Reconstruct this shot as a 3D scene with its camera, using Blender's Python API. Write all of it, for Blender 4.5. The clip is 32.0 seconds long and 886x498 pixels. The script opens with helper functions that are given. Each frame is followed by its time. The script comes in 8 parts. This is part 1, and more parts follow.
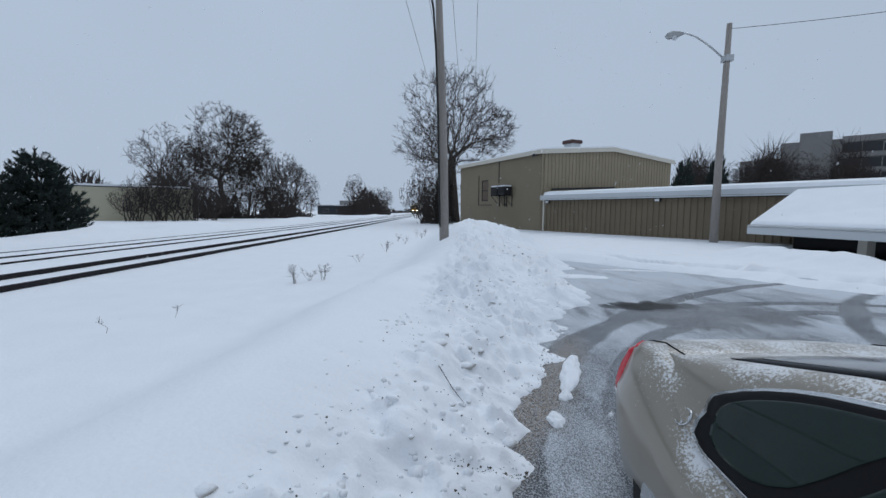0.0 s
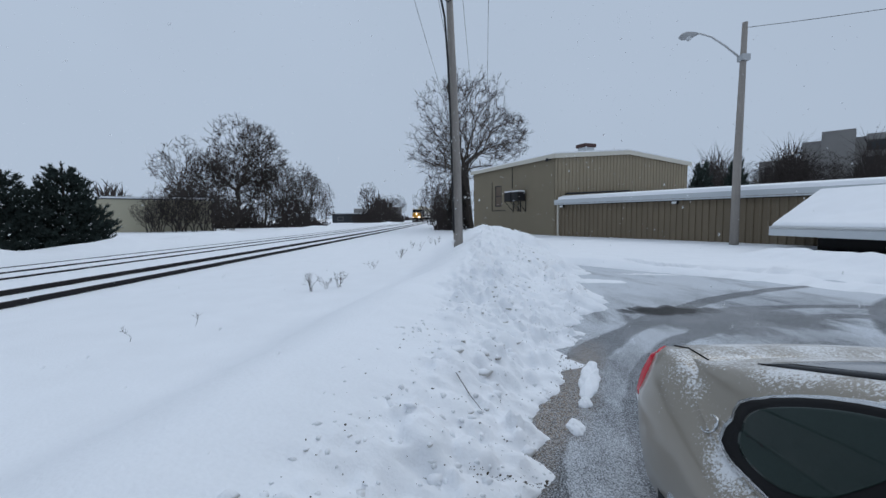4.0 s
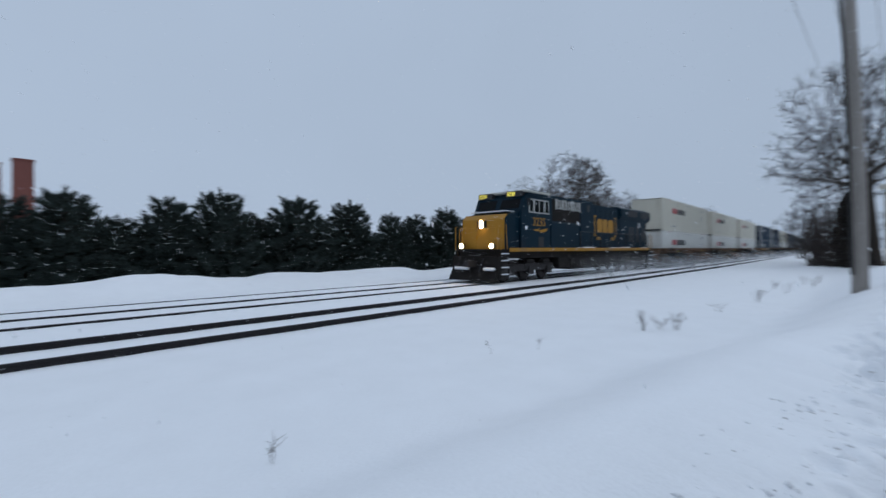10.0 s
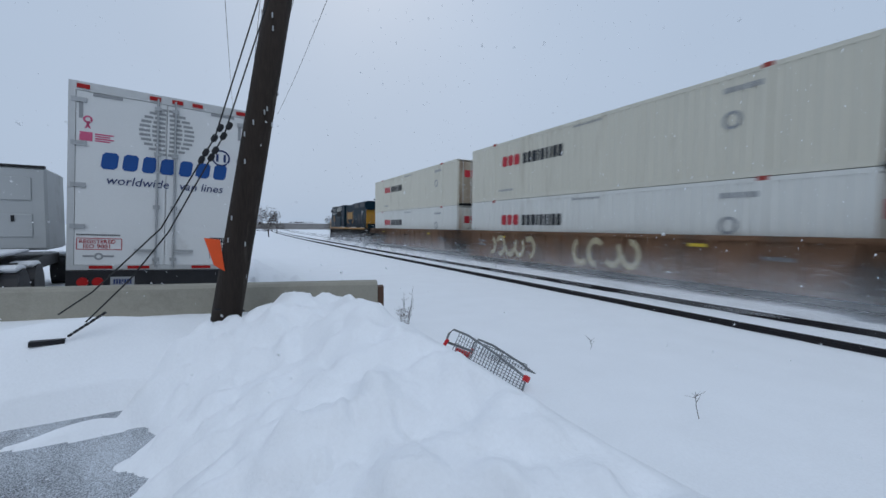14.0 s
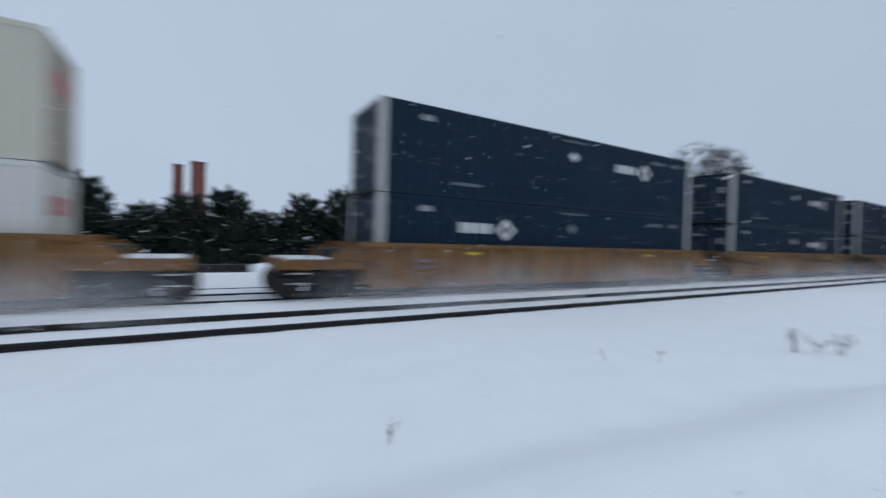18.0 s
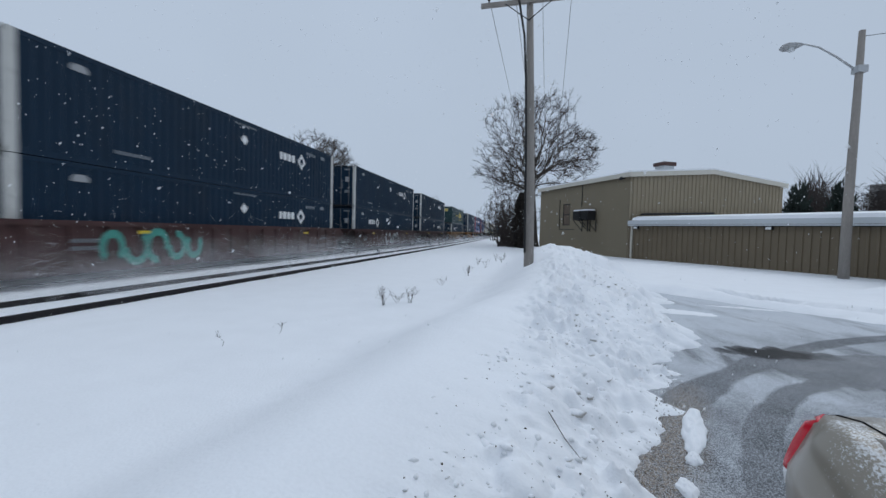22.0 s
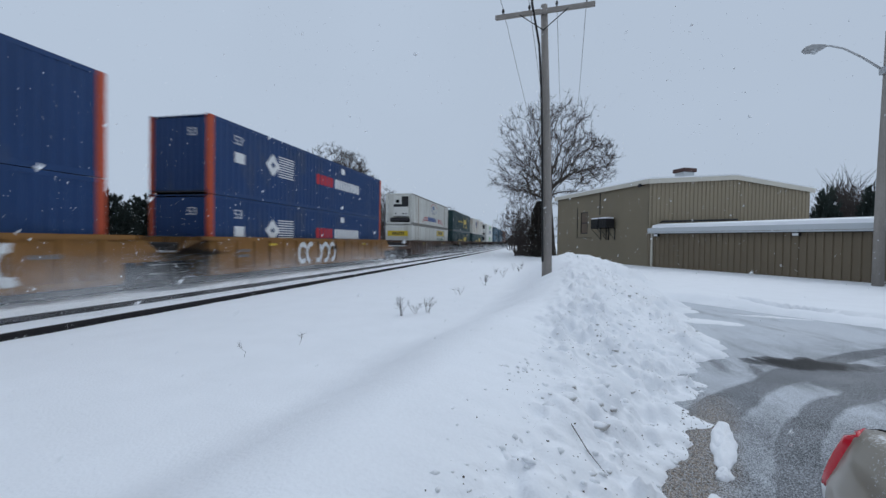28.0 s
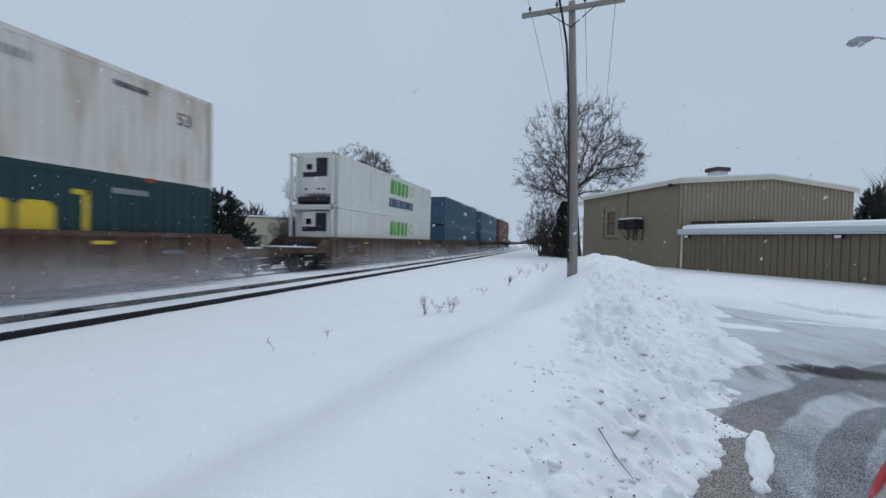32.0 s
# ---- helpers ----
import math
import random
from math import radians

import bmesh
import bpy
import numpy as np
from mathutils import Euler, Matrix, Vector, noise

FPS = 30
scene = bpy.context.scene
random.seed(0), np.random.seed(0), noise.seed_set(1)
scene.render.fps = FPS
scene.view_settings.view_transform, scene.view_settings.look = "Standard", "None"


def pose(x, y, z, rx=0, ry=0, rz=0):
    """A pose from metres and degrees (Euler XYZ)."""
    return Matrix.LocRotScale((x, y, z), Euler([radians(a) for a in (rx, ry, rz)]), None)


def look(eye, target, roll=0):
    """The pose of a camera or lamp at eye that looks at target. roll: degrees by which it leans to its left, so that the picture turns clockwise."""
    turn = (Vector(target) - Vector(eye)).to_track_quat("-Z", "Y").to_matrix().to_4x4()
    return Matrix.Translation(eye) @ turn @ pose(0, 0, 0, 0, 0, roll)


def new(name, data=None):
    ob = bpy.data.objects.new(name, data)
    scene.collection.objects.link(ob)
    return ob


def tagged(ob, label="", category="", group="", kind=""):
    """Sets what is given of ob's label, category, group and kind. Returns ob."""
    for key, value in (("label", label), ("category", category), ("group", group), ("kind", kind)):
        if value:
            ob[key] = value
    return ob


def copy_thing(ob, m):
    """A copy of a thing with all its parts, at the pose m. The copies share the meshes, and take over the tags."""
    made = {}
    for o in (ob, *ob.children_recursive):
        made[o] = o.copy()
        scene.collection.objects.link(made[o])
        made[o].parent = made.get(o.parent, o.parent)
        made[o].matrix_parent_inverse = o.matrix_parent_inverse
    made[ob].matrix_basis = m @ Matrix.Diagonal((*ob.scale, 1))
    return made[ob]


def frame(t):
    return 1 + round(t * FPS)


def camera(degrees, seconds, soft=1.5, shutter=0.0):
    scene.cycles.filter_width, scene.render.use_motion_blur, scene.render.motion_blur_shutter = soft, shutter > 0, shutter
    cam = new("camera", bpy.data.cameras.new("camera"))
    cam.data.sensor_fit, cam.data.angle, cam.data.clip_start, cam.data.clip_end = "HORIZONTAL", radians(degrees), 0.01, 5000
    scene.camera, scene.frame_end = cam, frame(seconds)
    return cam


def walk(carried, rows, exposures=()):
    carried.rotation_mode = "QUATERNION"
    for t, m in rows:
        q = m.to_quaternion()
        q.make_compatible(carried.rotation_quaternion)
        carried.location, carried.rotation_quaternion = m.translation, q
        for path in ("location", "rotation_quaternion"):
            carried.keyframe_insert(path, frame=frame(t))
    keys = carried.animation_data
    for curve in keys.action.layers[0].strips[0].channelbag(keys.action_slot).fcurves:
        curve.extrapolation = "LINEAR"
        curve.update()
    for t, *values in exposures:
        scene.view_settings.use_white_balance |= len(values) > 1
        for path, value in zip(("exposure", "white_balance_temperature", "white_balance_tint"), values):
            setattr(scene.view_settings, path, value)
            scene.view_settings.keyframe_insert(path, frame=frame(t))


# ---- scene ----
# camera and its path
cam = camera(93.4, 32.0, shutter=0.3)
PATH = [
    (0, 0.063, 0.41, 1.524, -3, -5.2, -0.36),
    (0.5, 0.059, 0.411, 1.524, -2.43, -4.63, -0.19),
    (1, 0.059, 0.411, 1.524, -2.36, -4.55, -0.11),
    (1.5, 0.06, 0.411, 1.524, -2.48, -4.74, -0.03),
    (2, 0.06, 0.411, 1.524, -2.46, -4.86, 0.09),
    (2.5, 0.058, 0.411, 1.524, -2.23, -4.76, 0.31),
    (3, 0.055, 0.411, 1.524, -1.84, -4.55, 0.41),
    (3.5, 0.052, 0.411, 1.524, -1.45, -4.41, 0.54),
    (5.5, 0.047, 0.411, 1.524, -0.68, -4.08, 0.45),
    (6, 0.046, 0.411, 1.524, -0.5, -3.95, 0.46),
    (6.5, 0.043, 0.411, 1.524, -0.13, -3.81, 0.54),
    (7, 0.039, 0.411, 1.524, 0.38, -3.68, 0.63),
    (7.5, 0.033, 0.411, 1.524, 1.34, -3.45, 0.67),
    (8, 0.019, 0.41, 1.524, 3.31, -2.95, 0.71),
    (8.5, -0.007, 0.408, 1.524, 6.89, -2.25, 0.63),
    (9, -0.051, 0.4, 1.524, 13.25, -1.43, 0.65),
    (9.5, -0.112, 0.381, 1.545, 22.26, -0.53, 0.71),
    (10, -0.148, 0.306, 1.64, 41.0, -0.1, 0.05),
    (10.4, -0.135, 0.198, 1.74, 60.78, -1.1, 0.31),
    (10.8, -0.104, 0.045, 1.8, 83.7, -0.1, -0.03),
    (11.1, -0.1, -0.073, 1.8, 100.31, 0.13, 0.11),
    (11.5, -0.055, -0.199, 1.8, 119.23, -0.16, -0.3),
    (12, 0.011, -0.286, 1.8, 134.64, -1.18, -0.27),
    (12.5, 0.054, -0.324, 1.8, 142.81, -1.58, 0.11),
    (13, 0.076, -0.339, 1.8, 146.56, -1.78, 0.06),
    (13.5, 0.083, -0.344, 1.8, 147.82, -2.25, -0.31),
    (14, 0.086, -0.346, 1.8, 148.26, -3.01, -0.48),
    (14.5, 0.087, -0.346, 1.8, 148.44, -3.43, -0.81),
    (16.5, 0.069, -0.335, 1.8, 145.42, -3.29, -1.32),
    (17, 0.001, -0.276, 1.8, 132.71, -2.14, -1.59),
    (17.2, -0.053, -0.202, 1.8, 119.78, -1.29, -1.29),
    (18, -0.154, 0.232, 1.7, 55.65, -0.95, -1.6),
    (18.5, -0.377, 0.511, 1.635, 25.86, -2.61, -1.82),
    (19, -0.291, 0.541, 1.61, 12.96, -3.92, -2.35),
    (19.5, -0.268, 0.546, 1.61, 9.65, -3.66, -1.68),
    (20, -0.257, 0.548, 1.61, 8.14, -3.64, -1.61),
    (20.5, -0.249, 0.549, 1.61, 6.99, -3.64, -1.69),
    (21, -0.246, 0.549, 1.61, 6.44, -3.38, -1.57),
    (21.5, -0.245, 0.549, 1.61, 6.44, -2.97, -1.55),
    (22, -0.251, 0.548, 1.61, 7.22, -2.39, -1.55),
    (22.5, -0.262, 0.547, 1.61, 8.76, -1.7, -1.47),
    (23, -0.276, 0.544, 1.61, 10.85, -0.99, -1.46),
    (23.5, -0.291, 0.541, 1.61, 12.93, -0.39, -1.39),
    (24, -0.303, 0.538, 1.61, 14.7, -0.02, -1.38),
    (24.5, -0.311, 0.536, 1.61, 15.92, 0.23, -1.33),
    (26.5, -0.301, 0.539, 1.61, 14.34, -0.43, -1.09),
    (27, -0.287, 0.542, 1.61, 12.36, -0.81, -1.05),
    (27.5, -0.275, 0.545, 1.61, 10.63, -0.99, -0.93),
    (28, -0.267, 0.546, 1.61, 9.47, -1.08, -0.93),
    (28.5, -0.265, 0.546, 1.61, 9.17, -0.95, -0.91),
    (29, -0.267, 0.546, 1.61, 9.46, -0.85, -1.05),
    (29.5, -0.272, 0.545, 1.61, 10.26, -0.91, -1.19),
    (30, -0.279, 0.544, 1.61, 11.24, -1, -1.14),
    (30.5, -0.285, 0.543, 1.61, 12.04, -1.17, -1.04),
    (31, -0.287, 0.542, 1.61, 12.42, -1.29, -1.09),
    (31.5, -0.288, 0.542, 1.61, 12.49, -1.14, -0.99),
    (32, -0.289, 0.542, 1.61, 12.66, -1.2, -1.37),
]
walk(cam, [(t, pose(x, y, z, 90 + p, r, w)) for t, x, y, z, w, p, r in PATH],
     [(0.0, -0.08, 6500, 10), (9.3, -0.07, 6480, 10), (10.0, -0.20, 6320, 10), (10.6, -0.16, 6280, 10), (11.5, -0.10, 6300, 10), (13.0, -0.16, 6310, 10), (14.5, -0.16, 6310, 10), (17.0, 0.02, 6620, 10), (18.0, -0.07, 6440, 10), (19.5, -0.02, 6660, 10), (24.0, -0.03, 6550, 10), (32.0, -0.02, 6600, 10)])

# overcast daylight
world = bpy.data.worlds.new("overcast_sky")
scene.world = world
world.use_nodes = True
wn, wl = world.node_tree.nodes, world.node_tree.links
sky = wn.new("ShaderNodeTexSky")
sky.sky_type = "NISHITA"
sky.sun_disc = False
sky.sun_elevation, sky.sun_rotation = radians(38), radians(200)
sky.dust_density = 6.0
dim = wn.new("ShaderNodeVectorMath")
dim.operation = "SCALE"
dim.inputs["Scale"].default_value = 0.06
cloud = wn.new("ShaderNodeMix")
cloud.data_type = "RGBA"
cloud.inputs[0].default_value = 0.95
cloud.inputs[7].default_value = (0.46, 0.555, 0.69, 1)
wl.new(sky.outputs[0], dim.inputs[0])
wl.new(dim.outputs[0], cloud.inputs[6])
heading = wn.new("ShaderNodeTexCoord")
mottle = wn.new("ShaderNodeTexNoise")
mottle.inputs["Scale"].default_value, mottle.inputs["Detail"].default_value = 2.2, 4
wl.new(heading.outputs["Generated"], mottle.inputs["Vector"])
lean = wn.new("ShaderNodeVectorMath")
lean.operation = "DOT_PRODUCT"
lean.inputs[1].default_value = (-0.035, -0.04, 0.02)
wl.new(heading.outputs["Generated"], lean.inputs[0])
total = wn.new("ShaderNodeMath")
total.operation = "MULTIPLY_ADD"
total.inputs[1].default_value = 0.10
wl.new(mottle.outputs[0], total.inputs[0])
wl.new(lean.outputs["Value"], total.inputs[2])
lift = wn.new("ShaderNodeMath")
lift.inputs[1].default_value = 0.99
wl.new(total.outputs[0], lift.inputs[0])
veil = wn.new("ShaderNodeVectorMath")
veil.operation = "SCALE"
wl.new(cloud.outputs[2], veil.inputs[0])
wl.new(lift.outputs[0], veil.inputs["Scale"])
wl.new(veil.outputs[0], wn["Background"].inputs[0])
wn["Background"].inputs[1].default_value = 1.0
sun = new("sun", bpy.data.lights.new("sun", "SUN"))
sun.data.energy, sun.data.angle, sun.data.color = 0.75, radians(45), (0.95, 0.98, 1.0)
sun.matrix_world = look((0, 0, 50), (-26, -34, 0))

# ---------------------------------------------------------------- helpers
MATS = {}


def mat(name, color, rough=0.6, metal=0.0, vary=0.12, scale=6.0, bump=0.15, dirt=None, dirt_amount=0.0, emit=None, stretch=(1, 1, 1), fine=60.0, trans=0.0, spec=0.3):
    """A surface with two scales of colour variation and a fine relief."""
    if name in MATS:
        return MATS[name]
    m = bpy.data.materials.new(name)
    m.use_nodes = True
    n, l = m.node_tree.nodes, m.node_tree.links
    b = n["Principled BSDF"]
    tc = n.new("ShaderNodeTexCoord")
    mp = n.new("ShaderNodeMapping")
    mp.inputs["Scale"].default_value = stretch
    l.new(tc.outputs["Object"], mp.inputs[0])
    big = n.new("ShaderNodeTexNoise")
    big.inputs["Scale"].default_value = scale
    big.inputs["Detail"].default_value = 5
    small = n.new("ShaderNodeTexNoise")
    small.inputs["Scale"].default_value = fine
    small.inputs["Detail"].default_value = 4
    l.new(mp.outputs[0], big.inputs["Vector"])
    l.new(mp.outputs[0], small.inputs["Vector"])
    mixn = n.new("ShaderNodeMath")
    mixn.operation = "MULTIPLY_ADD"
    mixn.inputs[1].default_value = 0.5
    l.new(small.outputs[0], mixn.inputs[0])
    half = n.new("ShaderNodeMath")
    half.operation = "MULTIPLY"
    half.inputs[1].default_value = 0.5
    l.new(big.outputs[0], half.inputs[0])
    l.new(half.outputs[0], mixn.inputs[2])
    ramp = n.new("ShaderNodeMapRange")
    ramp.inputs["From Min"].default_value, ramp.inputs["From Max"].default_value = 0.3, 0.7
    ramp.inputs["To Min"].default_value, ramp.inputs["To Max"].default_value = 1 - vary, 1 + vary
    l.new(mixn.outputs[0], ramp.inputs[0])
    sc = n.new("ShaderNodeVectorMath")
    sc.operation = "SCALE"
    sc.inputs[0].default_value = color
    l.new(ramp.outputs[0], sc.inputs["Scale"])
    out = sc.outputs[0]
    if dirt:
        dn = n.new("ShaderNodeTexNoise")
        dn.inputs["Scale"].default_value = scale * 0.6
        dn.inputs["Detail"].default_value = 8
        dn.inputs["Roughness"].default_value = 0.65
        dm = n.new("ShaderNodeMapping")
        dm.inputs["Scale"].default_value = stretch
        dm.inputs["Location"].default_value = (7.3, 1.1, 4.2)
        l.new(tc.outputs["Object"], dm.inputs[0])
        l.new(dm.outputs[0], dn.inputs["Vector"])
        dr = n.new("ShaderNodeMapRange")
        dr.inputs["From Min"].default_value, dr.inputs["From Max"].default_value = 0.62 - dirt_amount * 0.3, 0.8 - dirt_amount * 0.2
        l.new(dn.outputs[0], dr.inputs[0])
        mx = n.new("ShaderNodeMix")
        mx.data_type = "RGBA"
        l.new(dr.outputs[0], mx.inputs[0])
        l.new(out, mx.inputs[6])
        mx.inputs[7].default_value = (*dirt, 1)
        out = mx.outputs[2]
    l.new(out, b.inputs["Base Color"])
    b.inputs["Specular IOR Level"].default_value = spec
    b.inputs["Roughness"].default_value = rough
    b.inputs["Metallic"].default_value = metal
    if trans:
        b.inputs["Transmission Weight"].default_value = trans
    if emit:
        b.inputs["Emission Color"].default_value = (*emit[:3], 1)
        b.inputs["Emission Strength"].default_value = emit[3]
    if bump:
        bp = n.new("ShaderNodeBump")
        bp.inputs["Strength"].default_value = bump
        bp.inputs["Distance"].default_value = 0.02
        l.new(mixn.outputs[0], bp.inputs["Height"])
        l.new(bp.outputs[0], b.inputs["Normal"])
    MATS[name] = m
    return m


def thing(name, m, label, category, group="", kind=""):
    ob = new(name)
    ob.empty_display_size = 0.2
    ob.matrix_basis = m
    return tagged(ob, label, category, group, kind)


def mesh_of(name, bm, material, smooth=False):
    me = bpy.data.meshes.new(name)
    bm.to_mesh(me)
    bm.free()
    for mm in material if isinstance(material, (list, tuple)) else [material]:
        me.materials.append(mm)
    if smooth:
        me.polygons.foreach_set("use_smooth", [True] * len(me.polygons))
    return me


def part(name, bm, material, parent=None, label="", smooth=False):
    """One bmesh as one mesh object under a thing or a part."""
    ob = new(name, mesh_of(name, bm, material, smooth))
    ob.parent = parent
    return tagged(ob, label)


def shared(name, me, parent, m=None, label=""):
    ob = new(name, me)
    ob.parent = parent
    if m is not None:
        ob.matrix_basis = m
    return tagged(ob, label)


def from_lists(name, verts, faces, material, parent=None, label="", smooth=False, slots=None):
    me = bpy.data.meshes.new(name)
    me.from_pydata(verts, [], faces)
    for mm in material if isinstance(material, (list, tuple)) else [material]:
        me.materials.append(mm)
    if slots is not None:
        me.polygons.foreach_set("material_index", slots)
    if smooth:
        me.polygons.foreach_set("use_smooth", [True] * len(me.polygons))
    me.update()
    ob = new(name, me)
    ob.parent = parent
    return tagged(ob, label)


def box(bm, x0, x1, y0, y1, z0, z1, m=None, bevel=0.0):
    vs = [bm.verts.new(Vector((x, y, z)) if m is None else m @ Vector((x, y, z))) for x in (x0, x1) for y in (y0, y1) for z in (z0, z1)]
    fs = [bm.faces.new([vs[i] for i in f]) for f in ((0, 1, 3, 2), (4, 6, 7, 5), (0, 4, 5, 1), (2, 3, 7, 6), (0, 2, 6, 4), (1, 5, 7, 3))]
    if bevel:
        bmesh.ops.bevel(bm, geom=list({e for f in fs for e in f.edges}), offset=bevel, segments=1, affect="EDGES")
    return bm


def boxes(*bs, bevel=0.0):
    bm = bmesh.new()
    for b in bs:
        box(bm, *b)
    if bevel:
        bmesh.ops.bevel(bm, geom=bm.edges[:], offset=bevel, segments=1, affect="EDGES")
    return bm


def tube(bm, pts, radii, n=8, cap=True):
    """A tapered tube along points."""
    pts = [Vector(p) for p in pts]
    if not isinstance(radii, (list, tuple)):
        radii = [radii] * len(pts)
    rings = []
    for i, p in enumerate(pts):
        d = (pts[min(i + 1, len(pts) - 1)] - pts[max(i - 1, 0)]).normalized()
        a = d.cross(Vector((0, 0, 1)) if abs(d.z) < 0.9 else Vector((1, 0, 0))).normalized()
        b = d.cross(a)
        rings.append([bm.verts.new(p + radii[i] * (math.cos(k * math.tau / n) * a + math.sin(k * math.tau / n) * b)) for k in range(n)])
    for r0, r1 in zip(rings, rings[1:]):
        for k in range(n):
            bm.faces.new((r0[k], r0[(k + 1) % n], r1[(k + 1) % n], r1[k]))
    if cap:
        bm.faces.new(rings[0][::-1])
        bm.faces.new(rings[-1])
    return bm


def prism(bm, poly, axis, a, b):
    """A polygon extruded along an axis from a to b; its points are the two other coordinates in order."""
    def at(p, c):
        return {"x": (c, p[0], p[1]), "y": (p[0], c, p[1]), "z": (p[0], p[1], c)}[axis]
    v0 = [bm.verts.new(at(p, a)) for p in poly]
    v1 = [bm.verts.new(at(p, b)) for p in poly]
    k = len(poly)
    for i in range(k):
        bm.faces.new((v0[i], v0[(i + 1) % k], v1[(i + 1) % k], v1[i]))
    bm.faces.new(v0[::-1])
    bm.faces.new(v1)
    bmesh.ops.recalc_face_normals(bm, faces=bm.faces[:])
    return bm


def lettering(name, words, size, m, material, parent=None, label="", extrude=0.003, align="LEFT", shear=0.0):
    """Words in the built-in font, as a mesh; x runs along the words, y up."""
    cu = bpy.data.curves.new(name, "FONT")
    cu.body, cu.size, cu.extrude, cu.align_x, cu.shear = words, size, extrude, align, shear
    cu.resolution_u = 2
    tmp = bpy.data.objects.new(name, cu)
    me = bpy.data.meshes.new_from_object(tmp)
    bpy.data.objects.remove(tmp)
    bpy.data.curves.remove(cu)
    me.materials.clear()
    me.materials.append(material)
    ob = new(name, me)
    ob.parent = parent
    ob.matrix_basis = m
    return tagged(ob, label)


def lattice(ix, iy, seed):
    v = (ix * 374761393 + iy * 668265263 + seed * 974634777) & 0xFFFFFFFF
    v = ((v ^ (v >> 13)) * 1274126177) & 0xFFFFFFFF
    return ((v ^ (v >> 16)) & 0xFFFF) / 65535.0


def vnoise(x, y, seed=0):
    x, y = np.asarray(x, float), np.asarray(y, float)
    ix, iy = np.floor(x).astype(np.int64), np.floor(y).astype(np.int64)
    fx, fy = x - ix, y - iy
    fx, fy = fx * fx * (3 - 2 * fx), fy * fy * (3 - 2 * fy)
    a, b, c, d = lattice(ix, iy, seed), lattice(ix + 1, iy, seed), lattice(ix, iy + 1, seed), lattice(ix + 1, iy + 1, seed)
    return (a + (b - a) * fx) * (1 - fy) + (c + (d - c) * fx) * fy - 0.5


def fbm(x, y, octaves=4, seed=0):
    out, amp, f = 0, 1.0, 1.0
    for o in range(octaves):
        out = out + amp * vnoise(x * f + 17.3 * o, y * f - 9.1 * o, seed + o)
        amp, f = amp * 0.5, f * 2.03
    return out


def smooth01(v):
    v = np.clip(v, 0, 1)
    return v * v * (3 - 2 * v)


# the railway: a slow curve, in distance along (north) and out to the west
RAIL_D, RAIL_A, RAIL_K, RAIL_END, RAIL_EASE = 8.79, radians(-4.09), 0.00047, 200.0, 60.0
ALONG = Vector((-math.sin(RAIL_A), math.cos(RAIL_A), 0))
OUT = Vector((-math.cos(RAIL_A), -math.sin(RAIL_A), 0))
NEAR_TRACK, FAR_TRACK = RAIL_D + 0.72, RAIL_D + 0.72 + 3.75


def bend(s):
    reach = RAIL_END if s < 0 else RAIL_EASE
    e = min(abs(s), reach)
    return RAIL_K / 2 * e * e + RAIL_K * reach * max(abs(s) - reach, 0)


def bend_slope(s):
    return math.copysign(RAIL_K * min(abs(s), RAIL_END if s < 0 else RAIL_EASE), s)


def rail_point(s, l, z=0.0):
    # the running track draws slowly away from the near one to the south
    apart = 0.022 * min(max(-s - 2.0, 0.0), 50.0) if 11.0 < l < 17.0 else 0.0
    return ALONG * s + OUT * (l + apart + bend(s)) + Vector((0, 0, z))


def rail_pose(s, l, z=0.0):
    """A frame on the track: x north along it, y west, z up."""
    d = (ALONG + OUT * bend_slope(s)).normalized()
    return Matrix.Translation(rail_point(s, l, z)) @ Matrix(((d.x, -d.y, 0, 0), (d.y, d.x, 0, 0), (0, 0, 1, 0), (0, 0, 0, 1)))


def front(t):
    """Where the nose of the train is at t seconds."""
    return float(np.interp(t, (0.0, 3.0, 5.5, 7.0, 8.0, 9.0, 10.8, 12.0, 15.5, 32.0), (213.0, 161.0, 117.0, 85.0, 61.5, 36.5, -1.95, -24.9, -92.45, -434.0)))


TIMES = [0.0, 1.5, 3.0, 4.25, 5.5, 7.0, 8.0, 9.0, 9.6, 10.2, 10.8, 11.4, 12.0, 13.0] + [14.5 + 1.75 * i for i in range(11)]
TRAIN = []


def rolling(ob, u, l=FAR_TRACK, z=0.0):
    """Remember a thing that rides u metres behind the nose of the train."""
    ob.matrix_basis = rail_pose(front(0) + u, l, z)
    TRAIN.append((ob, u, l, z))
    return ob


def motions():
    for ob, u, l, z in TRAIN:
        walk(ob, [(t, rail_pose(front(t) + u, l, z)) for t in TIMES])
    for ob, d in FALLING:
        walk(ob, [(t, pose(d[0] * t, d[1] * t, d[2] * t)) for t in (0.0, 16.0, 32.0)])

# ---------------------------------------------------------------- materials
SNOW = mat("snow", (0.84, 0.86, 0.89), 0.75, vary=0.035, scale=1.5, bump=0.55, fine=38.0)
SNOW_CLOD = mat("packed_snow", (0.76, 0.78, 0.80), 0.7, vary=0.10, scale=4.0, bump=0.5, fine=50.0, dirt=(0.45, 0.43, 0.40), dirt_amount=0.15)
RAIL_STEEL = mat("rusty_rail_steel", (0.016, 0.014, 0.016), 0.75, metal=0.0, vary=0.3, scale=4.0)
RAIL_HEAD = mat("worn_rail_head", (0.028, 0.025, 0.027), 0.6, metal=0.3, vary=0.2, scale=5.0)
# Block tan darker than the gable steel: side-wall shade put into the colour.
TAN_SMOOTH_SHADED = mat("tan_painted_block_shaded", (0.205, 0.173, 0.120), 0.75, vary=0.07, scale=0.7, bump=0.3, dirt=(0.19, 0.165, 0.13), dirt_amount=0.2)
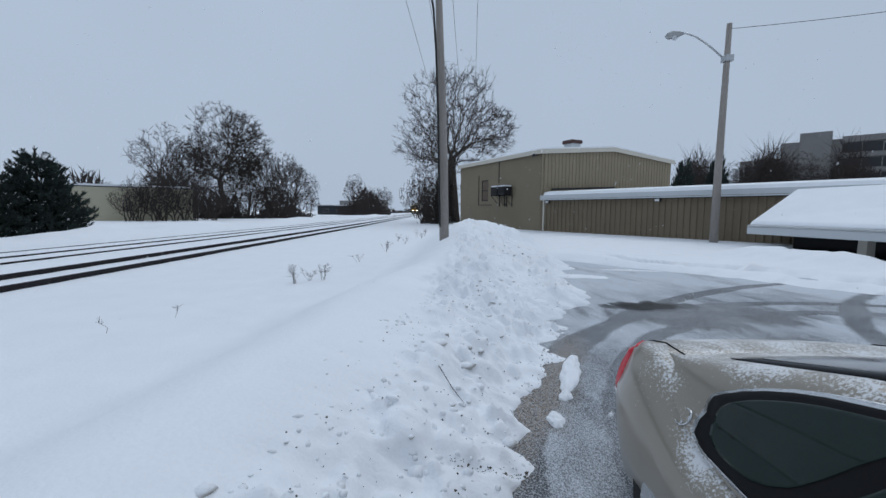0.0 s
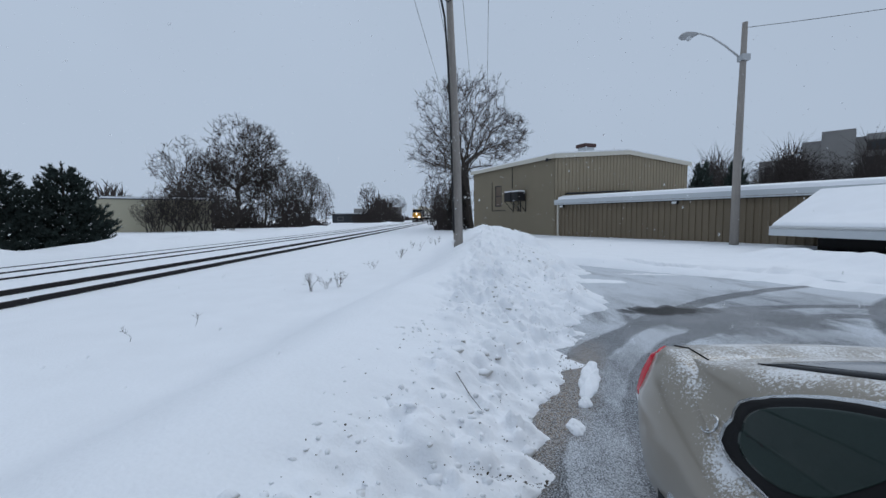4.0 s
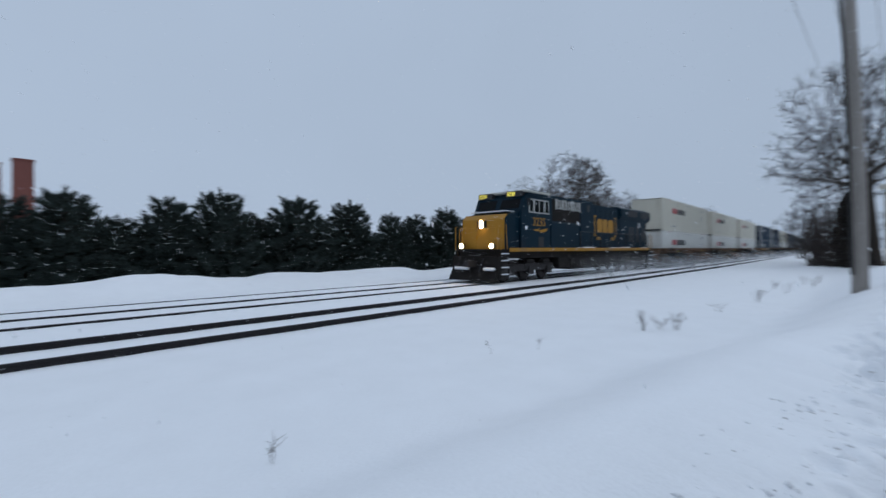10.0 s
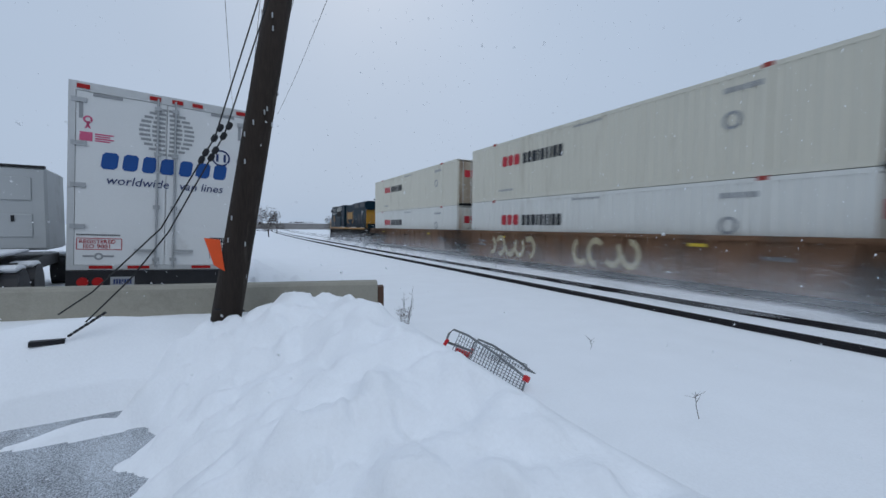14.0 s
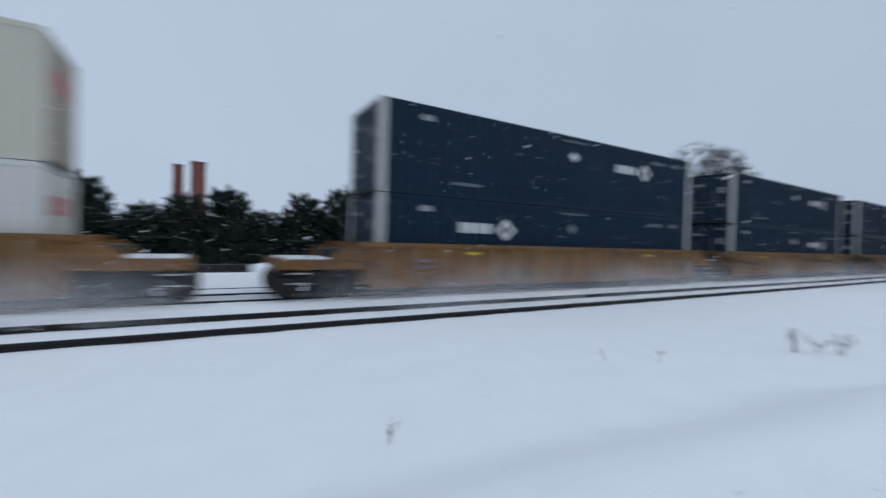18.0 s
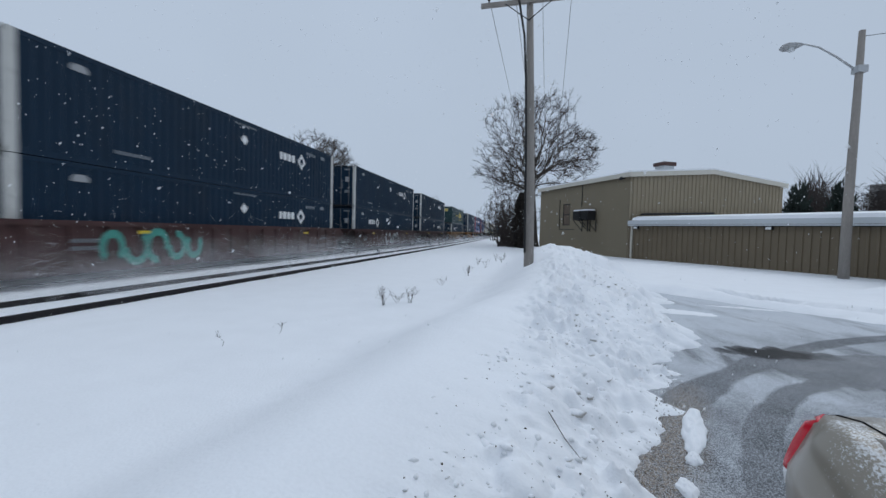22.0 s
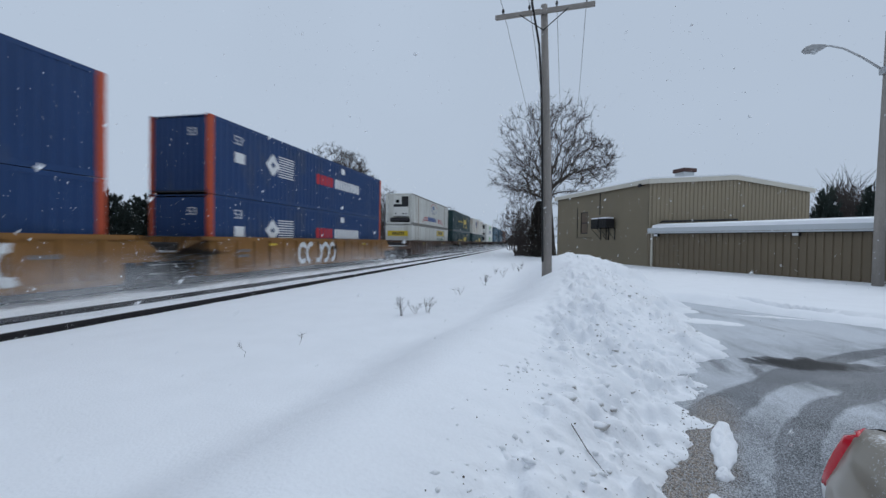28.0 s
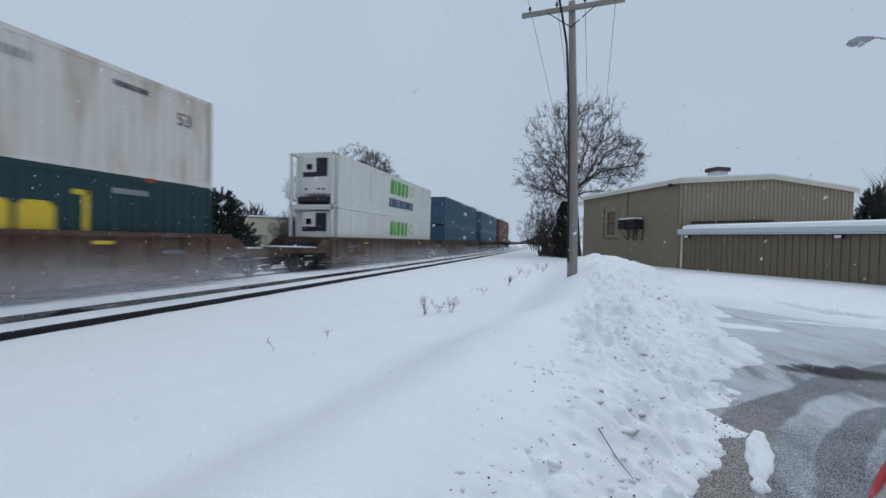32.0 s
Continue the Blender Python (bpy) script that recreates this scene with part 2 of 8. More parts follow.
TAN_STEEL = mat("tan_ribbed_steel", (0.27, 0.226, 0.158), 0.55, vary=0.06, scale=0.8, bump=0.08)
BROWN_STEEL = mat("brown_ribbed_steel", (0.17, 0.136, 0.092), 0.55, vary=0.08, scale=0.8, bump=0.08)
CREAM = mat("cream_fascia", (0.55, 0.52, 0.45), 0.6, vary=0.05, scale=1.0)
GREY_FASCIA = mat("pale_grey_fascia", (0.50, 0.53, 0.55), 0.5, vary=0.05, scale=1.0)
DARK_METAL = mat("dark_metal", (0.03, 0.03, 0.033), 0.5, metal=0.5, vary=0.2, scale=6.0)
PALE_POLE = mat("weathered_pale_pole", (0.275, 0.252, 0.23), 0.85, vary=0.26, scale=4.0, bump=0.7, stretch=(1, 1, 0.12))
DARK_POLE = mat("creosoted_timber", (0.032, 0.023, 0.018), 0.8, vary=0.4, scale=6.0, bump=0.8, stretch=(1, 1, 0.1), dirt=(0.13, 0.11, 0.09), dirt_amount=0.12)
GALV = mat("galvanised_steel", (0.42, 0.43, 0.44), 0.45, metal=0.7, vary=0.1, scale=5.0)
BLACK_CABLE = mat("black_cable", (0.02, 0.02, 0.02), 0.6, vary=0.1)
CONCRETE = mat("old_concrete", (0.30, 0.285, 0.24), 0.85, vary=0.12, scale=2.5, bump=0.4, dirt=(0.2, 0.19, 0.16), dirt_amount=0.25)
BARK = mat("grey_brown_bark", (0.055, 0.046, 0.040), 0.9, vary=0.25, scale=5.0, bump=0.5, stretch=(1, 1, 0.2))
TWIG = mat("bare_twigs", (0.046, 0.038, 0.035), 0.9, vary=0.2, scale=3.0, bump=0.0)
# Needle green lifted and greyed: snowy-air haze is mixed into the colour.
PINE = mat("dark_pine_needles_hazed", (0.028, 0.041, 0.036), 0.8, vary=0.45, scale=1.2, bump=0.0, fine=9.0)
GLASS_DARK = mat("dark_glass", (0.006, 0.007, 0.008), 0.06, vary=0.05, bump=0.0, spec=0.06)
WHITE_PAINT = mat("white_paint", (0.72, 0.73, 0.73), 0.45, vary=0.05, scale=1.0, bump=0.05)
BRICK_RED = mat("red_brick_stack", (0.16, 0.060, 0.048), 0.85, vary=0.15, scale=0.5)
WEED = mat("dead_weed_stalks", (0.055, 0.042, 0.034), 0.9, vary=0.2)


def asphalt_material():
    m = bpy.data.materials.new("snow_dusted_asphalt")
    m.use_nodes = True
    n, l = m.node_tree.nodes, m.node_tree.links
    b = n["Principled BSDF"]
    geo = n.new("ShaderNodeNewGeometry")

    def noise_at(scale, detail, stretch=(1, 1, 1), rot=0.0, rough=0.5, distort=0.0):
        mp = n.new("ShaderNodeMapping")
        mp.inputs["Scale"].default_value = stretch
        mp.inputs["Rotation"].default_value = (0, 0, rot)
        l.new(geo.outputs["Position"], mp.inputs[0])
        t = n.new("ShaderNodeTexNoise")
        t.inputs["Scale"].default_value, t.inputs["Detail"].default_value = scale, detail
        t.inputs["Roughness"].default_value, t.inputs["Distortion"].default_value = rough, distort
        l.new(mp.outputs[0], t.inputs["Vector"])
        return t.outputs[0]

    def ranged(v, a, b_, lo=0.0, hi=1.0):
        r = n.new("ShaderNodeMapRange")
        r.inputs["From Min"].default_value, r.inputs["From Max"].default_value = a, b_
        r.inputs["To Min"].default_value, r.inputs["To Max"].default_value = lo, hi
        l.new(v, r.inputs[0])
        return r.outputs[0]

    def mixed(f, c0, c1):
        mx = n.new("ShaderNodeMix")
        mx.data_type = "RGBA"
        l.new(f, mx.inputs[0])
        for c, i in ((c0, 6), (c1, 7)):
            if isinstance(c, tuple):
                mx.inputs[i].default_value = (*c, 1)
            else:
                l.new(c, mx.inputs[i])
        return mx.outputs[2]

    grit = noise_at(160, 2)
    stone = mixed(ranged(grit, 0.35, 0.65), (0.022, 0.024, 0.026), (0.075, 0.08, 0.086))
    salt = mixed(ranged(noise_at(1.2, 6), 0.4, 0.65), stone, (0.125, 0.13, 0.14))
    # fine snow blown over the stones: thick in long drifts, worn thin along curved wheel tracks
    def op(kind, p, q):
        m_ = n.new("ShaderNodeMath")
        m_.operation = kind
        for i_, v_ in enumerate((p, q)):
            if isinstance(v_, (int, float)):
                m_.inputs[i_].default_value = v_
            else:
                l.new(v_, m_.inputs[i_])
        return m_.outputs[0]

    xyz = n.new("ShaderNodeSeparateXYZ")
    l.new(geo.outputs["Position"], xyz.inputs[0])
    wob = op("MULTIPLY", op("SUBTRACT", noise_at(0.9, 3), 0.5), 0.22)

    def reach(cx, cy, kx=1.0, ky=1.0):
        dx, dy = op("MULTIPLY", op("SUBTRACT", xyz.outputs["X"], cx), kx), op("MULTIPLY", op("SUBTRACT", xyz.outputs["Y"], cy), ky)
        return op("SQRT", op("ADD", op("MULTIPLY", dx, dx), op("MULTIPLY", dy, dy)), 0.0)

    def track(cx, cy, r, half):
        d = op("ABSOLUTE", op("SUBTRACT", op("ADD", reach(cx, cy), wob), r), 0.0)
        return ranged(d, half * 0.45, half * 1.25, 1.0, 0.0)

    drift = noise_at(0.33, 5, (1.0, 0.42, 1), 0.75, 0.55, 0.8)
    speck = ranged(noise_at(105, 3, (1.0, 0.7, 1), 0.5, 0.65), 0.38, 0.62)
    soft = noise_at(2.6, 4, (1.0, 0.35, 1), 0.9, 0.6, 0.5)
    cover = op("ADD", op("MULTIPLY", drift, 0.75), op("MULTIPLY", soft, 0.26))
    worn = op("MAXIMUM", op("MAXIMUM", track(7.04, 1.76, 6.40, 0.14), track(7.04, 1.76, 5.62, 0.14)), op("MAXIMUM", track(13.0, -3.0, 13.9, 0.16), track(14.5, 0.5, 9.6, 0.18)))
    cover = op("SUBTRACT", cover, op("MULTIPLY", op("MULTIPLY", worn, ranged(soft, 0.35, 0.6, 0.6, 1.0)), 0.34))
    far_cover = ranged(op("ADD", xyz.outputs["Y"], op("MULTIPLY", xyz.outputs["X"], 0.5)), 8.0, 14.0, 0.0, 0.10)
    cover = op("ADD", cover, far_cover)
    thin = op("ADD", reach(5.1, 7.3, 0.42, 1.0), op("MULTIPLY", op("SUBTRACT", soft, 0.5), 1.5))
    cover = op("SUBTRACT", cover, op("MULTIPLY", ranged(thin, 0.3, 0.95, 1.0, 0.0), 0.19))
    wet = op("ADD", reach(4.5, 8.0, 0.78, 2.0), op("MULTIPLY", op("SUBTRACT", soft, 0.5), 1.3))
    wet = ranged(wet, 0.45, 0.8, 1.0, 0.0)
    cover = op("SUBTRACT", cover, op("MULTIPLY", wet, 0.6))
    eu = op("SUBTRACT", op("MULTIPLY", op("SUBTRACT", xyz.outputs["X"], 1.36), 0.883 * 2.6), op("MULTIPLY", op("SUBTRACT", xyz.outputs["Y"], 4.5), 0.469 * 2.6))
    ev = op("ADD", op("MULTIPLY", op("SUBTRACT", xyz.outputs["X"], 1.36), 0.469 * 0.42), op("MULTIPLY", op("SUBTRACT", xyz.outputs["Y"], 4.5), 0.883 * 0.42))
    edge = op("ADD", op("SQRT", op("ADD", op("MULTIPLY", eu, eu), op("MULTIPLY", ev, ev)), 0.0), op("MULTIPLY", op("SUBTRACT", soft, 0.5), 0.8))
    cover = op("SUBTRACT", cover, op("MULTIPLY", ranged(edge, 0.3, 0.85, 1.0, 0.0), 0.15))
    litter = mixed(ranged(noise_at(46, 5, (1, 1, 1), 0.0, 0.7), 0.40, 0.60), (0.026, 0.021, 0.018), (0.25, 0.185, 0.125))
    mud = mixed(ranged(edge, 0.4, 0.95, 0.95, 0.0), salt, litter)
    ground_tone = mixed(wet, mud, (0.013, 0.014, 0.016))
    f = op("ADD", ranged(cover, 0.41, 0.61, 0.19, 0.80), op("MULTIPLY", op("SUBTRACT", speck, 0.5), ranged(xyz.outputs["Y"], 5.0, 12.0, 0.80, 0.15)))
    f = ranged(op("MULTIPLY", f, op("SUBTRACT", 1.0, op("MULTIPLY", wet, 0.95))), 0.0, 1.0)
    out = mixed(f, ground_tone, (0.65, 0.69, 0.74))
    l.new(out, b.inputs["Base Color"])
    l.new(ranged(noise_at(0.5, 4), 0.4, 0.62, 0.65, 0.9), b.inputs["Roughness"])
    b.inputs["Specular IOR Level"].default_value = 0.25
    bp = n.new("ShaderNodeBump")
    bp.inputs["Strength"].default_value, bp.inputs["Distance"].default_value = 0.5, 0.01
    l.new(grit, bp.inputs["Height"])
    l.new(bp.outputs[0], b.inputs["Normal"])
    return m


ASPHALT = asphalt_material()

# ---------------------------------------------------------------- ground
BANK = np.array([  # y, crest x, height, width west, width east
    (-14, -2.9, 0.10, 1.5, 3.0), (-9, -2.3, 0.36, 1.4, 3.0), (-6.8, -1.6, 0.66, 1.6, 2.6), (-5.5, -1.7, 0.90, 1.4, 2.1),
    (-4.2, -1.7, 0.96, 1.35, 2.05), (-3.0, -1.7, 0.88, 1.25, 2.2), (-1.8, -1.75, 0.74, 1.2, 1.9), (-0.8, -1.85, 0.60, 1.25, 1.7), (0.4, -1.9, 0.50, 1.35, 1.55),
    (2.0, -1.55, 0.45, 1.6, 2.2), (3.5, -1.2, 0.52, 1.7, 2.2), (5.0, -0.8, 0.56, 1.8, 2.25), (7.0, -0.1, 0.62, 2.0, 2.4),
    (9.3, 0.7, 0.70, 2.1, 2.7), (11.2, 1.2, 0.78, 2.3, 3.0), (15.0, 1.7, 0.95, 2.5, 3.0), (20.0, 2.3, 1.20, 2.8, 3.4),
    (27.0, 3.2, 1.05, 3.0, 3.4), (36.0, 3.8, 0.60, 3.0, 3.0), (44.0, 3.8, 0.05, 3.0, 3.0)])


def pits(x, y, cell, seed, share):
    """Scattered lumps: one random point in each cell, as a rounded bump where it is near."""
    u, v = x / cell, y / cell
    best = np.zeros_like(u)
    for di in (-1, 0, 1):
        for dj in (-1, 0, 1):
            ci, cj = np.floor(u) + di, np.floor(v) + dj
            px, py, amp = (lattice(ci.astype(np.int64), cj.astype(np.int64), seed + k) for k in (0, 1, 2))
            d = np.hypot((u - ci - px) * (0.8 + amp), v - cj - py) / (0.25 + 0.35 * py)
            best = np.maximum(best, np.where(amp < share, np.sqrt(np.clip(1 - d * d, 0, 1)), 0) * (0.4 + px))
    return best


def bank_height(x, y):
    xc, h, ww, we = (np.interp(y, BANK[:, 0], BANK[:, i]) for i in (1, 2, 3, 4))
    xc = xc + 0.25 * vnoise(y * 0.45, y * 0 + 3.0, 5)
    we = we * (1 + 0.35 * fbm(y * 0.9, y * 0 + 8.0, 3, 9) + 0.16 * fbm(y * 3.2, x * 0.9 + 2.0, 3, 10))
    t = (x - xc) / np.where(x < xc, ww, we)
    west = 0.5 + 0.5 * np.cos(np.pi * np.clip(t, -1, 0))
    east = 1 - np.clip(t, 0, 1) ** 1.5
    prof = np.where(t < 0, west, east) * (np.abs(t) < 1)
    calm = smooth01((y - 0.2) / 2.0)
    onset = np.interp(y, [-1.0, 1.0, 4.0, 5.5, 8.0, 11.0], [-0.22, 0.20, 0.30, 0.20, -0.02, -0.22])
    rough = smooth01((t - onset) / 0.26) * smooth01((1.04 - t) / 0.22)
    lump = np.abs(fbm(x * 1.7, y * 1.7, 3, 21)) * 0.34 + fbm(x * 0.7, y * 0.7, 2, 41) * 0.35 - 0.09
    patch = smooth01(0.5 + 2.2 * fbm(x * 1.1, y * 1.1, 2, 57))
    crumb = 0.06 * pits(x, y, 0.36, 61, 0.3) + (0.25 + 0.75 * patch) * (0.085 * pits(x, y, 0.19, 71, 0.5) + 0.045 * pits(x, y, 0.11, 75, 0.5) - 0.09 * pits(x, y, 0.16, 91, 0.4)) - 0.07 * pits(x, y, 0.4, 81, 0.22) + 0.030 * fbm(x * 7, y * 7, 2, 33) + 0.05 * np.abs(fbm(x * 4, y * 4, 3, 35))
    soft = 0.30 * fbm(x * 1.3, y * 1.3, 3, 52) - 0.07 * pits(x, y, 0.6, 55, 0.4) + 0.16 * np.abs(fbm(x * 2.6, y * 2.6, 2, 53))
    step = np.minimum(h * 1.2, 0.9)
    return h * prof + rough * (calm * (step * lump * 0.82 + 1.05 * crumb) + (1 - calm) * (soft * 1.1 + 0.35 * crumb) * smooth01((t + 0.3) / 0.3)), t


LOT = -0.25


def lot_edge(x, y):
    """Positive where snow still covers the yard, past the ploughed part."""
    north = (x - 5.3) * 0.78 + (y - 15.0) * 0.62 + 0.9 * vnoise(x * 0.5, y * 0.5, 3)
    south = -6.15 - y + 0.6 * vnoise(x * 0.8, y * 0.8, 4)
    # a scraped strip of bare asphalt inside the snow edge
    north = north - 1.9 * np.exp(-((north - 1.35) / 0.42) ** 2) * smooth01((x - 6.4) / 0.9)
    tongue = 0.55 - np.hypot((x - 0.85) / 1.3, (y + 5.55) / 0.25)
    for cx, cy, rx, ry in ((4.4, 11.6, 0.95, 0.42), (6.4, 12.7, 0.9, 0.10)):
        tongue = np.maximum(tongue, 0.16 * (1 - np.hypot((x - cx) / rx, (y - cy + 0.25 * (x - cx)) / ry) + 0.5 * vnoise(x * 2.2, y * 2.2, 31)))
    return np.maximum(np.maximum(north, south), tongue)


def ground_height(x, y):
    s = x * ALONG.x + y * ALONG.y
    l = x * OUT.x + y * OUT.y
    reach = np.where(s < 0, RAIL_END, RAIL_EASE)
    e = np.minimum(np.abs(s), reach)
    l = l - (RAIL_K / 2 * e * e + RAIL_K * reach * np.maximum(np.abs(s) - reach, 0))
    field = -0.09 + 0.05 * fbm(x * 0.25, y * 0.25, 3, 1) + 0.012 * fbm(x * 2.0, y * 2.0, 3, 2)
    # the track bed: snow just under the rail heads
    bed = smooth01((l - 6.2) / 2.0) * smooth01((17.5 - l) / 2.0)
    field = field * (1 - bed) + (-0.125 + 0.075 * smooth01((l - 10.9) / 0.7) + 0.028 * smooth01((l - 14.4) / 0.5) + 0.014 * fbm(x * 1.5, y * 1.5, 2, 6)) * bed
    # ploughed windrow beyond the far track
    field = field + 0.55 * np.exp(-((l - 20.5 - 1.5 * vnoise(s * 0.08, s * 0, 12)) / 1.7) ** 2) * (0.75 + fbm(s * 0.25, l * 0.25, 3, 8)) * smooth01((s + 150) / 40)
    east = smooth01((x - np.interp(y, BANK[:, 0], BANK[:, 1])) / 0.8)
    near = (y > -60) & (y < 70) & (x < 80)
    cover = lot_edge(x, y)
    lot = LOT + np.where(cover > 0, -0.005 + 0.16 * smooth01(cover / 0.7) + 0.10 * np.exp(-((cover - 0.6) / 0.5) ** 2) * (0.6 + fbm(x * 1.3, y * 1.3, 3, 14)), -0.09)
    lot = lot + 0.10 * smooth01((np.hypot(x, y) - 18) / 14)
    # the sunken entry under the canopy, with a ploughed pile before it
    lot = lot + 0.42 * np.exp(-((x - 12.4 - 0.12 * (17 - y)) / 1.1) ** 2) * smooth01((17.5 - y) / 3.0) * (0.8 + fbm(x * 0.8, y * 0.8, 3, 18)) - 1.3 * smooth01((x - 13.9) / 1.2) * smooth01((17.0 - y) / 1.0) * smooth01((22.5 - x) / 1.0) * smooth01((y + 2) / 2)
    # raised snow in front of the low concrete wall
    shelf = 0.62 * smooth01((-5.9 - y) / 1.1) * smooth01((y + 9.6) / 1.0) * smooth01((x + 3.3) / 1.4)
    z = np.where(near, field * (1 - east) + lot * east, field)
    bank, t = bank_height(x, y)
    foot = np.clip(t, 0, 1)
    base = np.minimum(field, 0) * (1 - foot) + (LOT - 0.005) * foot
    z = np.where(np.abs(t) < 1, np.where(t < 0, base + bank, np.maximum(base + bank, lot)), z)
    shelf = shelf + np.where(shelf > 0.03, 0.24 * np.exp(-((x - 1.25) / 0.9) ** 2 - ((y + 6.6) / 0.5) ** 2), 0)
    z = np.maximum(z, np.where(shelf > 0.03, shelf + 0.03 * fbm(x * 1.2, y * 1.2, 3, 15) - 0.1, -9))
    z = z + 0.30 * np.exp(-((x + 0.75) / 1.1) ** 2 - ((y + 6.15) / 0.42) ** 2)
    z = z - 0.16 * np.exp(-((x + 0.12) / 0.16) ** 2 - ((y - 2.45) / 0.10) ** 2) - 0.05 * np.exp(-((x - 0.52) / 0.26) ** 2 - ((y - 2.98 - 0.2 * (x - 0.52)) / 0.05) ** 2)
    # far ground falls gently
    return z - 0.35 * smooth01((np.hypot(x, y) - 120) / 300)


def axis(spans):
    out = [spans[0][0]]
    for a, b, step in spans:
        k = max(1, int(round((b - a) / step)))
        out += [a + (b - a) * i / k for i in range(1, k + 1)]
    return np.array(out)


GX = axis([(-2500, -300, 440), (-300, -60, 30), (-60, -28, 3), (-28, -8, 0.5), (-8, -4, 0.25), (-4, -2.4, 0.06), (-2.4, 2.4, 0.026), (2.4, 3.2, 0.05), (3.2, 8, 0.12), (8, 20, 0.5), (20, 60, 4), (60, 300, 40), (300, 2500, 440)])
GY = axis([(-2500, -300, 440), (-300, -60, 20), (-60, -16, 1.5), (-16, -8, 0.3), (-8, 1.5, 0.055), (1.5, 8, 0.028), (8, 9, 0.05), (9, 16, 0.1), (16, 42, 0.25), (42, 90, 2), (90, 320, 12), (320, 2500, 440)])


def sheet(name, xs, ys, height, material, label, category):
    X, Y = np.meshgrid(xs, ys)
    Z = height(X, Y)
    nx, ny = len(xs), len(ys)
    verts = np.stack([X, Y, Z], 2).reshape(-1, 3)
    i = (np.arange(ny - 1)[:, None] * nx + np.arange(nx - 1)[None, :]).ravel()
    quads = np.stack([i, i + 1, i + nx + 1, i + nx], 1)
    me = bpy.data.meshes.new(name)
    me.vertices.add(len(verts))
    me.vertices.foreach_set("co", verts.ravel())
    me.loops.add(quads.size)
    me.loops.foreach_set("vertex_index", quads.ravel())
    me.polygons.add(len(quads))
    me.polygons.foreach_set("loop_start", np.arange(len(quads)) * 4)
    me.polygons.foreach_set("use_smooth", np.ones(len(quads), bool))
    me.update(calc_edges=True)
    me.materials.append(material)
    return tagged(new(name, me), label, category, kind="structure")


sheet("ground", GX, GY, ground_height, SNOW, "fresh snow over the verge, banks and fields", "snow ground")
sheet("pavement", axis([(-2.5, 8, 0.25), (8, 24, 2)]), axis([(-12, 18, 0.5)]), lambda x, y: LOT - 1.2 * smooth01((np.interp(y, BANK[:, 0], BANK[:, 1]) + 0.6 - x) / 0.6), ASPHALT,
      "dark asphalt yard dusted with blown snow", "asphalt")

# ---------------------------------------------------------------- railway
RAIL_PROFILE = [(-0.07, -0.17), (0.07, -0.17), (0.065, -0.155), (0.012, -0.135), (0.012, -0.05), (0.036, -0.035), (0.036, -0.004), (0.026, 0.0), (-0.026, 0.0), (-0.036, -0.004), (-0.036, -0.035), (-0.012, -0.05), (-0.012, -0.135), (-0.065, -0.155)]


def rail_line(l, parent):
    ss = [-420, -350, -300, -250, -200] + [-200 + 8 * i for i in range(1, 21)] + [-40 + 4 * i for i in range(1, 31)] + [80 + 10 * i for i in range(1, 14)] + [230, 270, 320, 400, 500, 620, 760]
    n = len(RAIL_PROFILE)
    verts, faces, slots = [], [], []
    for s in ss:
        m = rail_pose(s, l)
        verts += [m @ Vector((0, a, b)) for a, b in RAIL_PROFILE]
    for i in range(len(ss) - 1):
        for k in range(n):
            a, b = i * n + k, i * n + (k + 1) % n
            faces.append((a, b, b + n, a + n))
            slots.append(1 if k == 7 else 0)
    return from_lists("rail", verts, faces, [RAIL_STEEL, RAIL_HEAD], parent, slots=slots)


near_track = thing("railway_track", Matrix(), "two dark rusty rails standing out of the snow", "railway track", "railway tracks", "structure")
far_track = thing("railway_track", Matrix(), "worn rails of the running track, half buried in snow", "railway track", "railway tracks", "structure")
for tr, l in ((near_track, NEAR_TRACK), (far_track, FAR_TRACK)):
    rail_line(l - 0.7525, tr)
    rail_line(l + 0.7525, tr)
siding = thing("railway_track", Matrix(), "one rail of a siding almost lost under the snow", "railway track", "railway tracks", "structure")
rail_line(15.45, siding)
# joint bars and bolts where lengths of rail meet on the near track
for l in (NEAR_TRACK - 0.7525, NEAR_TRACK + 0.7525):
    for s in (-14.0, 1.2, 13.4, 25.6, 37.8):
        m = rail_pose(s + (0 if l < NEAR_TRACK else 5.0), l)
        bm = bmesh.new()
        for side in (-1, 1):
            box(bm, -0.45, 0.45, 0.014 * side - 0.012, 0.014 * side + 0.012, -0.13, -0.045, m)
            for k in range(4):
                box(bm, -0.36 + 0.22 * k, -0.31 + 0.22 * k, side * 0.03 - 0.012, side * 0.03 + 0.012, -0.11, -0.07, m)
        part("joint_bar", bm, RAIL_STEEL, near_track)

# ---------------------------------------------------------------- the works building
CORNER = Vector((9.52, 33.12, 0))
GABLE = Vector((0.923, 0.385, 0))
LOW = Vector((0.56, -0.829, 0)).normalized()


def frame_of(origin, xdir):
    y = Vector((-xdir.y, xdir.x, 0))
    return Matrix(((xdir.x, y.x, 0, origin.x), (xdir.y, y.y, 0, origin.y), (0, 0, 1, origin.z), (0, 0, 0, 1)))


